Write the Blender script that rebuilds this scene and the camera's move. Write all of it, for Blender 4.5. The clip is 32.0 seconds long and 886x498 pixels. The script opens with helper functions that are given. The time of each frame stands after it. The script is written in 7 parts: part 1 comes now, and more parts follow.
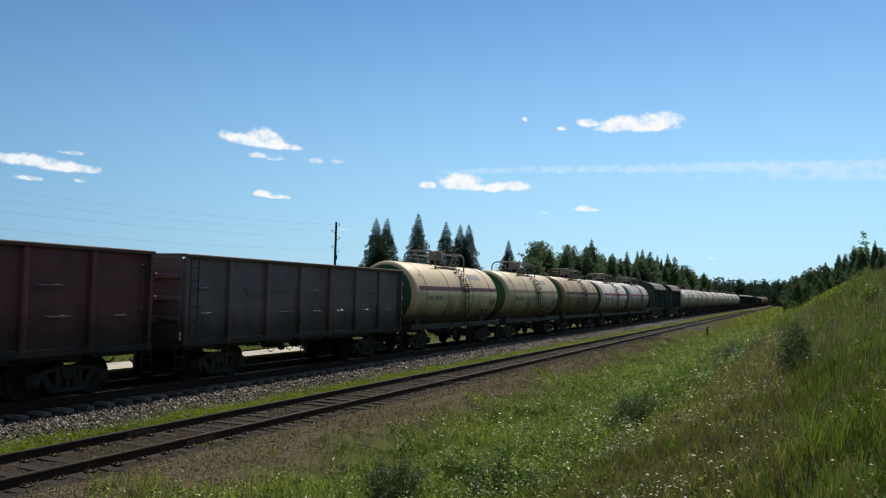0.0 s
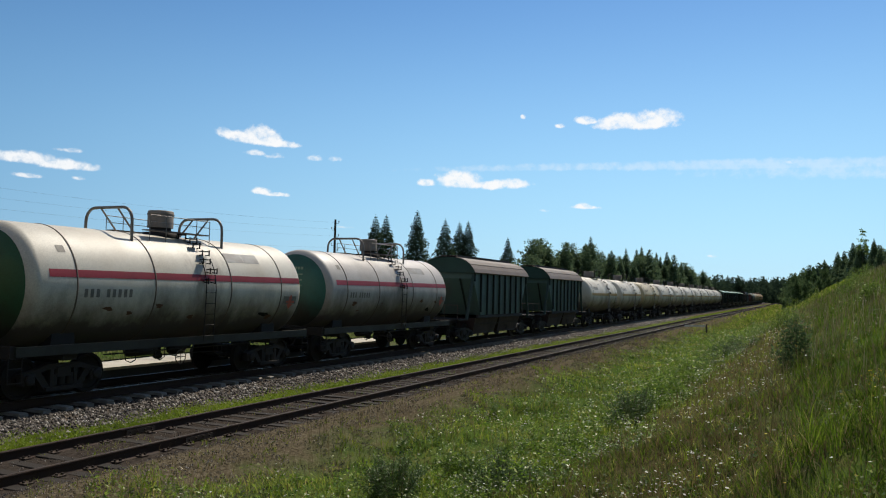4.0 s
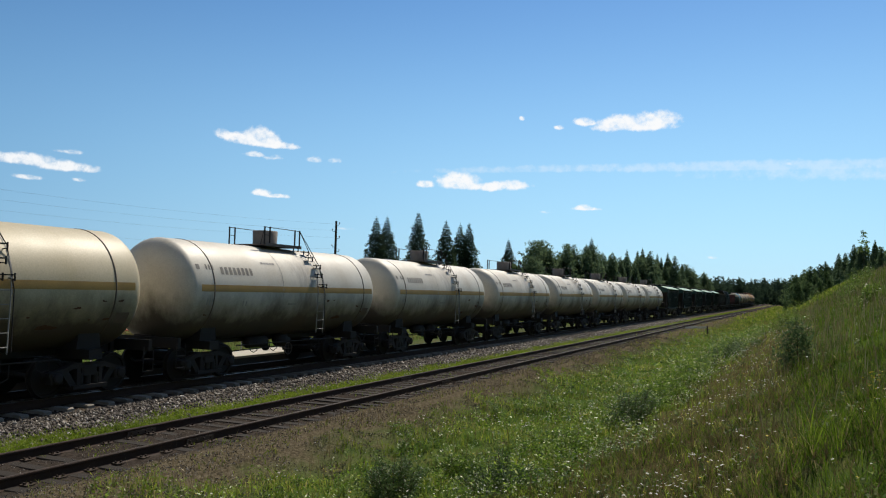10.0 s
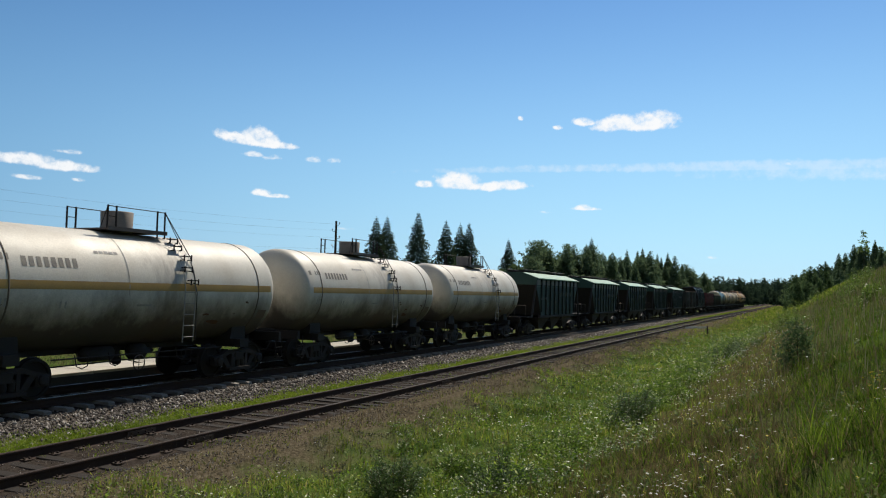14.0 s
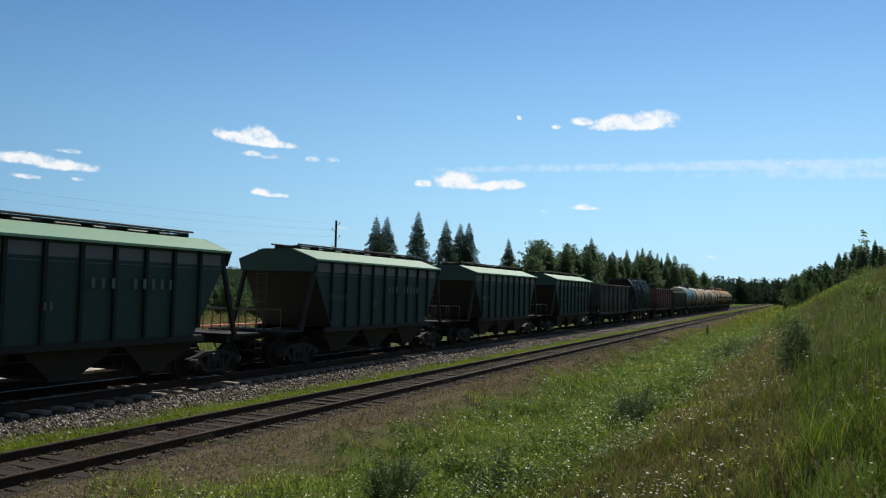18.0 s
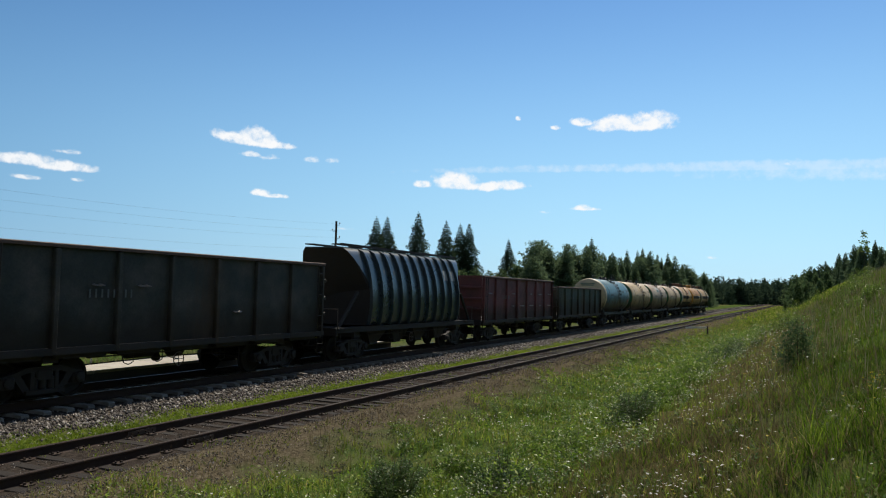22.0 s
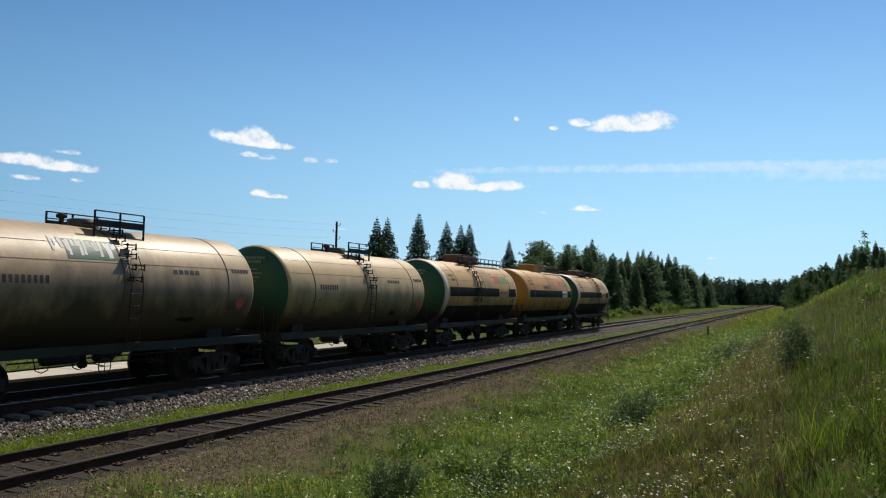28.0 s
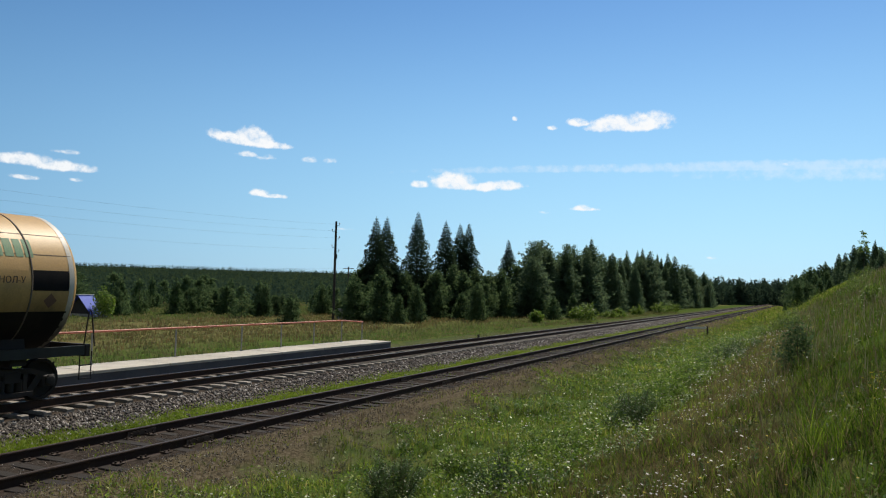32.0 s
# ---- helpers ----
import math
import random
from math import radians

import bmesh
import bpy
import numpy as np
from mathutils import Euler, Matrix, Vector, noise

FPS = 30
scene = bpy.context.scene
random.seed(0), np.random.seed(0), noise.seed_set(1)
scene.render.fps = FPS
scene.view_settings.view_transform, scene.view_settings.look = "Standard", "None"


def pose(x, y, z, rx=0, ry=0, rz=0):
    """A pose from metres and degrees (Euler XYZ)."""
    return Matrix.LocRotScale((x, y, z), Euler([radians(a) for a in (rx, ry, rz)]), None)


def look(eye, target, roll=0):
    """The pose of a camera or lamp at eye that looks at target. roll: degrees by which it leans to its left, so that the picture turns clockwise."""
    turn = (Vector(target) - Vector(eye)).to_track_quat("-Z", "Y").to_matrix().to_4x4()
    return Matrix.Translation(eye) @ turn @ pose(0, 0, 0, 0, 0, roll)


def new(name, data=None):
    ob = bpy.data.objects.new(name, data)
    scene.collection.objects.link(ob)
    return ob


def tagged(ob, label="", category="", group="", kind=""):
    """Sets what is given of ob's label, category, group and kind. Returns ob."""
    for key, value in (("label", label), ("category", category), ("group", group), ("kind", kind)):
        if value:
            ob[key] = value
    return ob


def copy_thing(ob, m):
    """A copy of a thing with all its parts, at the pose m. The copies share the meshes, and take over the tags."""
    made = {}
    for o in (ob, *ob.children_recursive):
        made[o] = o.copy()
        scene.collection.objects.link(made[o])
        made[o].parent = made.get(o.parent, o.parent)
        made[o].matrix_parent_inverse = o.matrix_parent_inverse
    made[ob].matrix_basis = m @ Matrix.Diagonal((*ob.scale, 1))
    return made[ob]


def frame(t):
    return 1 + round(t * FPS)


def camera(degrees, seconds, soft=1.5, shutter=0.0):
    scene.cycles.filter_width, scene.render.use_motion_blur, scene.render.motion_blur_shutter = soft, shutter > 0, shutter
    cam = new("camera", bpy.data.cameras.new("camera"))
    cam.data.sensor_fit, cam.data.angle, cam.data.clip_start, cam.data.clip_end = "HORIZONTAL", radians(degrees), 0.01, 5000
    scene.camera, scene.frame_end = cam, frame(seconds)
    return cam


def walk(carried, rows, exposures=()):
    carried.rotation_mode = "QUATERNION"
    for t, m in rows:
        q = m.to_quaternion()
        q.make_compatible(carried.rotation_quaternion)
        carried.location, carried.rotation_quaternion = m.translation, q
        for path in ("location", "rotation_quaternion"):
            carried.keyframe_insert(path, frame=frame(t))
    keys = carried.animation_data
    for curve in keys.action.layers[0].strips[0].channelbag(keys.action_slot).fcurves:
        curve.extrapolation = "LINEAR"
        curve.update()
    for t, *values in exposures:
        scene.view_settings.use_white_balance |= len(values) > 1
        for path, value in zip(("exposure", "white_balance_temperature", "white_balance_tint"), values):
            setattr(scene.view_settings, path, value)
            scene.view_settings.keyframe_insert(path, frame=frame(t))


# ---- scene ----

# The world: x runs along the main track away from the camera, y to the track's far side, z up from the main rail heads.
MAIN_Y, SIDE_Y, SIDE_Z, EYE_Z = 16.68, 12.09, -0.364, 2.706

# ---- camera: on a tripod, nudged by a few minutes of arc ----
cam = camera(58.55, 32.0, soft=1.12)


def aim(right=0.0, down=0.0):
    yaw, pitch = 0.42456 + right / 1398.5, 0.05311 + down / 1398.5
    way = Vector((math.cos(yaw) * math.cos(pitch), math.sin(yaw) * math.cos(pitch), math.sin(pitch)))
    eye = Vector((0, 0, EYE_Z))
    return look(eye, eye + way * 10, 1.4346)


walk(cam, [(0, aim(0, 1.6)), (1, aim(-0.3, 1.2)), (1.5, aim(-1.3, 0)), (2.5, aim(-1.5, -1.5)), (3.5, aim(-1.5, -2.5)),
           (5.5, aim(-1.5, -2.8)), (6.5, aim(-1.2, -2.0)), (7, aim(0, -1.6)), (9.3, aim(0, -1.4)), (10, aim(0, 0)),
           (14.5, aim(0, 0)), (17, aim(0, -1.2)), (18, aim(0, -1.0)), (19.2, aim(0, 0)), (22.5, aim(0.3, 0.2)),
           (23.4, aim(1.5, 1.0)), (24, aim(1.6, 0.2)), (27.5, aim(1.6, 0.4)), (28.3, aim(0.6, 1.2)), (30, aim(0.2, 0.6)),
           (32, aim(0, 0.6))], exposures=[(0, 0.0), (32, 0.0)])

# ---- daylight: a high sun ahead, a little beyond the track ----
SUN_AZ, SUN_EL = radians(-1), radians(50)
sun_way = Vector((math.cos(SUN_EL) * math.cos(SUN_AZ), math.cos(SUN_EL) * math.sin(SUN_AZ), math.sin(SUN_EL)))
sun = new("sun", bpy.data.lights.new("sun", "SUN"))
sun.data.energy, sun.data.angle, sun.data.color = 4.7, radians(0.5), (1.0, 0.91, 0.77)
sun.matrix_world = look(sun_way * 50, (0, 0, 0))

world = bpy.data.worlds.new("sky")
scene.world = world
world.use_nodes = True
wn, wl = world.node_tree.nodes, world.node_tree.links
sky = wn.new("ShaderNodeTexSky")
sky.sky_type, sky.sun_disc = "NISHITA", False
sky.sun_elevation, sky.sun_rotation = SUN_EL, math.pi / 2 - SUN_AZ
sky.air_density, sky.dust_density, sky.ozone_density = 1.0, 0.1, 3.0
hue = wn.new("ShaderNodeHueSaturation")
wl.new(sky.outputs[0], hue.inputs["Color"])
wash = wn.new("ShaderNodeMapRange")
wash.inputs[1].default_value, wash.inputs[2].default_value, wash.inputs[3].default_value, wash.inputs[4].default_value = 0.0, 0.55, 0.72, 1.22
# the air is bluer and clearer towards the horizon than the plain model has it
up = wn.new("ShaderNodeSeparateXYZ")
wl.new(wn.new("ShaderNodeTexCoord").outputs["Generated"], up.inputs[0])
wl.new(up.outputs[0], wash.inputs[0])
wl.new(wash.outputs[0], hue.inputs["Saturation"])
low = wn.new("ShaderNodeMapRange")
low.interpolation_type = "SMOOTHSTEP"
low.inputs[1].default_value, low.inputs[2].default_value, low.inputs[3].default_value, low.inputs[4].default_value = -0.02, 0.42, 0.82, 0.0
wl.new(up.outputs[2], low.inputs[0])
air = wn.new("ShaderNodeMix")
air.data_type = "RGBA"
wl.new(low.outputs[0], air.inputs[0])
wl.new(hue.outputs[0], air.inputs[6])
# and brighter on the sun's side
tone = wn.new("ShaderNodeMix")
tone.data_type = "RGBA"
side = wn.new("ShaderNodeMapRange")
side.inputs[1].default_value, side.inputs[2].default_value = 0.45, 1.0
wl.new(up.outputs[0], side.inputs[0])
wl.new(side.outputs[0], tone.inputs[0])
tone.inputs[6].default_value, tone.inputs[7].default_value = (1.75, 4.2, 7.25, 1), (3.6, 6.75, 9.2, 1)
# paler opposite the sun
back = wn.new("ShaderNodeMapRange")
back.inputs[1].default_value, back.inputs[2].default_value, back.inputs[3].default_value, back.inputs[4].default_value = -0.1, 0.5, 1.0, 0.0
wl.new(up.outputs[0], back.inputs[0])
pale = wn.new("ShaderNodeMix")
pale.data_type = "RGBA"
wl.new(back.outputs[0], pale.inputs[0])
wl.new(tone.outputs[2], pale.inputs[6])
pale.inputs[7].default_value = (1.4, 1.95, 2.65, 1)
wl.new(pale.outputs[2], air.inputs[7])
wl.new(air.outputs[2], wn["Background"].inputs[0])
glow = wn.new("ShaderNodeMapRange")
glow.inputs[1].default_value, glow.inputs[2].default_value, glow.inputs[3].default_value, glow.inputs[4].default_value = 0.4, 1.0, 0.087, 0.111
wl.new(up.outputs[0], glow.inputs[0])
wl.new(glow.outputs[0], wn["Background"].inputs[1])

# ---- mesh and material helpers ----
class Geo:
    """Vertices and faces of one part, gathered piece by piece."""

    def __init__(self):
        self.v, self.f, self.s = [], [], []

    def add(self, verts, faces, smooth=False, m=None):
        n = len(self.v)
        self.v += [tuple(m @ Vector(p)) for p in verts] if m else [tuple(p) for p in verts]
        self.f += [tuple(i + n for i in f) for f in faces]
        self.s += [smooth] * len(faces)
        return self

    def box(self, x0, x1, y0, y1, z0, z1, m=None, c=0.0):
        """A box; c cuts its upright and top edges back a little."""
        if c <= 0:
            p = [(x, y, z) for z in (z0, z1) for x, y in ((x0, y0), (x1, y0), (x1, y1), (x0, y1))]
            return self.add(p, [(3, 2, 1, 0), (4, 5, 6, 7), (0, 1, 5, 4), (1, 2, 6, 5), (2, 3, 7, 6), (3, 0, 4, 7)], False, m)
        rings = []
        for z, d in ((z0, 0), (z1 - c, 0), (z1, c)):
            a, b, e, g = x0 + d, x1 - d, y0 + d, y1 - d
            rings.append([(a + c, e, z), (b - c, e, z), (b, e + c, z), (b, g - c, z), (b - c, g, z), (a + c, g, z), (a, g - c, z), (a, e + c, z)])
        return self.loft(rings, True, False, m)

    def loft(self, rings, caps=True, smooth=False, m=None):
        """Closed rings of equal length, joined one to the next."""
        k = len(rings[0])
        verts = [p for r in rings for p in r]
        faces = [(i * k + j, i * k + (j + 1) % k, (i + 1) * k + (j + 1) % k, (i + 1) * k + j) for i in range(len(rings) - 1) for j in range(k)]
        self.add(verts, faces, smooth, m)
        if caps:
            self.add(rings[0], [tuple(reversed(range(k)))], False, m)
            self.add(rings[-1], [tuple(range(k))], False, m)
        return self

    def tube(self, path, r, n=8, smooth=True):
        """A round bar along a path of points."""
        pts = [Vector(p) for p in path]
        rings, side = [], None
        for i, p in enumerate(pts):
            d = (pts[min(i + 1, len(pts) - 1)] - pts[max(i - 1, 0)]).normalized()
            if side is None:
                side = d.orthogonal().normalized()
            side = (side - d * side.dot(d)).normalized()
            up = d.cross(side)
            rings.append([tuple(p + (side * math.cos(a) + up * math.sin(a)) * r) for a in (2 * math.pi * k / n for k in range(n))])
        return self.loft(rings, True, smooth)

    def lathe(self, profile, axis="x", at=(0, 0, 0), n=24, smooth=True, a0=0.0):
        """Turns (along, radius) rows round an axis through a point."""
        rings = []
        for u, r in profile:
            ring = []
            for k in range(n):
                a = a0 + 2 * math.pi * k / n
                c, s = r * math.cos(a), r * math.sin(a)
                q = (u, c, s) if axis == "x" else ((s, u, c) if axis == "y" else (c, s, u))
                ring.append((q[0] + at[0], q[1] + at[1], q[2] + at[2]))
            rings.append(ring)
        return self.loft(rings, True, smooth)

    def prism(self, poly, y0, y1, m=None, smooth=False):
        """A polygon of (x, z) drawn from y0 to y1."""
        return self.loft([[(x, y0, z) for x, z in poly], [(x, y1, z) for x, z in poly]], True, smooth, m)

    def mesh(self, name, material):
        me = bpy.data.meshes.new(name)
        me.from_pydata(self.v, [], self.f)
        me.polygons.foreach_set("use_smooth", self.s)
        me.materials.append(material)
        bm = bmesh.new()
        bm.from_mesh(me)
        bmesh.ops.recalc_face_normals(bm, faces=bm.faces)
        bm.to_mesh(me)
        bm.free()
        return me


def part(name, geo, material, parent, label=""):
    """One mesh object under a thing or a part; geo is a Geo or a finished mesh."""
    ob = new(name, geo.mesh(name, material) if isinstance(geo, Geo) else geo)
    ob.parent = parent
    if label:
        tagged(ob, label)
    return ob


def thing(name, label, category, group="", kind="", data=None):
    return tagged(new(name, data), label, category, group, kind)


def sheet(name, verts, faces, material, smooth=False):
    me = bpy.data.meshes.new(name)
    me.from_pydata(verts, [], faces)
    me.materials.append(material)
    if smooth:
        me.polygons.foreach_set("use_smooth", [True] * len(faces))
    return me


def soup(name, verts, size, material):
    """A mesh of loose triangles (size 3) or quads (size 4) from an array of corners."""
    n = len(verts) // size
    me = bpy.data.meshes.new(name)
    me.vertices.add(n * size)
    me.vertices.foreach_set("co", np.asarray(verts, dtype=np.float32).ravel())
    me.loops.add(n * size)
    me.loops.foreach_set("vertex_index", np.arange(n * size, dtype=np.int32))
    me.polygons.add(n)
    me.polygons.foreach_set("loop_start", np.arange(n, dtype=np.int32) * size)
    me.update(calc_edges=True)
    me.validate()
    me.materials.append(material)
    return me


def ramp(nt, fac, stops):
    node = nt.nodes.new("ShaderNodeValToRGB")
    e = node.color_ramp.elements
    e[0].position, e[0].color = stops[0][0], (*stops[0][1], 1)
    e[1].position, e[1].color = stops[-1][0], (*stops[-1][1], 1)
    for p, c in stops[1:-1]:
        e.new(p).color = (*c, 1)
    nt.links.new(fac, node.inputs[0])
    return node.outputs[0]


def blend(nt, fac, a, b, mode="MIX"):
    node = nt.nodes.new("ShaderNodeMix")
    node.data_type, node.blend_type = "RGBA", mode
    for socket, value in ((node.inputs[0], fac), (node.inputs[6], a), (node.inputs[7], b)):
        if isinstance(value, bpy.types.NodeSocket):
            nt.links.new(value, socket)
        else:
            socket.default_value = value if isinstance(value, (int, float)) else (*value[:3], 1)
    return node.outputs[2]


def noise_at(nt, vec, scale, detail=4.0, rough=0.55, stretch=None):
    if stretch:
        mp = nt.nodes.new("ShaderNodeMapping")
        mp.inputs["Scale"].default_value = stretch
        nt.links.new(vec, mp.inputs[0])
        vec = mp.outputs[0]
    node = nt.nodes.new("ShaderNodeTexNoise")
    node.inputs["Scale"].default_value, node.inputs["Detail"].default_value, node.inputs["Roughness"].default_value = scale, detail, rough
    nt.links.new(vec, node.inputs["Vector"])
    return node.outputs[0]


def paint(name, base, rough=0.6, metal=0.0, dirt=(0.1, 0.08, 0.06), amount=0.5, scale=1.2, grain=25.0, bump=0.15, streak=None, vary=0.0, grime_shade=0.0, spec=0.3, high=2.75):
    """A painted, metal, stone or wooden surface: base colour, patches of dirt or rust at one scale and grain at another."""
    m = bpy.data.materials.new(name)
    m.use_nodes = True
    nt = m.node_tree
    b = nt.nodes["Principled BSDF"]
    co = nt.nodes.new("ShaderNodeTexCoord").outputs["Object"]
    n1 = noise_at(nt, co, scale, 6, 0.62, streak)
    n2 = noise_at(nt, co, grain, 4, 0.6)
    patch = ramp(nt, n1, [(0.42, (0, 0, 0)), (0.75, (1, 1, 1))])
    mul = nt.nodes.new("ShaderNodeMath")
    mul.operation, mul.inputs[1].default_value = "MULTIPLY", amount
    nt.links.new(patch, mul.inputs[0])
    col = blend(nt, mul.outputs[0], base, dirt)
    fine = ramp(nt, n2, [(0.3, (0.72, 0.72, 0.72)), (0.7, (1.12, 1.12, 1.12))])
    col = blend(nt, 0.6, col, fine, "MULTIPLY")
    if grime_shade:
        # soot and spilt product in runs and splashes, plus shade painted lower down
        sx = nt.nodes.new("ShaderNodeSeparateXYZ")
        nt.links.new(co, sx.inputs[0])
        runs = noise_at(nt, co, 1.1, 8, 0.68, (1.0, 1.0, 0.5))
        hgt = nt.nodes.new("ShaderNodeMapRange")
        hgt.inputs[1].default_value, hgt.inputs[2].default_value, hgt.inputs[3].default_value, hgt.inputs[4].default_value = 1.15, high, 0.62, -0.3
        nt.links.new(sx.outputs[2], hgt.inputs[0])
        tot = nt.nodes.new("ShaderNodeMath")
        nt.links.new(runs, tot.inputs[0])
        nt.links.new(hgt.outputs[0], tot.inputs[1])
        mask = ramp(nt, tot.outputs[0], [(0.32, (0, 0, 0)), (0.55, (grime_shade * 0.45,) * 3), (0.85, (grime_shade,) * 3)])
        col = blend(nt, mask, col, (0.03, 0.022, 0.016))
        # rusty runs below the hatch, to either side of the ladder
        off = nt.nodes.new("ShaderNodeMath")
        off.operation, off.inputs[1].default_value = "SUBTRACT", 0.55
        nt.links.new(sx.outputs[0], off.inputs[0])
        away = nt.nodes.new("ShaderNodeMath")
        away.operation = "ABSOLUTE"
        nt.links.new(off.outputs[0], away.inputs[0])
        near = nt.nodes.new("ShaderNodeMapRange")
        near.inputs[1].default_value, near.inputs[2].default_value, near.inputs[3].default_value, near.inputs[4].default_value = 0.0, 1.5, 0.3, -0.25
        nt.links.new(away.outputs[0], near.inputs[0])
        rivulet = noise_at(nt, co, 3.2, 7, 0.66, (1.6, 0.6, 0.35))
        wet = nt.nodes.new("ShaderNodeMath")
        nt.links.new(rivulet, wet.inputs[0])
        nt.links.new(near.outputs[0], wet.inputs[1])
        col = blend(nt, ramp(nt, wet.outputs[0], [(0.5, (0, 0, 0)), (0.85, (0.5, 0.5, 0.5))]), col, (0.085, 0.05, 0.03))
    if vary:
        info = nt.nodes.new("ShaderNodeObjectInfo").outputs["Random"]
        col = blend(nt, 1.0, col, ramp(nt, info, [(0.0, (1 - vary,) * 3), (1.0, (1 + vary,) * 3)]), "MULTIPLY")
    nt.links.new(col, b.inputs["Base Color"])
    b.inputs["Metallic"].default_value = metal
    b.inputs["Specular IOR Level"].default_value = spec
    rr = nt.nodes.new("ShaderNodeMapRange")
    rr.inputs["To Min"].default_value, rr.inputs["To Max"].default_value = max(0.05, rough - 0.12), min(1.0, rough + 0.15)
    nt.links.new(n1, rr.inputs[0])
    nt.links.new(rr.outputs[0], b.inputs["Roughness"])
    if bump:
        bp = nt.nodes.new("ShaderNodeBump")
        bp.inputs["Strength"].default_value, bp.inputs["Distance"].default_value = bump, 0.01
        nt.links.new(n2, bp.inputs["Height"])
        nt.links.new(bp.outputs[0], b.inputs["Normal"])
    return m


def foliage(name, stops, through_light=0.35, rough=0.6, spec=0.15, clump=0.0):
    """Leaves, needles or blades: hue varies from piece to piece, and light comes through."""
    m = bpy.data.materials.new(name)
    m.use_nodes = True
    nt = m.node_tree
    b, out = nt.nodes["Principled BSDF"], nt.nodes["Material Output"]
    rnd = nt.nodes.new("ShaderNodeNewGeometry").outputs["Random Per Island"]
    col = ramp(nt, rnd, stops)
    co = nt.nodes.new("ShaderNodeTexCoord").outputs["Object"]
    patch = ramp(nt, noise_at(nt, co, 0.35, 3), [(0.3, (0.7, 0.72, 0.7)), (0.7, (1.2, 1.15, 1.1))])
    col = blend(nt, 1.0, col, patch, "MULTIPLY")
    if clump:
        tone = ramp(nt, noise_at(nt, co, clump, 3, 0.6), [(0.32, (0.44, 0.48, 0.45)), (0.5, (0.95, 0.95, 0.95)), (0.68, (1.44, 1.37, 1.26))])
        col = blend(nt, 1.0, col, tone, "MULTIPLY")
    nt.links.new(col, b.inputs["Base Color"])
    b.inputs["Roughness"].default_value = rough
    b.inputs["Specular IOR Level"].default_value = spec
    tr = nt.nodes.new("ShaderNodeBsdfTranslucent")
    nt.links.new(col, tr.inputs[0])
    mx = nt.nodes.new("ShaderNodeMixShader")
    mx.inputs[0].default_value = through_light
    nt.links.new(b.outputs[0], mx.inputs[1])
    nt.links.new(tr.outputs[0], mx.inputs[2])
    nt.links.new(mx.outputs[0], out.inputs[0])
    return m

# ---- materials ----
RUST = (0.14, 0.07, 0.04)
GRIME = (0.035, 0.03, 0.026)
M_CREAM = paint("cream_tank_paint", (0.5, 0.36, 0.165), 0.5, 0, (0.30, 0.20, 0.11), 0.55, 0.7, 30, 0.08, grime_shade=0.95, spec=0.55, high=3.2)
M_SOOT_CREAM = paint("sooty_cream_paint", (0.46, 0.33, 0.18), 0.48, 0, (0.2, 0.14, 0.085), 0.6, 0.7, 30, 0.08, grime_shade=0.95, spec=0.55, high=3.7)
M_GAS_CREAM = paint("clean_cream_paint", (0.6, 0.49, 0.3), 0.5, 0, (0.36, 0.25, 0.13), 0.4, 0.7, 30, 0.08, grime_shade=0.92, spec=0.5, high=2.55)
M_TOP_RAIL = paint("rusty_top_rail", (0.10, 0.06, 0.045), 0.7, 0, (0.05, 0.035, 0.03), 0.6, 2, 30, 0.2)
M_CREAM_GREY = paint("greyed_cream_paint", (0.52, 0.425, 0.25), 0.52, 0, (0.24, 0.19, 0.13), 0.6, 0.8, 30, 0.08, grime_shade=0.90, spec=0.55, high=2.75)
M_OCHRE = paint("rusted_cream_paint", (0.41, 0.3, 0.145), 0.52, 0, (0.25, 0.125, 0.06), 0.75, 0.8, 30, 0.08, grime_shade=0.95, spec=0.5, high=3.4)
M_WHITE = paint("white_tank_paint", (0.63, 0.595, 0.51), 0.52, 0, (0.38, 0.31, 0.22), 0.55, 0.6, 30, 0.06, grime_shade=0.92, spec=0.5, high=2.8)
M_WHITE_B = paint("yellowed_white_paint", (0.52, 0.45, 0.3), 0.52, 0, (0.40, 0.32, 0.17), 0.55, 0.6, 30, 0.06, grime_shade=0.92, spec=0.5, high=2.75)
M_YELLOW = paint("yellow_stripe_paint", (0.40, 0.255, 0.075), 0.5, 0, (0.2, 0.13, 0.06), 0.5, 1.2, 30, 0.05)
M_ORANGE = paint("orange_tank_paint", (0.45, 0.215, 0.018), 0.52, 0, (0.32, 0.15, 0.03), 0.6, 0.7, 30, 0.06, grime_shade=0.9, spec=0.5, high=2.8)
M_PEACH = paint("pale_orange_paint", (0.5, 0.305, 0.095), 0.52, 0, (0.36, 0.21, 0.075), 0.55, 0.7, 30, 0.06, grime_shade=0.9, spec=0.5, high=2.8)
M_BLUE = paint("faded_blue_paint", (0.07, 0.195, 0.25), 0.52, 0, (0.10, 0.13, 0.13), 0.5, 0.7, 30, 0.06, grime_shade=0.92, spec=0.3, high=3.2)
M_GREEN_END = paint("green_end_paint", (0.02, 0.09, 0.045), 0.5, 0, GRIME, 0.4, 1.0, 30, 0.05, grime_shade=0.9, high=2.6)
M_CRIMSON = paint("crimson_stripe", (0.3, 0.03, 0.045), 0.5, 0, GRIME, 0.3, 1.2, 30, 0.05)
M_TEAL_END = paint("blue_green_end_paint", (0.025, 0.105, 0.09), 0.5, 0, GRIME, 0.4, 1.0, 30, 0.05, grime_shade=0.9, high=2.6)
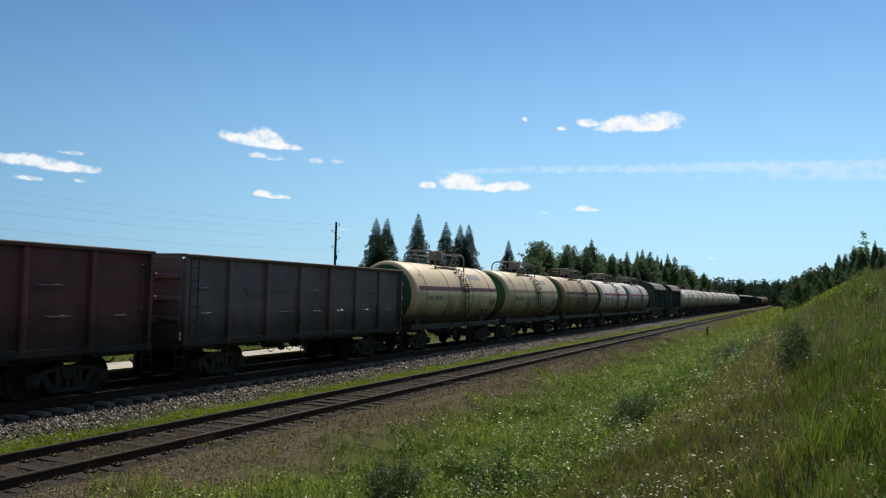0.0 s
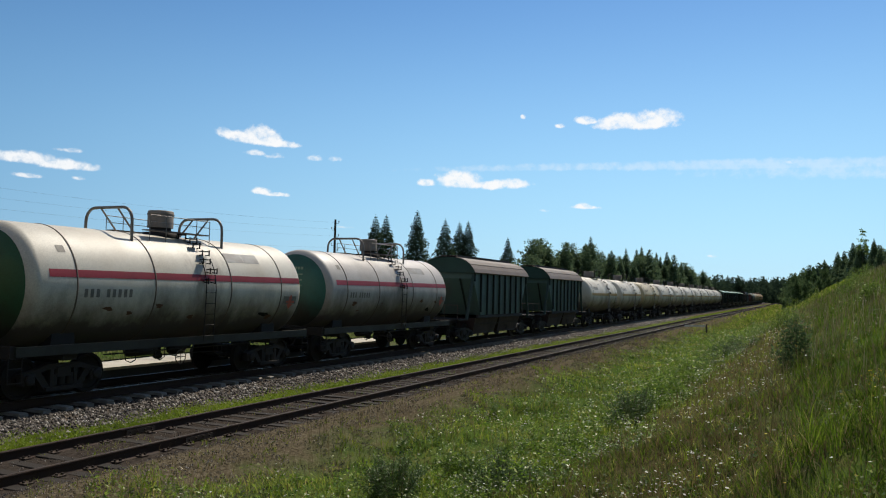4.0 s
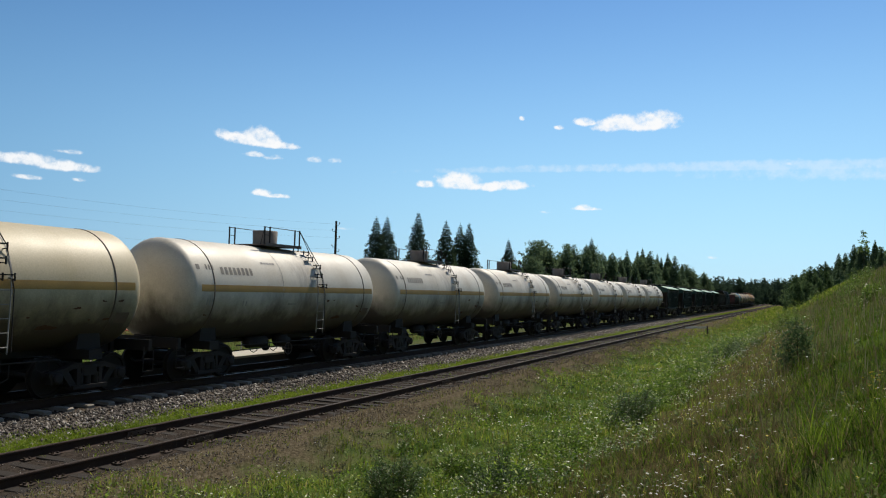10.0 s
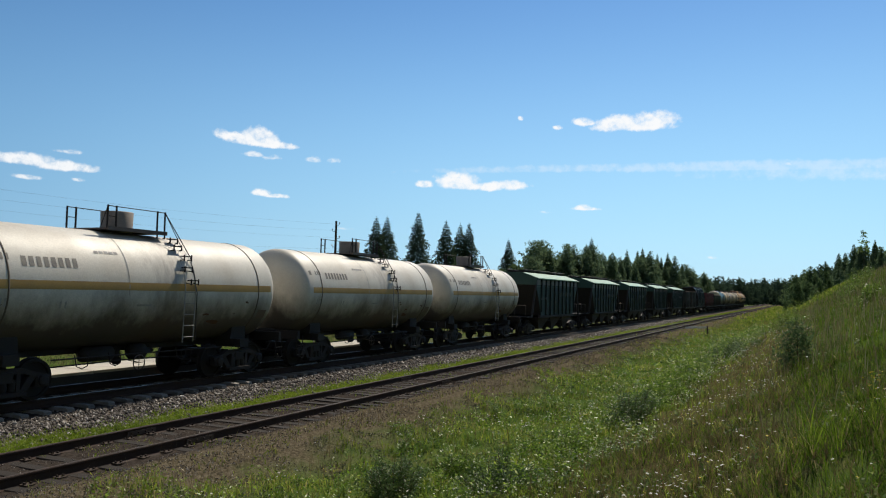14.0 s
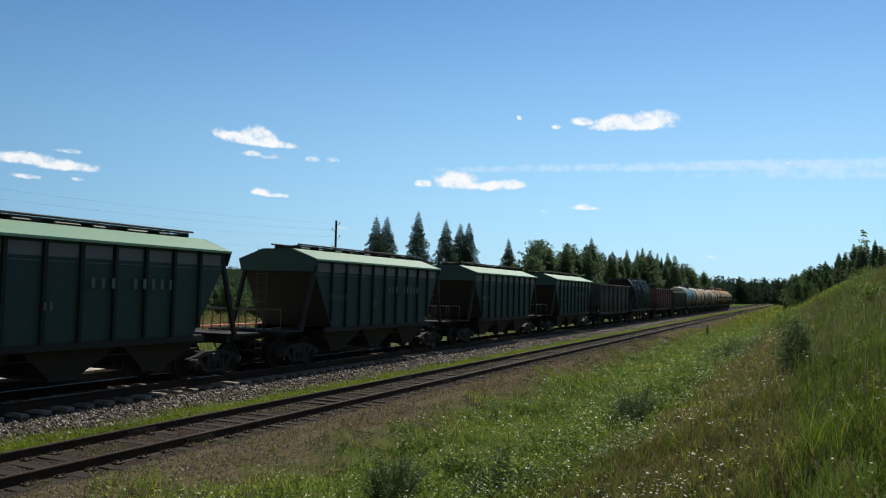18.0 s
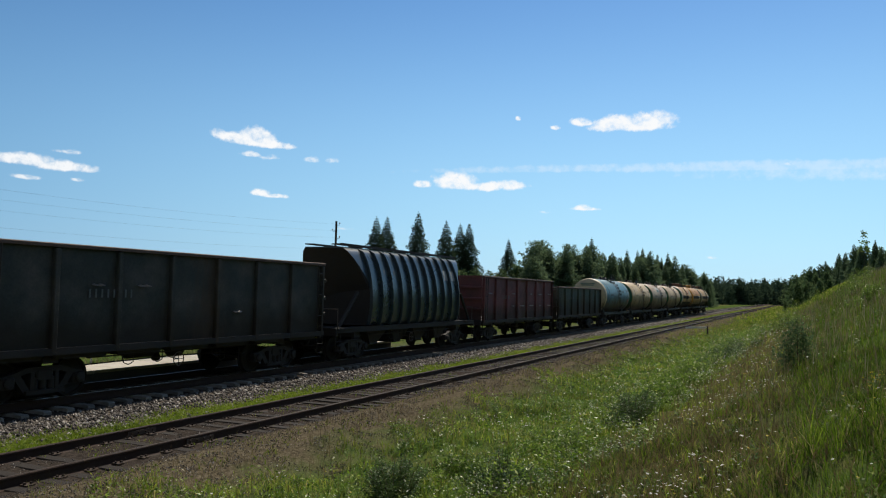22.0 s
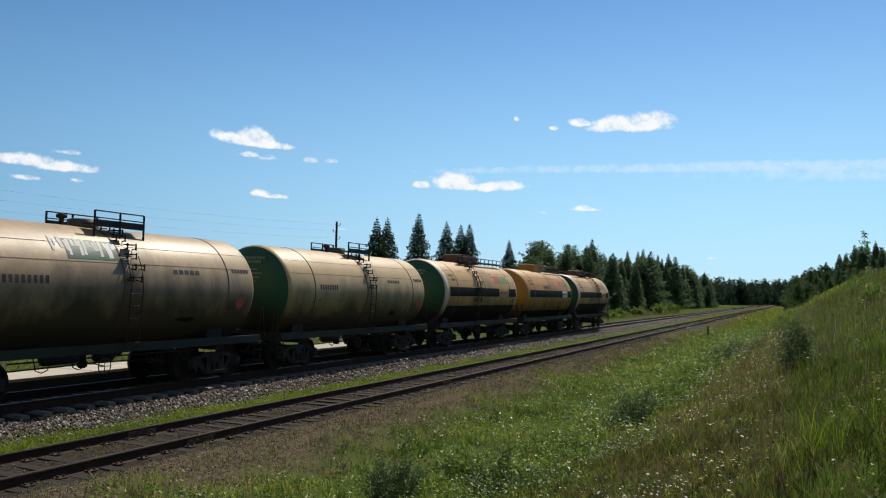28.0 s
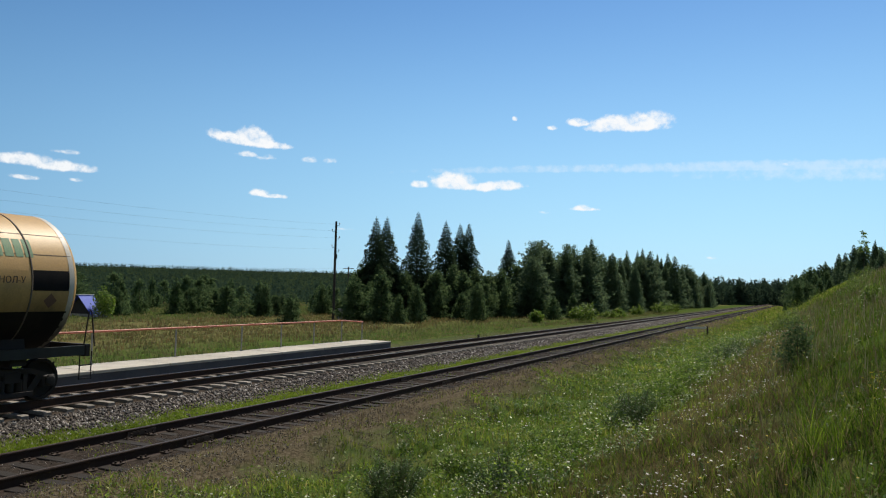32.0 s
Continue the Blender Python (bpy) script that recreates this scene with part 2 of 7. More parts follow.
M_PALE_GREY = paint("greyed_white_paint", (0.47, 0.44, 0.41), 0.52, 0, (0.26, 0.22, 0.19), 0.55, 0.8, 30, 0.06, grime_shade=0.92, spec=0.5, high=2.9)
M_RED_STRIPE = paint("dark_red_stripe", (0.12, 0.026, 0.028), 0.5, 0, GRIME, 0.4, 1.2, 30, 0.05)
M_BLACK = paint("black_stripe_paint", (0.011, 0.0105, 0.011), 0.6, 0, (0.04, 0.032, 0.026), 0.5, 1.2, 30, 0.05, spec=0.06)
M_WHITE_MARK = paint("white_marking", (0.7, 0.7, 0.68), 0.6, 0, (0.3, 0.28, 0.24), 0.4, 3, 30, 0.0)
M_DARK_MARK = paint("dark_marking", (0.03, 0.03, 0.035), 0.6, 0, (0.2, 0.18, 0.15), 0.35, 3, 30, 0.0)
M_RED_MARK = paint("red_marking", (0.5, 0.12, 0.08), 0.6, 0, (0.3, 0.12, 0.1), 0.35, 3, 30, 0.0)
M_GREEN_MARK = paint("green_marking", (0.16, 0.29, 0.16), 0.6, 0, (0.3, 0.25, 0.15), 0.35, 3, 30, 0.0)
M_FRAME = paint("sooty_underframe", (0.027, 0.0245, 0.024), 0.7, 0.0, (0.04, 0.029, 0.022), 0.6, 3, 40, 0.2, spec=0.25)
M_RIB = paint("dark_green_rib_paint", (0.016, 0.026, 0.023), 0.6, 0, (0.03, 0.028, 0.026), 0.6, 1.5, 25, 0.1, spec=0.2)
M_SILL = paint("grey_green_sill_paint", (0.032, 0.035, 0.031), 0.65, 0, (0.02, 0.017, 0.015), 0.8, 1.1, 30, 0.15, spec=0.25)
M_SEAM = paint("grimy_weld_seam", (0.13, 0.105, 0.08), 0.7, 0, (0.05, 0.04, 0.03), 0.6, 2.0, 30, 0.1)
M_HOOD = paint("dusty_brown_hood", (0.27, 0.225, 0.185), 0.6, 0, (0.14, 0.1, 0.08), 0.6, 2.0, 30, 0.1)
M_HATCH = paint("rusty_brown_housing", (0.17, 0.095, 0.06), 0.7, 0, (0.09, 0.05, 0.035), 0.6, 2.0, 30, 0.15)
M_RUST = paint("rust_stain", (0.12, 0.06, 0.035), 0.8, 0, (0.05, 0.03, 0.022), 0.6, 4.0, 30, 0.1)
M_UPPER = paint("dusty_upper_panel", (0.16, 0.155, 0.155), 0.5, 0, (0.09, 0.1, 0.1), 0.6, 1.4, 25, 0.1, spec=0.3)
M_STEEL = paint("worn_steel", (0.12, 0.10, 0.09), 0.55, 0.3, (0.09, 0.05, 0.03), 0.6, 3, 40, 0.15)
M_TYRE = paint("wheel_steel", (0.024, 0.021, 0.02), 0.6, 0.1, (0.03, 0.022, 0.018), 0.5, 4, 40, 0.1, spec=0.15)
M_RAILING = paint("galvanised_railing", (0.22, 0.205, 0.19), 0.5, 0.3, RUST, 0.4, 4, 40, 0.1)
M_GOND_RED = paint("oxide_red_steel", (0.18, 0.066, 0.067), 0.65, 0, (0.085, 0.058, 0.06), 0.85, 1.6, 20, 0.25, grime_shade=0.75, high=2.3, spec=0.2)
M_GOND_GREY = paint("sooty_grey_steel", (0.19, 0.145, 0.15), 0.6, 0, (0.1, 0.11, 0.1), 0.6, 0.9, 20, 0.25, grime_shade=0.75, high=2.3, spec=0.2)
M_GOND_DARK = paint("dark_green_black_steel", (0.052, 0.056, 0.052), 0.6, 0, (0.14, 0.115, 0.1), 0.7, 0.9, 20, 0.25, grime_shade=0.75, high=2.4, spec=0.12)
M_GOND_GREEN = paint("mossy_green_steel", (0.062, 0.085, 0.075), 0.65, 0, (0.15, 0.13, 0.07), 0.8, 0.55, 20, 0.25, grime_shade=0.9, spec=0.2, high=2.9)
M_SCUFF_GLINT = paint("bare_scuffed_steel", (0.2, 0.165, 0.15), 0.4, 0.4, (0.16, 0.1, 0.08), 0.6, 5, 40, 0.2)
M_HOP_DARK = paint("dark_green_hopper_paint", (0.08, 0.13, 0.115), 0.5, 0, (0.075, 0.062, 0.058), 0.7, 0.9, 25, 0.1, (1, 1, 0.5), spec=0.2)
M_HOP_GREEN = paint("green_hopper_paint", (0.038, 0.068, 0.064), 0.5, 0, (0.066, 0.066, 0.07), 0.6, 1.3, 25, 0.1, (0.5, 1, 1.6), spec=0.12)
M_ROOF_BROWN = paint("dusty_brown_roof", (0.145, 0.112, 0.088), 0.6, 0, (0.11, 0.076, 0.058), 0.6, 0.8, 25, 0.12)
M_ROOF_GREEN = paint("pale_green_roof", (0.2, 0.35, 0.24), 0.5, 0, (0.25, 0.32, 0.2), 0.4, 0.8, 25, 0.1)
M_CORR = paint("blue_black_ribbed_steel", (0.024, 0.042, 0.05), 0.28, 0.0, (0.036, 0.046, 0.052), 0.5, 1.0, 25, 0.06, spec=0.7)
M_CONC = paint("pale_concrete", (0.50, 0.46, 0.38), 0.85, 0, (0.26, 0.24, 0.2), 0.55, 1.2, 30, 0.3, None, 0.15)
M_ASPHALT = paint("platform_face", (0.12, 0.12, 0.124), 0.85, 0, (0.05, 0.05, 0.05), 0.5, 1.0, 30, 0.3)
M_SLEEPER = paint("grey_concrete_sleeper", (0.29, 0.265, 0.225), 0.9, 0, (0.11, 0.09, 0.07), 0.6, 2.5, 30, 0.3, None, 0.25)
M_WIRE = paint("thin_grey_wire", (0.12, 0.13, 0.15), 0.6)
M_SKIRT = paint("rusty_brown_skirt", (0.04, 0.025, 0.022), 0.7, 0, (0.02, 0.016, 0.014), 0.6, 1.5, 25, 0.15)
M_FAINT = paint("faint_grey_marking", (0.13, 0.14, 0.135), 0.6, 0, (0.06, 0.08, 0.07), 0.6, 4, 30, 0.0)
M_NUMBER = paint("faded_number_paint", (0.15, 0.14, 0.125), 0.6, 0, (0.4, 0.36, 0.28), 0.5, 5, 30, 0.0)
M_END_MARK = paint("faded_green_lettering", (0.17, 0.24, 0.19), 0.6, 0, (0.08, 0.14, 0.1), 0.6, 5, 30, 0.0)
M_GABLE = paint("sea_green_gable_paint", (0.028, 0.07, 0.056), 0.55, 0, (0.03, 0.05, 0.04), 0.6, 1.2, 25, 0.08)
M_PATCH = paint("pale_repaint_patch", (0.3, 0.31, 0.31), 0.6, 0, (0.1, 0.11, 0.1), 0.5, 3, 30, 0.0)
M_OLD_STRIPE = paint("faded_brown_stripe", (0.23, 0.15, 0.115), 0.6, 0, (0.4, 0.32, 0.22), 0.6, 1.4, 30, 0.05)
M_WOOD = paint("tarred_sleeper_wood", (0.02, 0.0155, 0.012), 0.85, 0, (0.042, 0.033, 0.025), 0.6, 3, 40, 0.5, (1, 6, 6), 0.25)
M_PLATE = paint("rusty_track_iron", (0.075, 0.054, 0.041), 0.75, 0.2, (0.05, 0.035, 0.025), 0.6, 5, 40, 0.2)
M_RAIL_SIDE = paint("brown_rail_steel", (0.042, 0.026, 0.02), 0.7, 0.0, (0.06, 0.034, 0.02), 0.5, 3, 40, 0.2, spec=0.15)
M_RAIL_TOP = paint("polished_rail_head", (0.085, 0.075, 0.07), 0.42, 0.9, (0.3, 0.28, 0.25), 0.4, 3, 40, 0.03)
M_RAIL_TOP_OLD = paint("dull_rail_head", (0.06, 0.047, 0.04), 0.55, 0.4, (0.1, 0.06, 0.04), 0.5, 3, 40, 0.1)
M_STONE = paint("crushed_stone", (0.20, 0.18, 0.165), 0.9, 0, (0.11, 0.09, 0.075), 0.6, 6, 30, 0.3)
M_POLE = paint("weathered_pole", (0.05, 0.042, 0.035), 0.85, 0, (0.09, 0.08, 0.07), 0.5, 3, 30, 0.4, (6, 6, 0.5))
M_RED_RAIL = paint("red_painted_rail", (0.45, 0.12, 0.07), 0.5, 0, (0.5, 0.3, 0.22), 0.5, 2, 30, 0.05)
M_GREY_POST = paint("grey_post_paint", (0.30, 0.30, 0.29), 0.6, 0, RUST, 0.4, 4, 30, 0.1)
M_BLUE_ROOF = paint("blue_sheet_roof", (0.06, 0.10, 0.5), 0.4, 0, (0.1, 0.14, 0.5), 0.3, 1, 30, 0.05)
M_BARK = paint("conifer_bark", (0.075, 0.05, 0.035), 0.9, 0, (0.12, 0.09, 0.07), 0.5, 4, 20, 0.5, (3, 3, 0.6))
M_SPRUCE = foliage("spruce_needles", [(0, (0.034, 0.058, 0.034)), (0.6, (0.052, 0.084, 0.044)), (1, (0.085, 0.122, 0.06))], 0.5, 0.7, 0.03)
# lighter than the spruces, so haze over the forest is in the colour
M_FOREST = foliage("forest_needles", [(0, (0.085, 0.135, 0.08)), (0.6, (0.12, 0.18, 0.1)), (1, (0.17, 0.235, 0.115))], 0.55, 0.7, 0.03)
M_PINE = foliage("pine_needles", [(0, (0.065, 0.115, 0.05)), (0.6, (0.095, 0.15, 0.065)), (1, (0.14, 0.2, 0.085))], 0.6, 0.7, 0.05)
# the palest stop stands in for leaves glinting in the sun
M_LEAF = foliage("willow_leaves", [(0, (0.07, 0.14, 0.015)), (0.5, (0.15, 0.25, 0.03)), (0.9, (0.26, 0.36, 0.07)), (1, (0.42, 0.46, 0.24))], 0.55, 0.38, 0.32, clump=3.5)
M_GRASS = foliage("grass_blades", [(0, (0.12, 0.19, 0.022)), (0.5, (0.21, 0.29, 0.035)), (0.85, (0.31, 0.34, 0.08)), (1, (0.42, 0.36, 0.17))], 0.5, clump=3.2)
M_DRY = foliage("dry_grass_stalks", [(0, (0.14, 0.10, 0.055)), (0.6, (0.22, 0.17, 0.09)), (1, (0.16, 0.17, 0.06))], 0.3, clump=4.5)
M_STRAW = foliage("pale_straw", [(0, (0.16, 0.13, 0.07)), (0.6, (0.28, 0.235, 0.14)), (1, (0.42, 0.38, 0.26))], 0.2)
M_PETAL = foliage("white_petals", [(0, (0.6, 0.6, 0.55)), (1, (0.8, 0.8, 0.76))], 0.3)
M_PETAL_Y = foliage("yellow_petals", [(0, (0.55, 0.42, 0.04)), (1, (0.7, 0.55, 0.08))], 0.3)
M_FAR = foliage("far_forest_green", [(0, (0.036, 0.064, 0.044)), (0.6, (0.048, 0.08, 0.052)), (1, (0.065, 0.1, 0.06))], 0.4, 0.8, 0.0)

# ---- the ground: one sheet ----
PROFILE = [(-400, 13), (-60, 10), (-20, 8.4), (-14, 7.6), (-9, 6.5), (-6, 4.9), (-3, 2.75), (0, 1.05), (2.5, 0.0), (5, -0.85), (7, -1.1),
           (9, -0.85), (10.3, -0.6), (10.75, -0.54), (11.0, -0.556), (13.2, -0.556), (13.45, -0.53), (14.1, -0.5), (15.15, -0.31), (15.45, -0.275), (15.9, -0.275), (18.2, -0.275), (19.6, -0.75), (26, -0.85), (400, -1.2)]
PY, PZ = np.array([a for a, b in PROFILE]), np.array([b for a, b in PROFILE])


def ground_z(x, y):
    """Height of the ground, for arrays or numbers."""
    x, y = np.asarray(x, float), np.asarray(y, float)
    z = np.interp(y, PY, PZ)
    rough = np.where((y > 9.8) & (y < 20), 0.0, 1.0)
    z = z + rough * (0.10 * np.sin(x * 0.9 + y * 1.3) + 0.07 * np.sin(x * 2.3 - y * 1.7 + 1.0) + 0.04 * np.sin(x * 4.1 + y * 3.7))
    z = z + np.where((y > 10.5) & (y < 13.6), 0.02 * np.sin(x * 3.1) * np.sin(y * 4.0 + x), 0.0)
    r = np.hypot(x, y)
    hill = 31.0 + 14.0 * np.clip((np.arctan2(y, x) - 0.28) / 0.2, 0, 1)
    return z + np.clip((r - 600) / 1500, 0, 1) ** 1.3 * hill


def ground_material():
    m = bpy.data.materials.new("meadow_and_ballast")
    m.use_nodes = True
    nt = m.node_tree
    b = nt.nodes["Principled BSDF"]
    co = nt.nodes.new("ShaderNodeTexCoord").outputs["Object"]
    sep = nt.nodes.new("ShaderNodeSeparateXYZ")
    nt.links.new(co, sep.inputs[0])
    big, mid, fine = noise_at(nt, co, 0.25, 4), noise_at(nt, co, 1.6, 5), noise_at(nt, co, 14, 5)
    grass = ramp(nt, mid, [(0.3, (0.04, 0.075, 0.016)), (0.55, (0.07, 0.105, 0.025)), (0.75, (0.11, 0.105, 0.04))])
    soil = ramp(nt, fine, [(0.3, (0.045, 0.036, 0.022)), (0.5, (0.095, 0.078, 0.05)), (0.75, (0.18, 0.152, 0.108))])
    stone = ramp(nt, fine, [(0.3, (0.04, 0.032, 0.025)), (0.7, (0.16, 0.135, 0.108))])
    brown = ramp(nt, fine, [(0.3, (0.05, 0.05, 0.02)), (0.7, (0.12, 0.11, 0.045))])
    dry = ramp(nt, mid, [(0.3, (0.15, 0.12, 0.055)), (0.7, (0.11, 0.125, 0.045))])
    add = nt.nodes.new("ShaderNodeMath")
    add.operation = "MULTIPLY_ADD"
    add.inputs[1].default_value, add.inputs[2].default_value = 2.4, -1.2
    nt.links.new(mid, add.inputs[0])
    yy = nt.nodes.new("ShaderNodeMath")
    nt.links.new(sep.outputs[1], yy.inputs[0])
    nt.links.new(add.outputs[0], yy.inputs[1])

    def between(lo, hi, soft, src):
        a = nt.nodes.new("ShaderNodeMapRange")
        a.inputs[1].default_value, a.inputs[2].default_value = lo - soft, lo + soft
        c = nt.nodes.new("ShaderNodeMapRange")
        c.inputs[1].default_value, c.inputs[2].default_value = hi - soft, hi + soft
        c.inputs[3].default_value, c.inputs[4].default_value = 1.0, 0.0
        nt.links.new(src, a.inputs[0])
        nt.links.new(src, c.inputs[0])
        k = nt.nodes.new("ShaderNodeMath")
        k.operation = "MULTIPLY"
        nt.links.new(a.outputs[0], k.inputs[0])
        nt.links.new(c.outputs[0], k.inputs[1])
        return k.outputs[0]

    grass = blend(nt, between(0.3, 3.0, 0.6, yy.outputs[0]), grass, brown)
    col = blend(nt, between(9.0, 13.0, 0.9, yy.outputs[0]), grass, soil)
    col = blend(nt, between(10.75, 13.25, 0.1, sep.outputs[1]), col, ramp(nt, fine, [(0.3, (0.022, 0.018, 0.015)), (0.7, (0.07, 0.058, 0.048))]))
    col = blend(nt, between(13.2, 14.15, 0.12, sep.outputs[1]), col, ramp(nt, fine, [(0.3, (0.12, 0.16, 0.02)), (0.7, (0.22, 0.25, 0.045))]))
    col = blend(nt, between(14.1, 19.9, 0.12, sep.outputs[1]), col, stone)
    col = blend(nt, between(15.35, 18.1, 0.15, sep.outputs[1]), col, ramp(nt, fine, [(0.3, (0.014, 0.011, 0.009)), (0.7, (0.07, 0.055, 0.044))]))
    col = blend(nt, between(19.9, 24.5, 0.7, yy.outputs[0]), col, blend(nt, 0.55, stone, grass))
    col = blend(nt, between(34, 60, 4, yy.outputs[0]), col, dry)
    col = blend(nt, between(105, 9000, 12, yy.outputs[0]), col, ramp(nt, mid, [(0.3, (0.018, 0.03, 0.014)), (0.7, (0.035, 0.05, 0.02))]))
    nt.links.new(col, b.inputs["Base Color"])
    b.inputs["Roughness"].default_value = 0.95
    b.inputs["Specular IOR Level"].default_value = 0.0
    bp = nt.nodes.new("ShaderNodeBump")
    bp.inputs["Strength"].default_value, bp.inputs["Distance"].default_value = 0.6, 0.04
    nt.links.new(fine, bp.inputs["Height"])
    nt.links.new(bp.outputs[0], b.inputs["Normal"])
    return m


def make_ground():
    xs = np.concatenate([np.array([-3000, -1500, -600, -250, -100, -50, -30]), np.arange(-20, 60, 0.8), np.geomspace(60, 4500, 70)])
    ys = np.concatenate([np.array([-3500, -1500, -700, -300, -120, -60]), np.arange(-40, -15, 2.5), np.arange(-15, 9.6, 0.6),
                         np.array([9.8, 10.3, 10.75, 11.0, 11.5, 12.1, 12.7, 13.2, 13.45, 14.1, 14.7, 15.15, 15.45, 15.9, 18.2, 19.6]), np.arange(20.5, 60, 1.7), np.geomspace(60, 4500, 40)])
    gx, gy = np.meshgrid(xs, ys, indexing="ij")
    gz = ground_z(gx, gy)
    n = len(ys)
    verts = np.stack([gx, gy, gz], -1).reshape(-1, 3).tolist()
    faces = [(i * n + j, (i + 1) * n + j, (i + 1) * n + j + 1, i * n + j + 1) for i in range(len(xs) - 1) for j in range(n - 1)]
    thing("ground", "grassy railway cutting with weedy slope, ballast and open meadow", "ground", kind="structure",
          data=sheet("ground", verts, faces, ground_material(), True))


make_ground()

# ---- tracks ----
RAIL_PROFILE = [(-0.075, -0.2), (0.075, -0.2), (0.075, -0.19), (0.012, -0.165), (0.009, -0.05), (0.036, -0.038), (0.036, -0.008), (0.028, 0.0),
                (-0.028, 0.0), (-0.036, -0.008), (-0.036, -0.038), (-0.009, -0.05), (-0.012, -0.165), (-0.075, -0.19)]


def rail_line(name, y, z, top, parent):
    g, h = Geo(), Geo()
    xs = (-40, 60, 200, 480)
    g.loft([[(x, y + a, z + b - 0.003) for a, b in RAIL_PROFILE] for x in xs])
    h.box(-40, 480, y - 0.029, y + 0.029, z - 0.006, z + 0.001)
    rail = part(name, g, M_RAIL_SIDE, parent)
    part("running_surface", h, top, rail, "bright worn running surface" if top is M_RAIL_TOP else "dull running surface")


main_track = thing("main_track", "main railway track with polished rails on concrete sleepers", "railway track", kind="structure")
side_track = thing("siding_track", "weedy disused siding with brown rails on tarred sleepers", "railway track", kind="structure")
for dy in (-0.796, 0.796):
    rail_line("rail", MAIN_Y + dy, 0.0, M_RAIL_TOP, main_track)
    rail_line("rail", SIDE_Y + dy, SIDE_Z, M_RAIL_TOP_OLD, side_track)


def concrete_sleeper():
    g = Geo()
    rings = []
    for y, top, w in ((-1.35, 0.0, 0.12), (-1.3, 0.02, 0.125), (-0.55, 0.02, 0.125), (-0.3, -0.04, 0.1), (0.3, -0.04, 0.1), (0.55, 0.02, 0.125), (1.3, 0.02, 0.125), (1.35, 0.0, 0.12)):
        rings.append([(-w, y, -0.17), (w, y, -0.17), (w * 0.8, y, top), (-w * 0.8, y, top)])
    return g.loft(rings)


def wooden_sleeper():
    return Geo().box(-0.125, 0.125, -1.375, 1.375, -0.15, 0.0, None, 0.012)


def lay(track, kind, geo, material, y, z, step, x0, x1, near0, jitter):
    """Sleepers: the nearest are parts, the rest one joined part."""
    rng = random.Random(5)
    me, far = geo.mesh(kind, material), Geo()
    count, x = 0, x0
    while x < x1:
        skew, dx, dz = rng.uniform(-1, 1) * jitter * 2, rng.uniform(-1, 1) * jitter * 0.03, rng.uniform(-1, 0.3) * jitter * 0.03
        m = pose(x + dx, y + rng.uniform(-1, 1) * jitter * 0.05, z + dz, 0, 0, skew)
        if x >= near0 and count < 230:
            ob = part(kind, me, material, track)
            ob.matrix_basis = m
            count += 1
        else:
            far.add(geo.v, geo.f, False, m)
        x += step
    tagged(part("far_sleepers", far, material, track), kind="stuff")


lay(main_track, "concrete_sleeper", concrete_sleeper(), M_SLEEPER, MAIN_Y, -0.222, 0.5945, -20, 320, 9, 0.3)
lay(side_track, "wooden_sleeper", wooden_sleeper(), M_WOOD, SIDE_Y, SIDE_Z - 0.17, 0.61, -20, 200, 7, 1.0)



def fastenings(track, y, z, step, x0, count):
    """Tie plates with their spikes under the siding's rails."""
    g = Geo().box(-0.085, 0.085, -0.19, 0.19, 0.0, 0.018)
    for a, b in ((-0.05, -0.11), (0.05, -0.13), (-0.05, 0.13), (0.05, 0.11)):
        g.box(a - 0.014, a + 0.014, b - 0.02, b + 0.02, 0.018, 0.05)
    me = g.mesh("tie_plate", M_PLATE)
    rng = random.Random(31)
    for dy in (-0.796, 0.796):
        for i in range(count):
            part("tie_plate", me, M_PLATE, track).matrix_basis = pose(x0 + i * step + rng.uniform(-0.02, 0.02), y + dy, z + rng.uniform(-0.006, 0.006), 0, 0, rng.uniform(-4, 4))
    for i, x in enumerate((13.0, 25.5, 38.0)):
        for dy in (-0.796, 0.796):
            for s in (-1, 1):
                bar = Geo().box(x - 0.4, x + 0.4, min(s * 0.014, s * 0.04), max(s * 0.014, s * 0.04), -0.15, -0.055)
                for q in (-0.3, -0.1, 0.1, 0.3):
                    bar.lathe([(s * 0.04, 0.02), (s * 0.065, 0.02)], "y", (x + q, 0, -0.1), 6)
                part("fishplate", bar, M_PLATE, track).location = (0, y + dy, SIDE_Z)


fastenings(side_track, SIDE_Y, SIDE_Z - 0.178, 0.61, 7.1, 110)

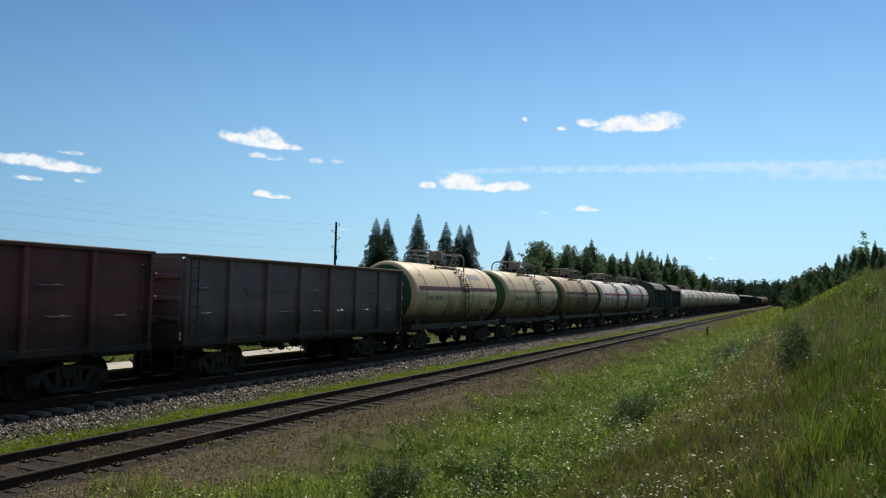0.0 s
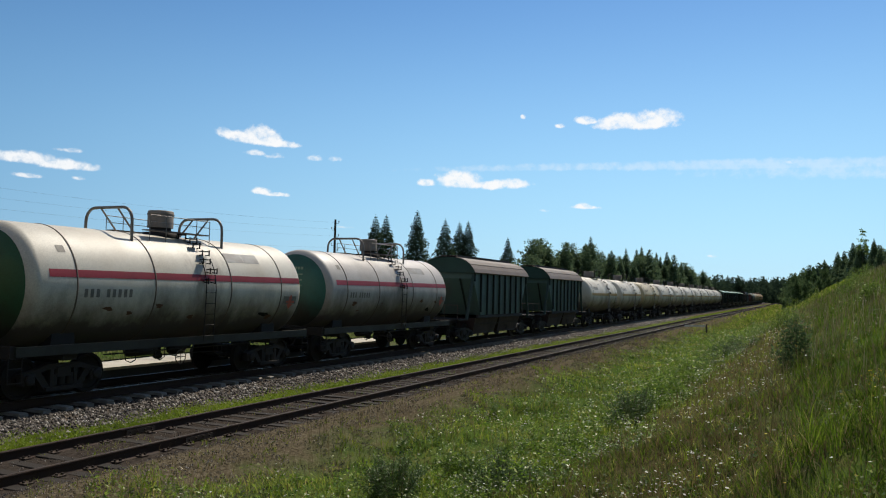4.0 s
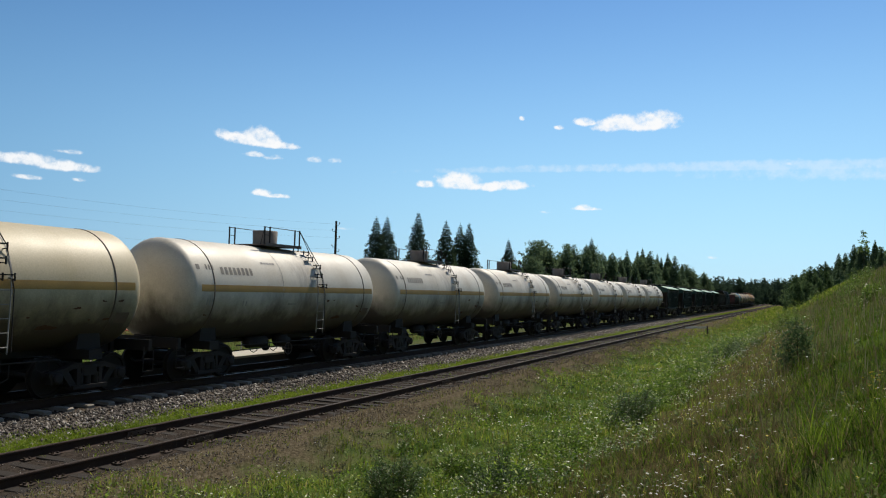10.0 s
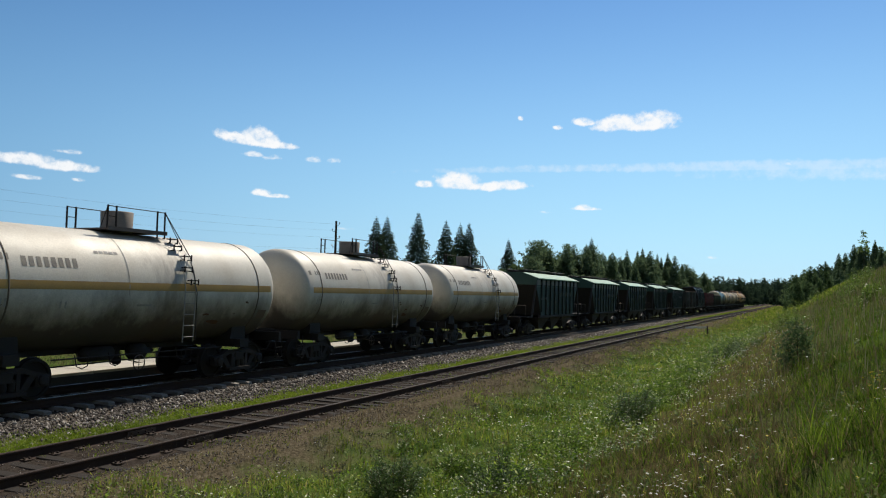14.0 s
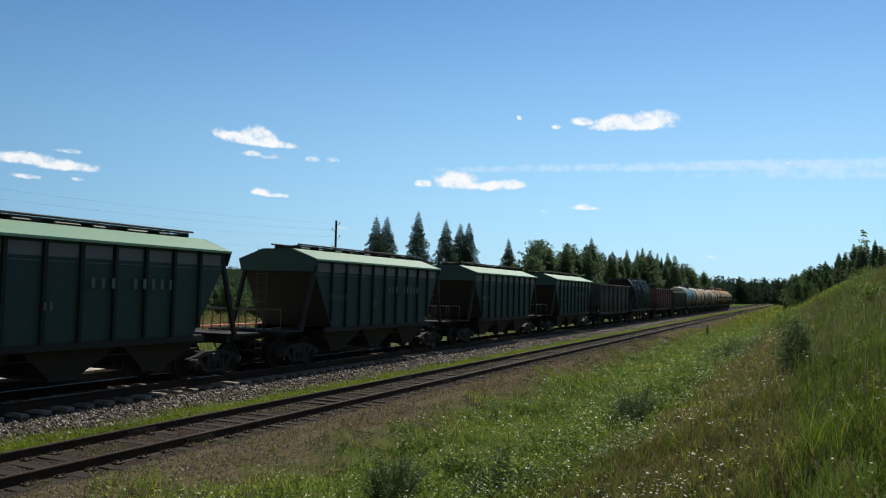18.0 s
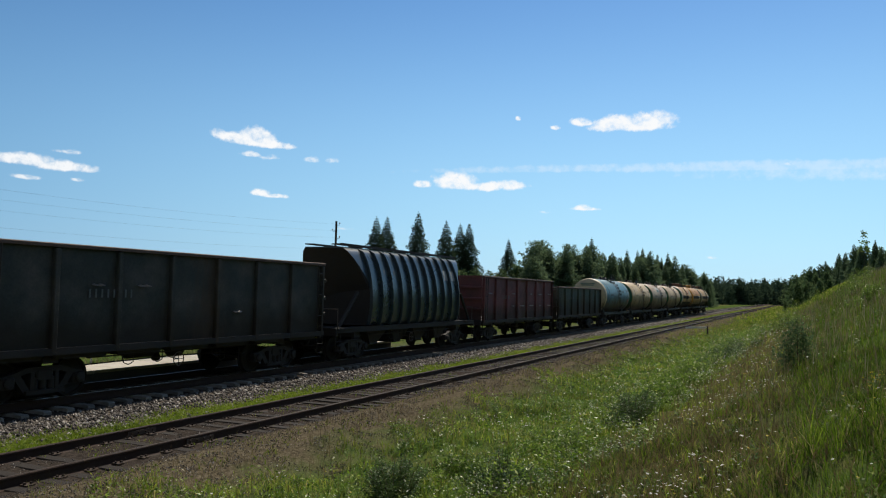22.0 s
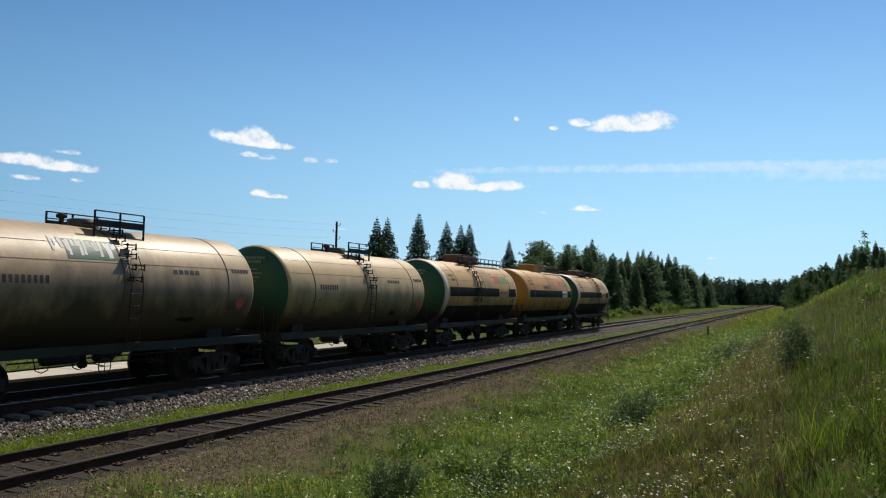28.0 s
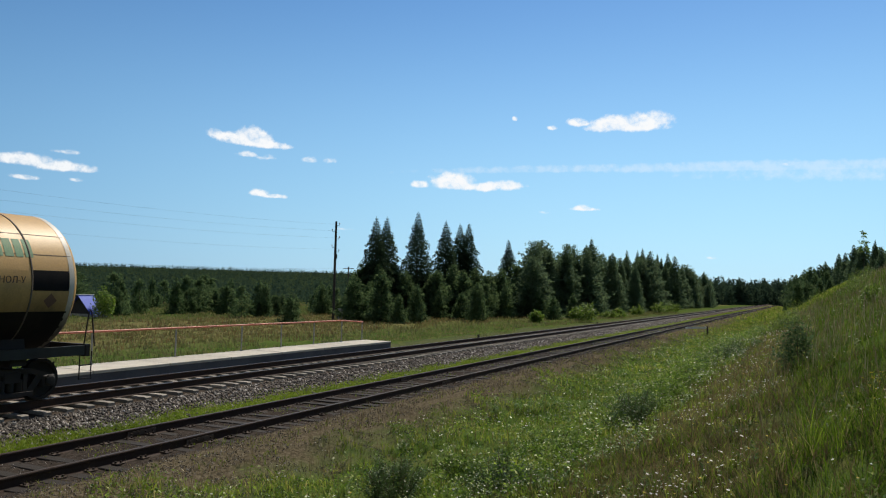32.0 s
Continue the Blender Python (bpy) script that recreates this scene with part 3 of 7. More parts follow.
# ---- the low platform with its railing ----
def make_platform():
    p = thing("platform", "low pale concrete station platform beside the main track", "platform", kind="structure")
    x0, x1, y0, y1, top = -12.0, 34.6, MAIN_Y + 1.62, MAIN_Y + 3.25, 0.2
    part("face_wall", Geo().box(x0, x1, y0 + 0.03, y0 + 0.25, -0.9, top - 0.09), M_ASPHALT, p, "dark grey retaining wall")
    part("end_wall", Geo().box(x1 - 0.2, x1 - 0.003, y0 + 0.253, y1 - 0.03, -0.9, top - 0.09), M_CONC, p)
    part("back_wall", Geo().box(x0, x1 - 0.203, y1 - 0.2, y1 - 0.03, -0.9, top - 0.09), M_CONC, p)
    slab = Geo().box(0, 2.97, 0, y1 - y0, -0.088, 0.0, None, 0.012).mesh("slab", M_CONC)
    n = int((x1 - x0) / 3)
    for i in range(n):
        ob = part("slab", slab, M_CONC, p)
        ob.location = (x1 - 3 * (i + 1), y0, top + 0.002 * (i % 3))
    rail = thing("platform_railing", "red tubular handrail on grey posts along the platform", "railing")
    xs = [34.25, 32.33, 29.99, 27.54, 24.96, 21.39, 17.8, 14.2, 10.6]
    yb = MAIN_Y + 3.1
    for i, x in enumerate(xs):
        hgt = 0.9 if i == 0 else 0.98
        part("post", Geo().tube([(x, yb, top), (x, yb, top + hgt)], 0.028, 8), M_GREY_POST, rail)
        part("base_plate", Geo().box(x - 0.08, x + 0.08, yb - 0.06, yb + 0.06, top, top + 0.015), M_GREY_POST, rail)
    part("handrail", Geo().tube([(34.3, yb, 1.09), (32.33, yb, 1.2), (7, yb, 1.2)], 0.035, 10), M_RED_RAIL, rail, "faded red handrail")


make_platform()

# ---- the train: wagons in their own space, x along the track, z up from the rail heads, origin at mid-length ----
def wheelset_mesh():
    g = Geo()
    g.lathe([(-1.0, 0.065), (1.0, 0.065)], "y", n=10)
    for s in (-1, 1):
        rows = [(0.728, 0.1), (0.728, 0.38), (0.728, 0.505), (0.757, 0.505), (0.765, 0.478), (0.86, 0.468), (0.86, 0.40), (0.82, 0.385), (0.80, 0.17), (0.86, 0.13), (0.86, 0.1)]
        g.lathe([(s * y, r) for y, r in rows], "y", n=28, smooth=False)
        g.lathe([(s * 0.93, 0.12), (s * 1.17, 0.12)], "y", n=12)
    return g.mesh("wheelset", M_TYRE)


def side_frame_mesh():
    g = Geo()
    chord = [(0.45, 0.78), (0.75, 0.68), (1.12, 0.6), (1.12, 0.5), (0.75, 0.56), (0.45, 0.66)]
    g.prism([(-x, z) for x, z in reversed(chord[:3])] + chord + [(-x, z) for x, z in reversed(chord[3:])], -0.08, 0.08)
    for k in (-1, 1):
        arm = [(k * 0.8, 0.6), (k * 0.62, 0.64), (k * 0.36, 0.27), (k * 0.5, 0.2)]
        g.prism(arm if k < 0 else arm[::-1], -0.07, 0.07)
        g.box(min(k * 0.27, k * 0.37), max(k * 0.27, k * 0.37), -0.09, 0.09, 0.26, 0.67)
        g.box(k * 0.925 - 0.17, k * 0.925 + 0.17, -0.11, 0.11, 0.34, 0.60, None, 0.03)
        for y in (-1, 1):
            g.lathe([(y * 0.1, 0.13), (y * 0.15, 0.125), (y * 0.17, 0.09), (y * 0.175, 0.02)], "y", (k * 0.925, 0, 0.475), 12, False)
    g.box(-0.5, 0.5, -0.14, 0.14, 0.18, 0.27)
    return g.mesh("side_frame", M_FRAME)


def spring_mesh():
    rows = [(0.275 + k * 0.0225, 0.1 if k % 2 else 0.078) for k in range(13)]
    return Geo().lathe(rows, "z", n=10).mesh("spring", M_FRAME)


WHEELSET, SIDE_FRAME, SPRING = wheelset_mesh(), side_frame_mesh(), spring_mesh()
SPINNERS = []


def bogie(wagon, x):
    g = Geo().box(-0.22, 0.22, -1.15, 1.15, 0.48, 0.74, None, 0.04)
    g.box(-0.7, 0.7, -0.5, -0.42, 0.42, 0.52).box(-0.7, 0.7, 0.42, 0.5, 0.42, 0.52)
    b = part("bogie", g, M_FRAME, wagon)
    b.location = (x, 0, 0)
    for y in (-1.05, 1.05):
        part("side_frame", SIDE_FRAME, M_FRAME, b).location = (0, y, 0)
        for dx in (-0.22, 0.0, 0.22):
            part("spring", SPRING, M_FRAME, b).location = (dx, y * 1.0, 0)
    for dx in (-0.925, 0.925):
        w = part("wheelset", WHEELSET, M_TYRE, b)
        w.location = (dx, 0, 0.475)
        SPINNERS.append((wagon, w))
    return b


def coupler_mesh():
    g = Geo()
    g.box(-0.55, 0.0, -0.09, 0.09, 0.96, 1.14)
    g.prism([(0.0, 0.92), (0.0, 1.2), (0.28, 1.2), (0.34, 1.12), (0.34, 0.94)], -0.2, 0.17)
    g.box(-0.42, -0.3, -0.32, 0.32, 0.88, 1.28)
    return g.mesh("coupler", M_FRAME)


def hose_mesh():
    pts = [(0.0, 0.35, 0.98), (0.08, 0.36, 0.80), (0.2, 0.34, 0.62), (0.38, 0.3, 0.60), (0.5, 0.28, 0.70)]
    return Geo().tube(pts, 0.025, 8).mesh("brake_hose", M_FRAME)


COUPLER, HOSE = coupler_mesh(), hose_mesh()


def running_gear(wagon, half, pivot, sill=True):
    """Bogies, centre sill, couplers, hoses and brake gear; half is half the length over the couplers."""
    bogie(wagon, -pivot)
    bogie(wagon, pivot)
    if sill:
        g = Geo().box(-half + 0.5, half - 0.5, -0.24, 0.24, 0.92, 1.2)
        for s in (-1, 1):
            g.box(s * (half - 0.52) - 0.06, s * (half - 0.52) + 0.06, -1.45, 1.45, 0.98, 1.26)
            g.box(s * pivot - 0.2, s * pivot + 0.2, -1.3, 1.3, 0.86, 1.1)
        part("centre_sill", g, M_FRAME, wagon)
    for s, turn in ((-1, 180), (1, 0)):
        part("coupler", COUPLER, M_FRAME, wagon).matrix_basis = pose(s * (half - 0.34), 0, 0, 0, 0, turn)
        part("brake_hose", HOSE, M_FRAME, wagon).matrix_basis = pose(s * (half - 0.5), 0, 0, 0, 0, turn)
        st = Geo()
        st.tube([(s * (half - 0.75), -1.46, 1.1), (s * (half - 0.75), -1.46, 0.45)], 0.016, 6).tube([(s * (half - 0.42), -1.46, 1.1), (s * (half - 0.42), -1.46, 0.45)], 0.016, 6)
        for z in (0.47, 0.78):
            st.box(s * (half - 0.585) - 0.17, s * (half - 0.585) + 0.17, -1.49, -1.43, z - 0.012, z + 0.012)
        part("step_iron", st, M_FRAME, wagon)
    part("brake_cylinder", Geo().lathe([(-0.45, 0.06), (-0.42, 0.2), (0.0, 0.2), (0.04, 0.1), (0.35, 0.05)], "x", (0.6, -0.5, 0.9), 14), M_FRAME, wagon)
    part("air_reservoir", Geo().lathe([(-0.5, 0.05), (-0.44, 0.19), (0.44, 0.19), (0.5, 0.05)], "x", (-0.9, -0.45, 0.9), 14), M_FRAME, wagon)
    rods = Geo().tube([(-pivot + 0.3, -0.35, 0.62), (0.2, -0.5, 0.70), (pivot - 0.3, -0.35, 0.62)], 0.02, 6)
    rods.tube([(-pivot + 1.0, -1.28, 0.92), (pivot - 1.0, -1.28, 0.92)], 0.02, 6)
    rods.tube([(1.3, -1.2, 0.92), (1.35, -1.25, 0.6), (1.5, -1.25, 0.52), (1.65, -1.25, 0.6), (1.7, -1.2, 0.92)], 0.015, 6)
    part("brake_rigging", rods, M_FRAME, wagon)
    if not sill:
        return
    ring = [(-0.35 + 0.19 * math.cos(a), -1.36, 0.7 + 0.19 * math.sin(a)) for a in (2 * math.pi * k / 20 for k in range(21))]
    wheel = Geo().tube(ring, 0.014, 6).tube([(-0.54, -1.36, 0.7), (-0.16, -1.36, 0.7)], 0.01, 5).tube([(-0.35, -1.36, 0.51), (-0.35, -1.36, 0.89)], 0.01, 5)
    part("hand_wheel", wheel.tube([(-0.35, -1.36, 0.7), (-0.35, -0.9, 0.75)], 0.016, 6), M_STEEL, wagon)
    part("drain_valve", Geo().lathe([(0.55, 0.07), (0.6, 0.13), (0.7, 0.13), (0.74, 0.09), (1.1, 0.09)], "z", (0.05, -0.15, 0), 12), M_FRAME, wagon)
    for k in (-2.2, -1.2, 1.1, 2.3):
        loop = Geo().tube([(k, -1.2, 1.0), (k + 0.04, -1.24, 0.72), (k + 0.2, -1.24, 0.66), (k + 0.36, -1.24, 0.72), (k + 0.4, -1.2, 1.0)], 0.014, 5)
        part("pipe_hanger", loop, M_FRAME, wagon)


AXIS_Z = 2.54


def shell(x0, x1, a0, a1, r, back=False, nx=8, na=10):
    """A curved strip on a tank's barrel between two angles (degrees from the top, towards the near side)."""
    s = 1 if back else -1
    verts, faces = [], []
    for i in range(nx + 1):
        for j in range(na + 1):
            a = radians(a0 + (a1 - a0) * j / na)
            verts.append((x0 + (x1 - x0) * i / nx, s * r * math.sin(a), AXIS_Z + r * math.cos(a)))
    for i in range(nx):
        for j in range(na):
            k = i * (na + 1) + j
            faces.append((k, k + 1, k + na + 2, k + na + 1))
    return Geo().add(verts, faces, True)


def barrel_geo(half, r, dome):
    rows = [(-half, 0.01)] + [(-half + dome * (1 - math.sqrt(1 - q * q)), r * q) for q in (0.3, 0.55, 0.75, 0.88, 0.96, 0.99)]
    body = [(-half + dome, r), (-half * 0.5, r), (0, r), (half * 0.5, r), (half - dome, r)]
    rows = rows + body + [(-x, q) for x, q in reversed(rows)]
    return Geo().lathe(rows, "x", (0, 0, AXIS_Z), 56)


def end_disc(half, r, dome, q0, lift=0.006):
    """A coloured cap on the leading domed end, out to q0 of the radius."""
    rows = [(-half - lift, 0.01)] + [(-half - lift + dome * (1 - math.sqrt(1 - q * q)), r * q) for q in (0.3, 0.55, 0.75, 0.88, 0.96) if q <= q0]
    rings = []
    for x, rr in rows:
        rings.append([(x, rr * math.cos(2 * math.pi * k / 40), AXIS_Z + rr * math.sin(2 * math.pi * k / 40)) for k in range(40)])
    return Geo().loft(rings, False, True)


def bars(wagon, name, material, x, a, widths, h, r, gap=0.04, label=""):
    """A row of plain bars painted on the barrel in place of characters."""
    g = Geo()
    for w in widths:
        if w > 0:
            s = shell(x, x + w, a, a + math.degrees(h / r), r + 0.005, False, 1, 3)
            g.add(s.v, s.f, True)
        x += abs(w) + gap
    part(name, g, material, wagon, label)


def diamond(wagon, material, x, a, size, r):
    """A hazard placard standing on its corner."""
    h = size / r
    pts = [(x, radians(a) - h), (x + size, radians(a)), (x, radians(a) + h), (x - size, radians(a)), (x, radians(a))]
    g = Geo().add([(px, -(r + 0.007) * math.sin(q), AXIS_Z + (r + 0.007) * math.cos(q)) for px, q in pts], [(0, 1, 4), (1, 2, 4), (2, 3, 4), (3, 0, 4)], True)
    part("hazard_diamond", g, material, wagon, "faded hazard placard")


def splat(wagon, x, a, size, r, rng, material):
    """An uneven stain on the barrel, running down a little."""
    g, n, ph = Geo(), 24, [rng.uniform(0, 6.28) for _ in range(3)]
    rim = []
    for k in range(n):
        t = 2 * math.pi * k / n
        rad = size * (1 + 0.25 * math.sin(2 * t + ph[0]) + 0.18 * math.sin(3 * t + ph[1]) + 0.12 * math.sin(7 * t + ph[2]))
        rim.append((x + rad * 1.7 * math.cos(t), radians(a) + rad * 0.6 * math.sin(t) / r))
    pts = [(x, radians(a))] + rim
    part("stain", g.add([(px, -(r + 0.004) * math.sin(q), AXIS_Z + (r + 0.004) * math.cos(q)) for px, q in pts], [(0, 1 + k, 1 + (k + 1) % n) for k in range(n)], True), material, wagon)


def words(name, text, size, material, parent, m, label=""):
    """Lettering in the built-in font, as a thin mesh."""
    cu = bpy.data.curves.new(name, "FONT")
    cu.body, cu.size, cu.extrude, cu.align_x, cu.resolution_u = text, size, 0.003, "CENTER", 2
    tmp = new("lettering", cu)
    bpy.context.view_layer.update()
    me = bpy.data.meshes.new_from_object(tmp.evaluated_get(bpy.context.evaluated_depsgraph_get()))
    bpy.data.objects.remove(tmp)
    me.materials.clear()
    me.materials.append(material)
    ob = part(name, me, material, parent, label)
    ob.matrix_basis = m
    return ob


def side_ladder(wagon, x, r, steps, material, low, rails=None):
    """Treads stepping down the curve of the barrel, then an upright ladder to the frame."""
    st = Geo()
    for dx in (-0.2, 0.2):
        st.tube([(x + dx, -(r + 0.10) * math.sin(radians(a)), AXIS_Z + (r + 0.10) * math.cos(radians(a))) for a in range(60, 92, 10)], 0.012, 6)
        st.tube([(x + dx, -(r + 0.10), AXIS_Z), (x + dx, -1.56, low)], 0.016, 6)
    ladder = part("ladder", st, rails or material, wagon)
    for i in range(steps):
        a = radians(16 + i * 64 / (steps - 1))
        y, z = -(r + 0.11) * math.sin(a), AXIS_Z + (r + 0.11) * math.cos(a)
        c = x + (0.075 if i % 2 else -0.075)
        t = Geo().box(c - 0.15, c + 0.15, y - 0.1, y + 0.05, z - 0.014, z + 0.014)
        for dx in (-0.14, 0.14):
            t.prism([(c + dx - 0.012, z - 0.13), (c + dx + 0.012, z - 0.13), (c + dx + 0.012, z + 0.04), (c + dx - 0.012, z + 0.04)], y - 0.1, y - 0.07)
            t.tube([(c + dx, y - 0.08, z - 0.1), (c + dx, -(r - 0.01) * math.sin(a + 0.03), AXIS_Z + (r - 0.01) * math.cos(a + 0.03))], 0.014, 5)
        part("tread", t, material, ladder)
    for z in np.arange(low + 0.15, AXIS_Z, 0.3):
        part("rung", Geo().tube([(x - 0.2, -1.585, z), (x + 0.2, -1.585, z)], 0.011, 6), rails or material, ladder)


def tank_base(name, label, group, half_len, paint_, r, half, dome, pivot, seams):
    w = thing(name, label, "tank wagon", group)
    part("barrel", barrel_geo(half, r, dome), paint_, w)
    running_gear(w, half_len, pivot)
    for x in seams:
        rib = Geo()
        rib.loft([[(x + d, -(r + e) * math.sin(2 * math.pi * k / 56), AXIS_Z + (r + e) * math.cos(2 * math.pi * k / 56)) for k in range(56)] for d, e in ((-0.022, -0.01), (-0.018, 0.012), (0.018, 0.012), (0.022, -0.01))], False, True)
        part("weld_band", rib, M_SEAM, w)
    for s in (-1, 1):
        sad = Geo().prism([(s * pivot - 0.35, 1.1), (s * pivot + 0.35, 1.1), (s * pivot + 0.3, 1.5), (s * pivot - 0.3, 1.5)], -1.05, 1.05)
        part("saddle", sad, M_FRAME, w)
    return w


def gas_tank(paint_, label, stripe=None, mark=None, disc=M_GREEN_END, hatch=M_HOOD):
    """A pressure-gas tank wagon with hoop guards beside its dome cover and green-painted ends."""
    r, half, dome = 1.5, 5.45, 0.55
    w = tank_base("tank_wagon", label, "gas tank wagons", 6.01, paint_, r, half, dome, 3.9, (-3.95, -1.5, 1.5, 3.95))
    part("end_marking", end_disc(half, r, dome, 0.88), disc, w, "green painted tank end")
    side = Geo().box(-5.45, 5.45, -1.5, -1.42, 1.02, 1.24).box(-5.45, 5.45, 1.42, 1.5, 1.02, 1.24)
    part("side_sill", side, M_SILL, w)
    cover = Geo().lathe([(4.26, 0.36), (4.72, 0.36), (4.745, 0.34), (4.76, 0.2), (4.76, 0.02)], "z", (0.1, 0, 0), 20)
    cover.lathe([(4.62, 0.375), (4.66, 0.375)], "z", (0.1, 0, 0), 20)
    part("dome_cover", cover, hatch, w, "grey valve dome cover")
    part("dome_neck", Geo().lathe([(3.98, 0.5), (4.12, 0.5), (4.14, 0.3), (4.26, 0.3)], "z", (0.1, 0, 0), 20), M_FRAME, w)
    # each guard hoop arches across the barrel and is braced towards the wagon's end
    for s in (-1, 1):
        x = s * 1.76
        arch = [(x, -0.84, 3.76), (x, -0.83, 4.3)] + [(x, -0.5 - 0.33 * math.cos(a), 4.3 + 0.36 * math.sin(a)) for a in (0.3, 0.6, 0.9, 1.2, 1.57)]
        arch += [(x, -y, z) for _, y, z in reversed(arch)]
        part("guard_hoop", Geo().tube(arch, 0.04, 8), M_RAILING, w, "grey tubular guard hoop")
        for y in (-0.3, 0.3):
            part("hoop_brace", Geo().tube([(x, y, 4.65), (x - s * 0.62, y, 4.0)], 0.026, 6), M_RAILING, w)
    part("walkway", Geo().box(-1.1, 1.25, -0.8, -0.52, 4.1, 4.13).box(-1.1, 1.25, 0.52, 0.8, 4.1, 4.13), M_STEEL, w)
    for y in (-0.8, 0.8):
        rail = Geo()
        for x in (-1.1, -0.5, 0.7, 1.25):
            rail.tube([(x, y, 3.8), (x, y, 4.52)], 0.012, 6)
        rail.tube([(-1.1, y, 4.52), (1.25, y, 4.52)], 0.012, 6).tube([(-1.1, y, 4.34), (1.25, y, 4.34)], 0.01, 6)
        part("guard_rail", rail, M_RAILING, w)
    side_ladder(w, 0.5, r, 7, M_FRAME, 1.1)
    if stripe:
        part("stripe", shell(-4.7, 4.95, 74, 81, r + 0.005), stripe, w, "dark red stripe along the barrel")
    bars(w, "sign_panel", M_GREY_POST, 1.5, 44, [0.8, 0.75], 0.35, r, 0.01, "greyed lettering panel")
    bars(w, "running_number", M_NUMBER, -3.75, 91, [0.1, 0.1, 0.1, -0.06, 0.1, 0.1, 0.1, 0.1, 0.1], 0.2, r, 0.075)
    bars(w, "emblem", M_NUMBER, -4.35, 50, [0.22], 0.2, r)
    rng = random.Random(len(bpy.data.objects))
    for k in range(14 if paint_ is M_OCHRE else 5):
        splat(w, rng.uniform(-4.3, 4.3), rng.uniform(30, 70) if paint_ is M_OCHRE and k < 10 else rng.uniform(104, 124), rng.uniform(0.03, 0.14), r, rng, M_RUST)
    splat(w, 3.3, 120, 0.13, r, rng, M_BLACK)
    bars(w, "small_print", M_NUMBER, 4.1, 97, [0.3, 0.25], 0.25, r, 0.15)
    diamond(w, M_RED_MARK, 4.5, 104, 0.24, r)
    for k in range(4):
        zc = 3.3 - k * 0.2
        g = Geo()
        for q in np.arange(-0.45, 0.4 - 0.1 * k, 0.115 if k % 2 else 0.13):
            rr = math.hypot(q, zc - AXIS_Z) / r
            x0 = -half + dome * (1 - math.sqrt(1 - rr * rr))
            g.box(x0 - 0.016, x0 + 0.06, q, q + 0.09, zc, zc + (0.05 if k else 0.1))
        part("end_lettering", g, M_END_MARK, w)
    return w


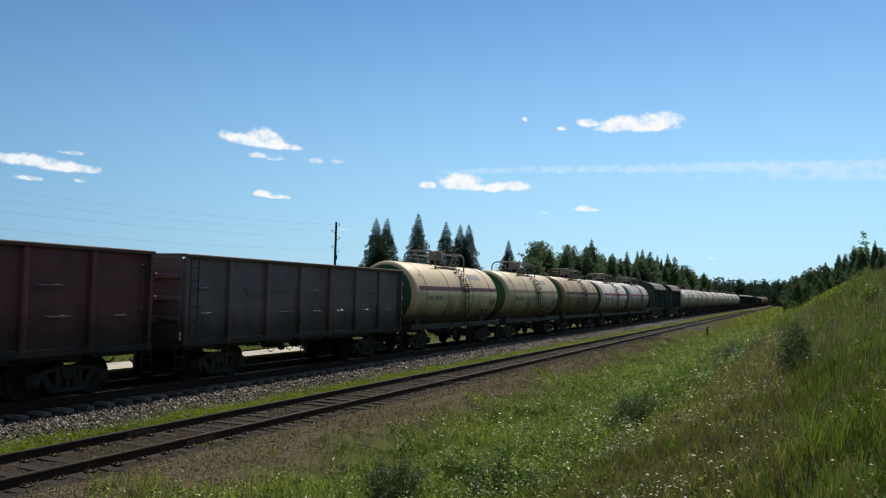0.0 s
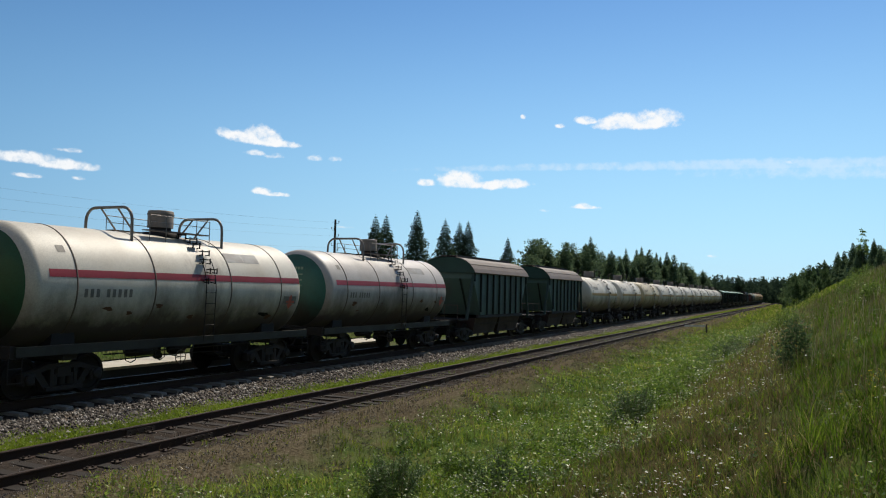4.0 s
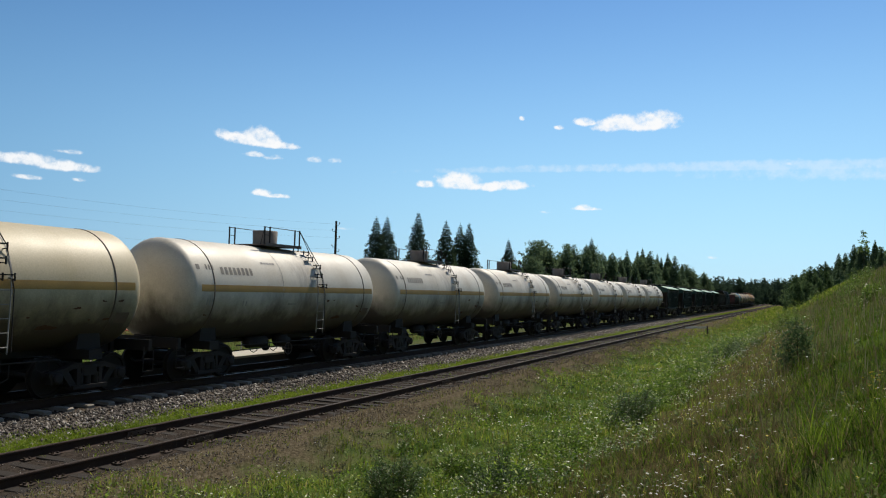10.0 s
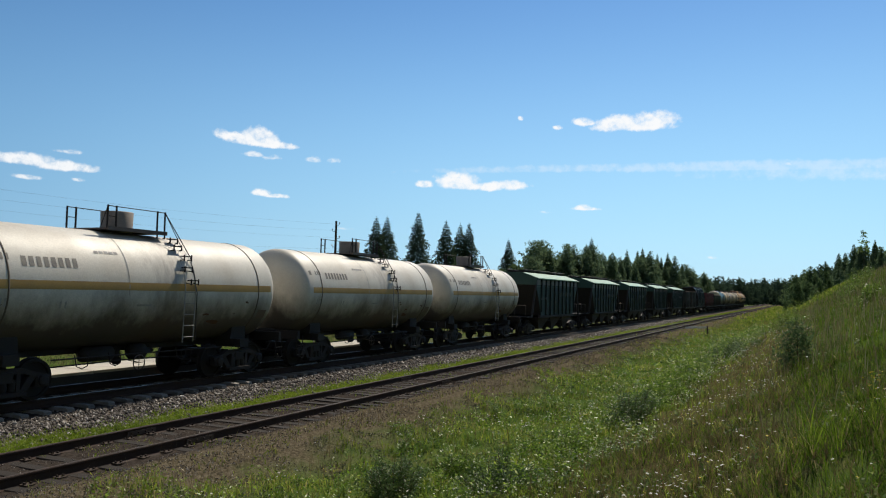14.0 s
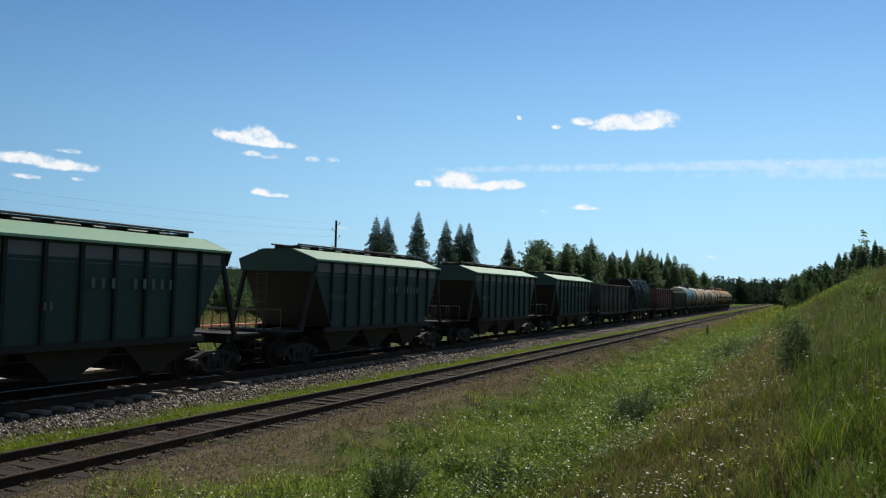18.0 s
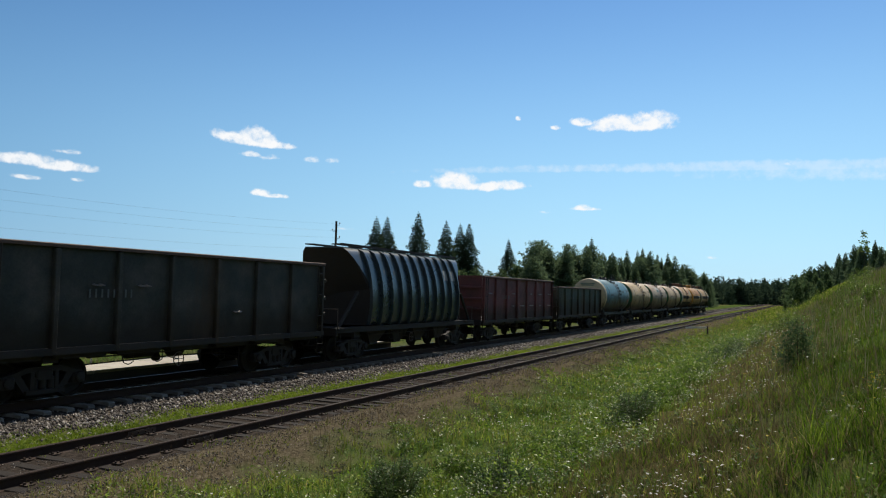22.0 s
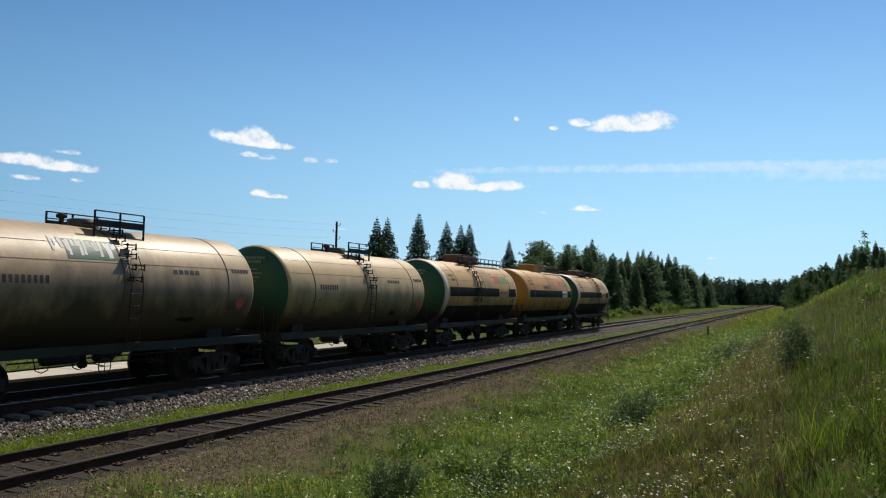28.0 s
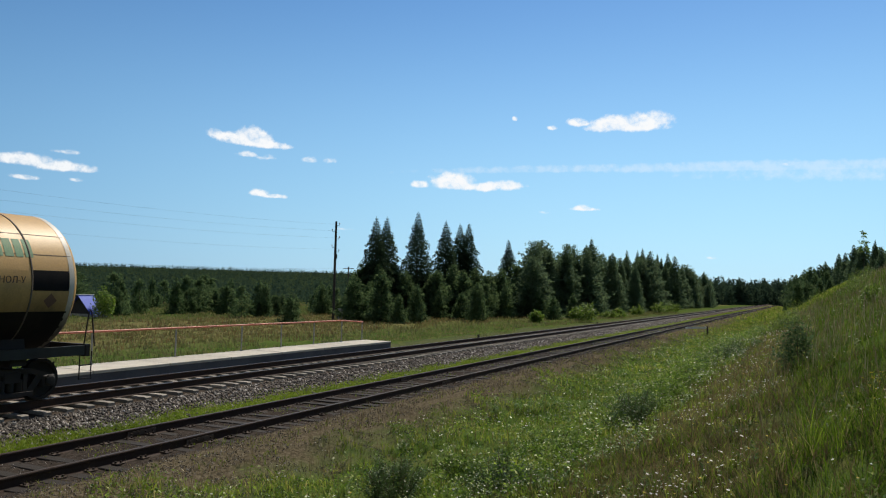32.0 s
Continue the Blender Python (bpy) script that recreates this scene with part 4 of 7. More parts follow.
def white_tank(paint_, label):
    """A white oil tank wagon with a yellow stripe, a railed platform and a round hatch hood."""
    r, half, dome = 1.5, 5.5, 0.6
    w = tank_base("tank_wagon", label, "white tank wagons", 6.01, paint_, r, half, dome, 3.9, (-4.2, 4.25))
    for x in (-0.9, 1.45):
        part("strap", shell(x - 0.012, x + 0.012, -70, 95, r + 0.008, False, 1, 20), M_GREY_POST, w)
    part("stripe", shell(-4.75, 4.85, 83, 90.5, r + 0.005), M_YELLOW, w, "ochre yellow stripe along the barrel")
    hood = Geo().lathe([(4.02, 0.40), (4.58, 0.42), (4.6, 0.40), (4.6, 0.02)], "z", (0.0, 0, 0), 20)
    part("hatch_hood", hood, M_HOOD, w, "dusty tan hatch hood")
    part("platform_deck", Geo().box(-1.0, 1.05, -0.75, 0.75, 4.06, 4.10).box(-1.0, 1.05, -0.78, -0.75, 4.04, 4.14), M_STEEL, w)
    for x in (-0.98, -0.7, 0.72, 1.0):
        for y in (-0.72, 0.72):
            part("railing_post", Geo().tube([(x, y, 4.08), (x, y, 4.68)], 0.028, 6), M_FRAME, w)
    for y in (-0.72, 0.72):
        part("railing_bar", Geo().tube([(-0.98, y, 4.66), (1.0, y, 4.66)], 0.012, 6).tube([(-0.98, y, 4.4), (-0.7, y, 4.4)], 0.01, 6), M_FRAME, w)
    for a, b in (((-0.98, -0.72, 4.66), (-1.25, -0.75, 4.0)), ((1.0, -0.72, 4.66), (1.36, -1.05, 3.68))):
        part("railing_stay", Geo().tube([a, b], 0.012, 6), M_FRAME, w)
    side_ladder(w, 1.15, r, 6, M_FRAME, 1.15, M_GREY_POST)
    part("long_stay", Geo().tube([(1.0, -0.72, 4.66), (1.42, -1.3, 3.45), (1.45, -1.56, 2.5), (1.45, -1.56, 1.2)], 0.014, 6), M_FRAME, w)
    bars(w, "running_number", M_NUMBER, -3.85, 62, [0.12] * 8, 0.24, r, 0.07)
    bars(w, "owner_mark", M_NUMBER, -4.85, 60, [0.14, -0.12, 0.07, 0.07, 0.07], 0.16, r, 0.06)
    bars(w, "small_print", M_GREY_POST, -1.8, 52, [0.12] * 5, 0.08, r, 0.03)
    bars(w, "data_panel", M_GREY_POST, -4.5, 98, [0.05, 0.05, 0.05], 0.2, r, 0.06)
    bars(w, "capacity_mark", M_GREY_POST, -2.9, 101, [0.05, 0.05], 0.16, r, 0.09)
    bars(w, "repair_stencil", M_GREY_POST, -0.6, 104, [0.5], 0.05, r)
    bars(w, "hazard_placard", M_ROOF_BROWN, 4.4, 112, [0.4], 0.3, r)
    rng = random.Random(len(bpy.data.objects))
    for k in range(7):
        splat(w, rng.choice((3.2, 4.0, 4.4, -4.4, 2.2)) + rng.uniform(-0.4, 0.4), rng.uniform(100, 122), rng.uniform(0.02, 0.07), r, rng, M_RUST)
    splat(w, 2.55 + rng.uniform(-0.2, 0.2), 126, 0.13, r, rng, M_RUST)
    for k in range(5):
        g, zc = Geo(), 3.25 - k * 0.15
        for q in np.arange(0.4, 0.95 - 0.12 * (k % 3), 0.07):
            rr = math.hypot(q, zc - AXIS_Z) / r
            x0 = -half + dome * (1 - math.sqrt(1 - rr * rr))
            g.box(x0 - 0.012, x0 + 0.04, q, q + 0.05, zc, zc + (0.09 if k == 1 else 0.05))
        part("end_lettering", g, M_NUMBER, w)
    return w


def oil_tank(paint_, label, disc=M_GREEN_END, band=False, railing="low", logo=False, scrawl=False, half_len=6.01, ink=M_DARK_MARK, ring=None, gap=(2.6, 3.92), lad=0.3, deck=(-1.8, 4.4)):
    """An oil or methanol tank wagon with a low walkway on its back."""
    global AXIS_Z
    lift = 0.2 if logo else 0.08
    AXIS_Z, r, half, dome = 2.54 + lift / 2, 1.5 + lift / 2, 5.5, 0.55
    w = tank_base("tank_wagon", label, "oil tank wagons", half_len, paint_, r, half, dome, 3.9, (-3.6, 0.0, 3.9))
    if disc:
        part("end_marking", end_disc(half, r, dome, 0.965), disc, w, "painted tank end")
    if ring:
        rim = [(-half - 0.008 + dome * (1 - math.sqrt(1 - q * q)), r * q + 0.006) for q in (0.966, 0.985, 0.997)] + [(-half + dome, r + 0.008), (-4.74, r + 0.008)]
        part("end_ring", Geo().loft([[(x, k * math.cos(2 * math.pi * i / 56), AXIS_Z + k * math.sin(2 * math.pi * i / 56)) for i in range(56)] for x, k in rim], False, True), ring, w, "pale band round the barrel's end")
        part("end_ring", shell(4.86, 4.99, -180, 180, r + 0.005, False, 1, 56), ring, w, "pale band round the barrel's end")
    side = Geo().box(-5.45, 5.45, -1.5, -1.42, 1.02, 1.24).box(-5.45, 5.45, 1.42, 1.5, 1.02, 1.24)
    part("side_sill", side, M_SILL, w)
    for s in (-1, 1):
        part("end_handrail", Geo().tube([(s * 5.5, -1.4, 1.2), (s * 5.62, -1.4, 2.0), (s * 5.66, -1.4, 2.05), (s * 5.7, -1.4, 2.0), (s * 5.82, -1.4, 1.2)], 0.018, 6), M_FRAME, w)
    if band:
        part("black_band", shell(-4.6, gap[0], 79, 95, r + 0.005), M_BLACK, w, "black band along the barrel")
        part("black_band", shell(gap[1], 4.85, 79, 95, r + 0.005), M_BLACK, w, "black band along the barrel")
        low_side = 112 if paint_ is M_PEACH else 128
        part("lower_paint", shell(-4.9, 4.9, low_side, 175, r + 0.005, False, 8, 8), M_BLACK, w, "black painted belly")
        part("lower_paint", shell(-4.9, 4.9, low_side, 175, r + 0.005, True, 8, 8), M_BLACK, w, "black painted belly")
    if railing == "low":
        part("hatch_cover", Geo().lathe([(4.0, 0.38), (4.22, 0.38), (4.24, 0.3), (4.24, 0.02)], "z", n=18), M_STEEL, w)
        part("walkway", Geo().box(-0.4, 1.2, -0.85, -0.45, 4.08, 4.11).box(-0.4, 1.2, 0.45, 0.85, 4.08, 4.11), M_FRAME, w)
        g = Geo()
        for y in (-0.85, 0.85):
            for x in (-0.4, 0.4, 1.2):
                g.tube([(x, y, 3.75), (x, y, 4.42)], 0.03, 6)
            g.tube([(-0.4, y, 4.42), (1.2, y, 4.42)], 0.018, 6).tube([(-0.4, y, 4.25), (1.2, y, 4.25)], 0.014, 6)
        part("walkway_railing", g, M_FRAME, w)
        for y in (-0.85, 0.85):
            part("toe_plate", Geo().box(-0.4, 1.2, y - 0.02, y + 0.02, 4.03, 4.2), M_FRAME, w)
        part("vent_valve", Geo().lathe([(4.02, 0.06), (4.2, 0.06), (4.22, 0.13), (4.3, 0.13), (4.33, 0.04)], "z", (-0.65, 0, 0), 12), M_FRAME, w)
    else:
        top = [(-0.75, 4.0), (1.25, 4.0), (1.25, 4.36), (1.1, 4.4), (0.0, 4.5), (-0.7, 4.48), (-0.75, 4.45)]
        part("hatch_house", Geo().prism(top, -0.55, 0.55), M_HATCH if paint_ is not M_ORANGE else M_ORANGE, w, "rusty boxed hatch housing")
        r0, r1 = (1.2, 4.95) if railing == "end" else deck
        part("walkway", Geo().box(r0, r1, -0.78, -0.57, 4.06, 4.09).box(r0, r1, 0.57, 0.78, 4.06, 4.09), M_SKIRT, w)
        for x in np.linspace(r0, r1, 8 if railing == "end" else 11):
            for y in (-0.75, 0.75):
                part("railing_post", Geo().tube([(x, y, 3.98), (x, y, 4.34)], 0.022, 6), M_SKIRT, w)
        for y in (-0.75, 0.75):
            part("railing_bar", Geo().tube([(r0, y, 4.33), (r1, y, 4.33)], 0.02, 6).tube([(r0, y, 4.12), (r1, y, 4.12)], 0.025, 6), M_SKIRT, w)
        if railing == "end":
            rows = [(0.7, -0.5, 4.46), (3.9, -0.5, 4.46), (4.6, -0.5, 4.36), (5.15, -0.5, 3.9), (5.45, -0.5, 3.0)]
            for y in (-0.6, -0.1):
                part("end_ladder_rail", Geo().tube([(x, y, z) for x, _, z in rows], 0.025, 6), M_STEEL, w)
    if lad is not None:
        side_ladder(w, lad, r, 7, M_SKIRT if logo else M_FRAME, 1.1)
        if logo:
            for dx in (-0.22, 0.22):
                part("ladder_handrail", Geo().tube([(lad + dx - 0.25, -0.6, 4.5), (lad + dx, -1.35, 3.5), (lad + dx, -1.62, 2.95), (lad + dx, -1.55, 2.75)], 0.016, 6), M_SKIRT, w)
    for a in (47, 66):
        part("weld_seam", shell(-4.95, 4.95, a, a + 0.5, r + 0.003, False, 4, 1), M_SEAM, w)
    rng = random.Random(len(bpy.data.objects))
    for k in range(5):
        splat(w, rng.uniform(-4.2, 4.3), rng.uniform(100, 122), rng.uniform(0.03, 0.1), r, rng, M_RUST)
    splat(w, 2.4, 122, 0.16, r, rng, M_BLACK)
    # the hazard board and rows of small print on the leading end
    board = part("end_board", Geo().box(-0.012, 0.0, -0.52, 0.52, -0.12, 0.12), M_WHITE_MARK if logo else M_PATCH, w)
    board.matrix_basis = pose(-half - 0.005, 0.72, 2.6, 0, 0, -13)
    if logo:
        words("cargo_word", "МЕТАНОЛ-У", 0.17, M_DARK_MARK, board, pose(-0.014, 0, -0.06, 90, 0, -90))
    for k in range(6):
        g, zc = Geo(), 3.62 - k * 0.13 - (0.1 if k > 1 else 0)
        for q in np.arange(-0.62 + 0.1 * (k % 3), 0.62 - 0.12 * (k % 2), 0.1 if k < 2 else 0.07):
            rr = math.hypot(q, zc - AXIS_Z) / r
            x0 = -half + dome * (1 - math.sqrt(1 - rr * rr))
            g.box(x0 - 0.016, x0 + 0.05, q, q + (0.07 if k < 2 else 0.05), zc, zc + (0.1 if k < 2 else 0.05))
        part("end_lettering", g, M_END_MARK if disc is not None else M_NUMBER, w)
    if scrawl:
        part("painted_patch", shell(-1.55, 0.05, 42, 64, r + 0.005), M_GREEN_END, w, "dark green paint patch")
        rng, g = random.Random(3), Geo()
        for k in range(17):
            x = -1.9 + k * 0.115
            lo, hi = 38 + rng.uniform(0, 8), 50 + rng.uniform(0, 12)
            sh = shell(x, x + rng.uniform(0.05, 0.1), lo, hi, r + 0.009, False, 2, 6)
            lean = rng.uniform(-0.012, 0.012)
            g.add([(px + (py + 1.0) * lean * 20, py, pz) for px, py, pz in sh.v], sh.f, True)
        part("white_scrawl", g, M_WHITE_MARK, w, "sprayed white scrawl")
    if logo:
        e0 = gap[0] - 0.78
        bars(w, "company_emblem", M_GREEN_MARK, e0, 46, [0.12, 0.1], 0.3, r, 0.03)
        bars(w, "company_name", M_RED_MARK, e0 + 0.32, 52, [0.2, 0.15, 0.17, 0.19], 0.46, r, 0.05)
        bars(w, "company_name", M_GREEN_MARK, e0 + 1.24, 53, [0.22, 0.16, 0.2, 0.18, 0.19], 0.44, r, 0.05)
        bars(w, "running_number", M_DARK_MARK, -1.6, 68 if paint_ is M_ORANGE else 97, [0.11] * 8, 0.2, r + 0.003, 0.055)
        bars(w, "home_mark", M_DARK_MARK, -4.4, 55, [0.1] * 4, 0.14, r, 0.05)
        bars(w, "home_mark", M_DARK_MARK, -4.2, 63, [0.1] * 3, 0.14, r, 0.05)
        diamond(w, M_HATCH, 4.4, 103, 0.17, r)
        bars(w, "cargo_panel", M_WHITE_MARK if paint_ is M_ORANGE else paint_, gap[0] + 0.03, 79.5, [gap[1] - gap[0] - 0.06], 0.42, r + 0.002)
        words("cargo_word", "МЕТАНОЛ-У", 0.2, M_DARK_MARK, w, pose((gap[0] + gap[1]) / 2, -r - 0.012, AXIS_Z + 0.02, 90, 0, 0), "black cargo lettering")
    else:
        bars(w, "running_number", ink, -3.3, 80, [0.09] * 8, 0.18, r, 0.06)
        bars(w, "small_print", ink, 1.7, 70, [0.15] * 5, 0.12, r, 0.06)
        bars(w, "end_stencil", ink, 4.1, 66, [0.1] * 6, 0.12, r, 0.03)
        diamond(w, M_RED_MARK, 4.45, 104, 0.22, r)
    # what sits on the barrel's back rises with it
    for ob in w.children:
        if ob.name.split(".")[0] in ("hatch_house", "walkway", "railing_post", "railing_bar", "end_ladder_rail", "ladder_handrail", "hatch_cover", "walkway_railing", "toe_plate", "vent_valve"):
            ob.location.z += lift
    AXIS_Z = 2.54
    return w


def box_bars(w, name, material, x, z, widths, h, y, gap=0.05):
    for k in widths:
        if k > 0:
            part(name, Geo().box(x, x + k, y - 0.004, y, z, z + h), material, w)
        x += abs(k) + gap


def gondola(paint_, label, scuffs, seed, z1=3.48):
    """An open-top steel wagon: panels between ribs, a top rail, end walls, floor doors."""
    rng = random.Random(seed)
    w = thing("open_wagon", label, "open wagon", "open wagons")
    half, hw, z0 = 6.42, 1.53, 1.22
    running_gear(w, 6.96, 4.325)
    n = 7
    xs = [-half + 0.12 + i * (2 * half - 0.24) / n for i in range(n + 1)]
    for s in (-1, 1):
        y = s * hw
        for i in range(n):
            a, b = xs[i], xs[i + 1]
            g, k = Geo(), 6
            # each panel bulges and dents a little
            verts, faces = [], []
            bulge = [[rng.uniform(-0.03, 0.045) for _ in range(k + 1)] for _ in range(k + 1)]
            for side, off in ((0, 0.0), (1, -0.012)):
                for u in range(k + 1):
                    for v in range(k + 1):
                        edge = min(u, k - u, v, k - v) > 0
                        verts.append((a + (b - a) * u / k, y - s * 0.05 + s * (off + (bulge[u][v] if edge else 0)), z0 + (z1 - z0) * v / k))
            m = (k + 1) * (k + 1)
            for u in range(k):
                for v in range(k):
                    p = u * (k + 1) + v
                    faces += [(p, p + 1, p + k + 2, p + k + 1), (m + p, m + p + k + 1, m + p + k + 2, m + p + 1)]
            panel = part("side_panel", g.add(verts, faces, True), paint_, w)
            if s < 0:
                for z in (1.95, 2.65):
                    if rng.random() < scuffs:
                        ln = rng.uniform(0.4, 0.85)
                        c = a + (b - a) * rng.uniform(0.35, 0.65)
                        sc = Geo().loft([[(c - ln / 2 + ln * q, y - 0.055, z - hh), (c - ln / 2 + ln * q, y - 0.03 - hh, z + lift), (c - ln / 2 + ln * q, y - 0.02, z + hh * 0.9 + lift)]
                                         for q, hh, lift in ((0, 0.006, 0.0), (0.15, 0.026, 0.01), (0.4, 0.018, -0.005), (0.6, 0.034, 0.008), (0.85, 0.02, 0.0), (1, 0.006, -0.01))], True, False)
                        # the bright steel colour stands for sun caught by these brackets
                        part("dented_bracket", sc, M_SCUFF_GLINT, panel, "scuffed steel dent with its sun glint coloured in")
        for x in xs:
            part("rib", Geo().box(x - 0.07, x + 0.07, y - 0.07, y + 0.07, z0 - 0.12, z1 - 0.02, None, 0.02), paint_, w)
        part("top_rail", Geo().box(-half, half, y - 0.07, y + 0.07, z1, z1 + 0.09, None, 0.02), M_TOP_RAIL, w)
        part("bottom_rail", Geo().box(-half, half, y - 0.06, y + 0.06, z0 - 0.16, z0 - 0.003), M_FRAME, w)
        for i in range(n):
            part("floor_door", Geo().prism([(xs[i] + 0.12, 1.05), (xs[i + 1] - 0.12, 1.05), (xs[i + 1] - 0.2, 0.95), (xs[i] + 0.2, 0.95)], s * 0.3, s * 1.42), M_FRAME, w)
    for s in (-1, 1):
        x = s * half
        part("end_wall", Geo().box(x - 0.03, x + 0.03, -1.45, 1.45, z0 - 0.1, z1 - 0.005), paint_, w)
        part("end_rail", Geo().box(x - 0.06, x + 0.06, -1.455, 1.455, z1, z1 + 0.09), paint_, w)
        for z in (1.75, 2.3, 2.9):
            part("end_rib", Geo().box(min(x + s * 0.033, x + s * 0.15), max(x + s * 0.033, x + s * 0.15), -1.56, 1.56, z, z + 0.13, None, 0.04), paint_, w)
        lad = Geo().tube([(x - s * 0.5, -1.62, 1.25), (x - s * 0.5, -1.62, z1)], 0.014, 6).tube([(x - s * 0.2, -1.62, 1.25), (x - s * 0.2, -1.62, z1)], 0.014, 6)
        for z in np.arange(1.4, z1 - 0.1, 0.36):
            lad.tube([(x - s * 0.5, -1.62, z), (x - s * 0.2, -1.62, z)], 0.012, 6)
        part("corner_ladder", lad, M_FRAME, w)
    part("floor", Geo().box(-half + 0.04, half - 0.04, -1.44, 1.44, 1.1, 1.2), M_FRAME, w)
    box_bars(w, "running_number", M_FAINT, -3.6, 2.35, [0.05] * 8, 0.2, -hw - 0.03, 0.13)
    return w


def hopper_sides(w, top_half, low_half, hw, z_low, z_mid, z_top, paint_, ribs, low_paint, rib_paint=None, corner_ribs=True):
    """A hopper body: upright sides whose ends slope in below, ribs, and chutes under the floor."""
    poly = [(-low_half, z_low), (low_half, z_low), (top_half, z_mid), (top_half, z_top), (-top_half, z_top), (-top_half, z_mid)]
    part("body", Geo().prism(poly, -hw, hw), paint_, w)
    for s in (-1, 1):
        for i in range(ribs) if corner_ribs else range(1, ribs - 1):
            x = -top_half + 0.08 + i * (2 * top_half - 0.16) / (ribs - 1)
            lo = z_low
            if abs(x) > low_half:
                lo = z_low + (abs(x) - low_half) / (top_half - low_half) * (z_mid - z_low)
            part("rib", Geo().box(x - 0.045, x + 0.045, min(s * hw, s * (hw + 0.09)), max(s * hw, s * (hw + 0.09)), lo, z_top - 0.02), rib_paint or paint_, w)
        part("side_sill", Geo().box(-low_half - 0.4, low_half + 0.4, min(s * (hw - 0.1), s * (hw + 0.05)), max(s * (hw - 0.1), s * (hw + 0.05)), z_low - 0.16, z_low - 0.003), low_paint, w)


def chutes(w, count, span, paint_, z0=1.14, z1=0.42, hw=1.35, foot=0.3):
    for i in range(count):
        x = -span + (2 * i + 1) * span / count
        k = span / count
        rings = [[(x - k * 0.95, -hw, z0), (x + k * 0.95, -hw, z0), (x + k * 0.95, hw, z0), (x - k * 0.95, hw, z0)],
                 [(x - k * foot, -hw * 0.85, z1 + 0.08), (x + k * foot, -hw * 0.85, z1 + 0.08), (x + k * foot, hw * 0.85, z1 + 0.08), (x - k * foot, hw * 0.85, z1 + 0.08)],
                 [(x - k * foot, -hw * 0.85, z1), (x + k * foot, -hw * 0.85, z1), (x + k * foot, hw * 0.85, z1), (x - k * foot, hw * 0.85, z1)]]
        part("discharge_chute", Geo().loft(rings), paint_, w)


def hopper_ends(w, half, x_top, z_top, paint_, hw=1.5, lean=0.75, thick=0.07):
    """Sloping corner struts, end platforms, end ladders and railings."""
    for s in (-1, 1):
        for y in (-hw, hw):
            part("corner_strut", Geo().tube([(s * x_top, y, z_top), (s * (half - lean), y * 0.97, 1.2)], thick, 4, False), paint_, w)
        part("end_platform", Geo().box(min(s * (half - 1.7), s * (half - 0.55)), max(s * (half - 1.7), s * (half - 0.55)), -1.5, 1.5, 1.2, 1.26), M_FRAME, w)
        g = Geo()
        for y in (-1.4, -0.7, 0.0, 0.7, 1.4):
            g.tube([(s * (half - 0.62), y, 1.26), (s * (half - 0.62), y, 1.95)], 0.016, 6)
        g.tube([(s * (half - 0.62), -1.4, 1.95), (s * (half - 0.62), 1.4, 1.95)], 0.018, 6)
        part("end_railing", g, M_STEEL, w)
        lad = Geo().tube([(s * (x_top + 0.08), 0.5, 1.3), (s * (x_top + 0.08), 0.5, z_top + 0.6)], 0.016, 6).tube([(s * (x_top + 0.08), 0.9, 1.3), (s * (x_top + 0.08), 0.9, z_top + 0.6)], 0.016, 6)
        for z in np.arange(1.5, z_top + 0.5, 0.33):
            lad.tube([(s * (x_top + 0.08), 0.5, z), (s * (x_top + 0.08), 0.9, z)], 0.012, 6)
        part("end_ladder", lad, M_STEEL, w)


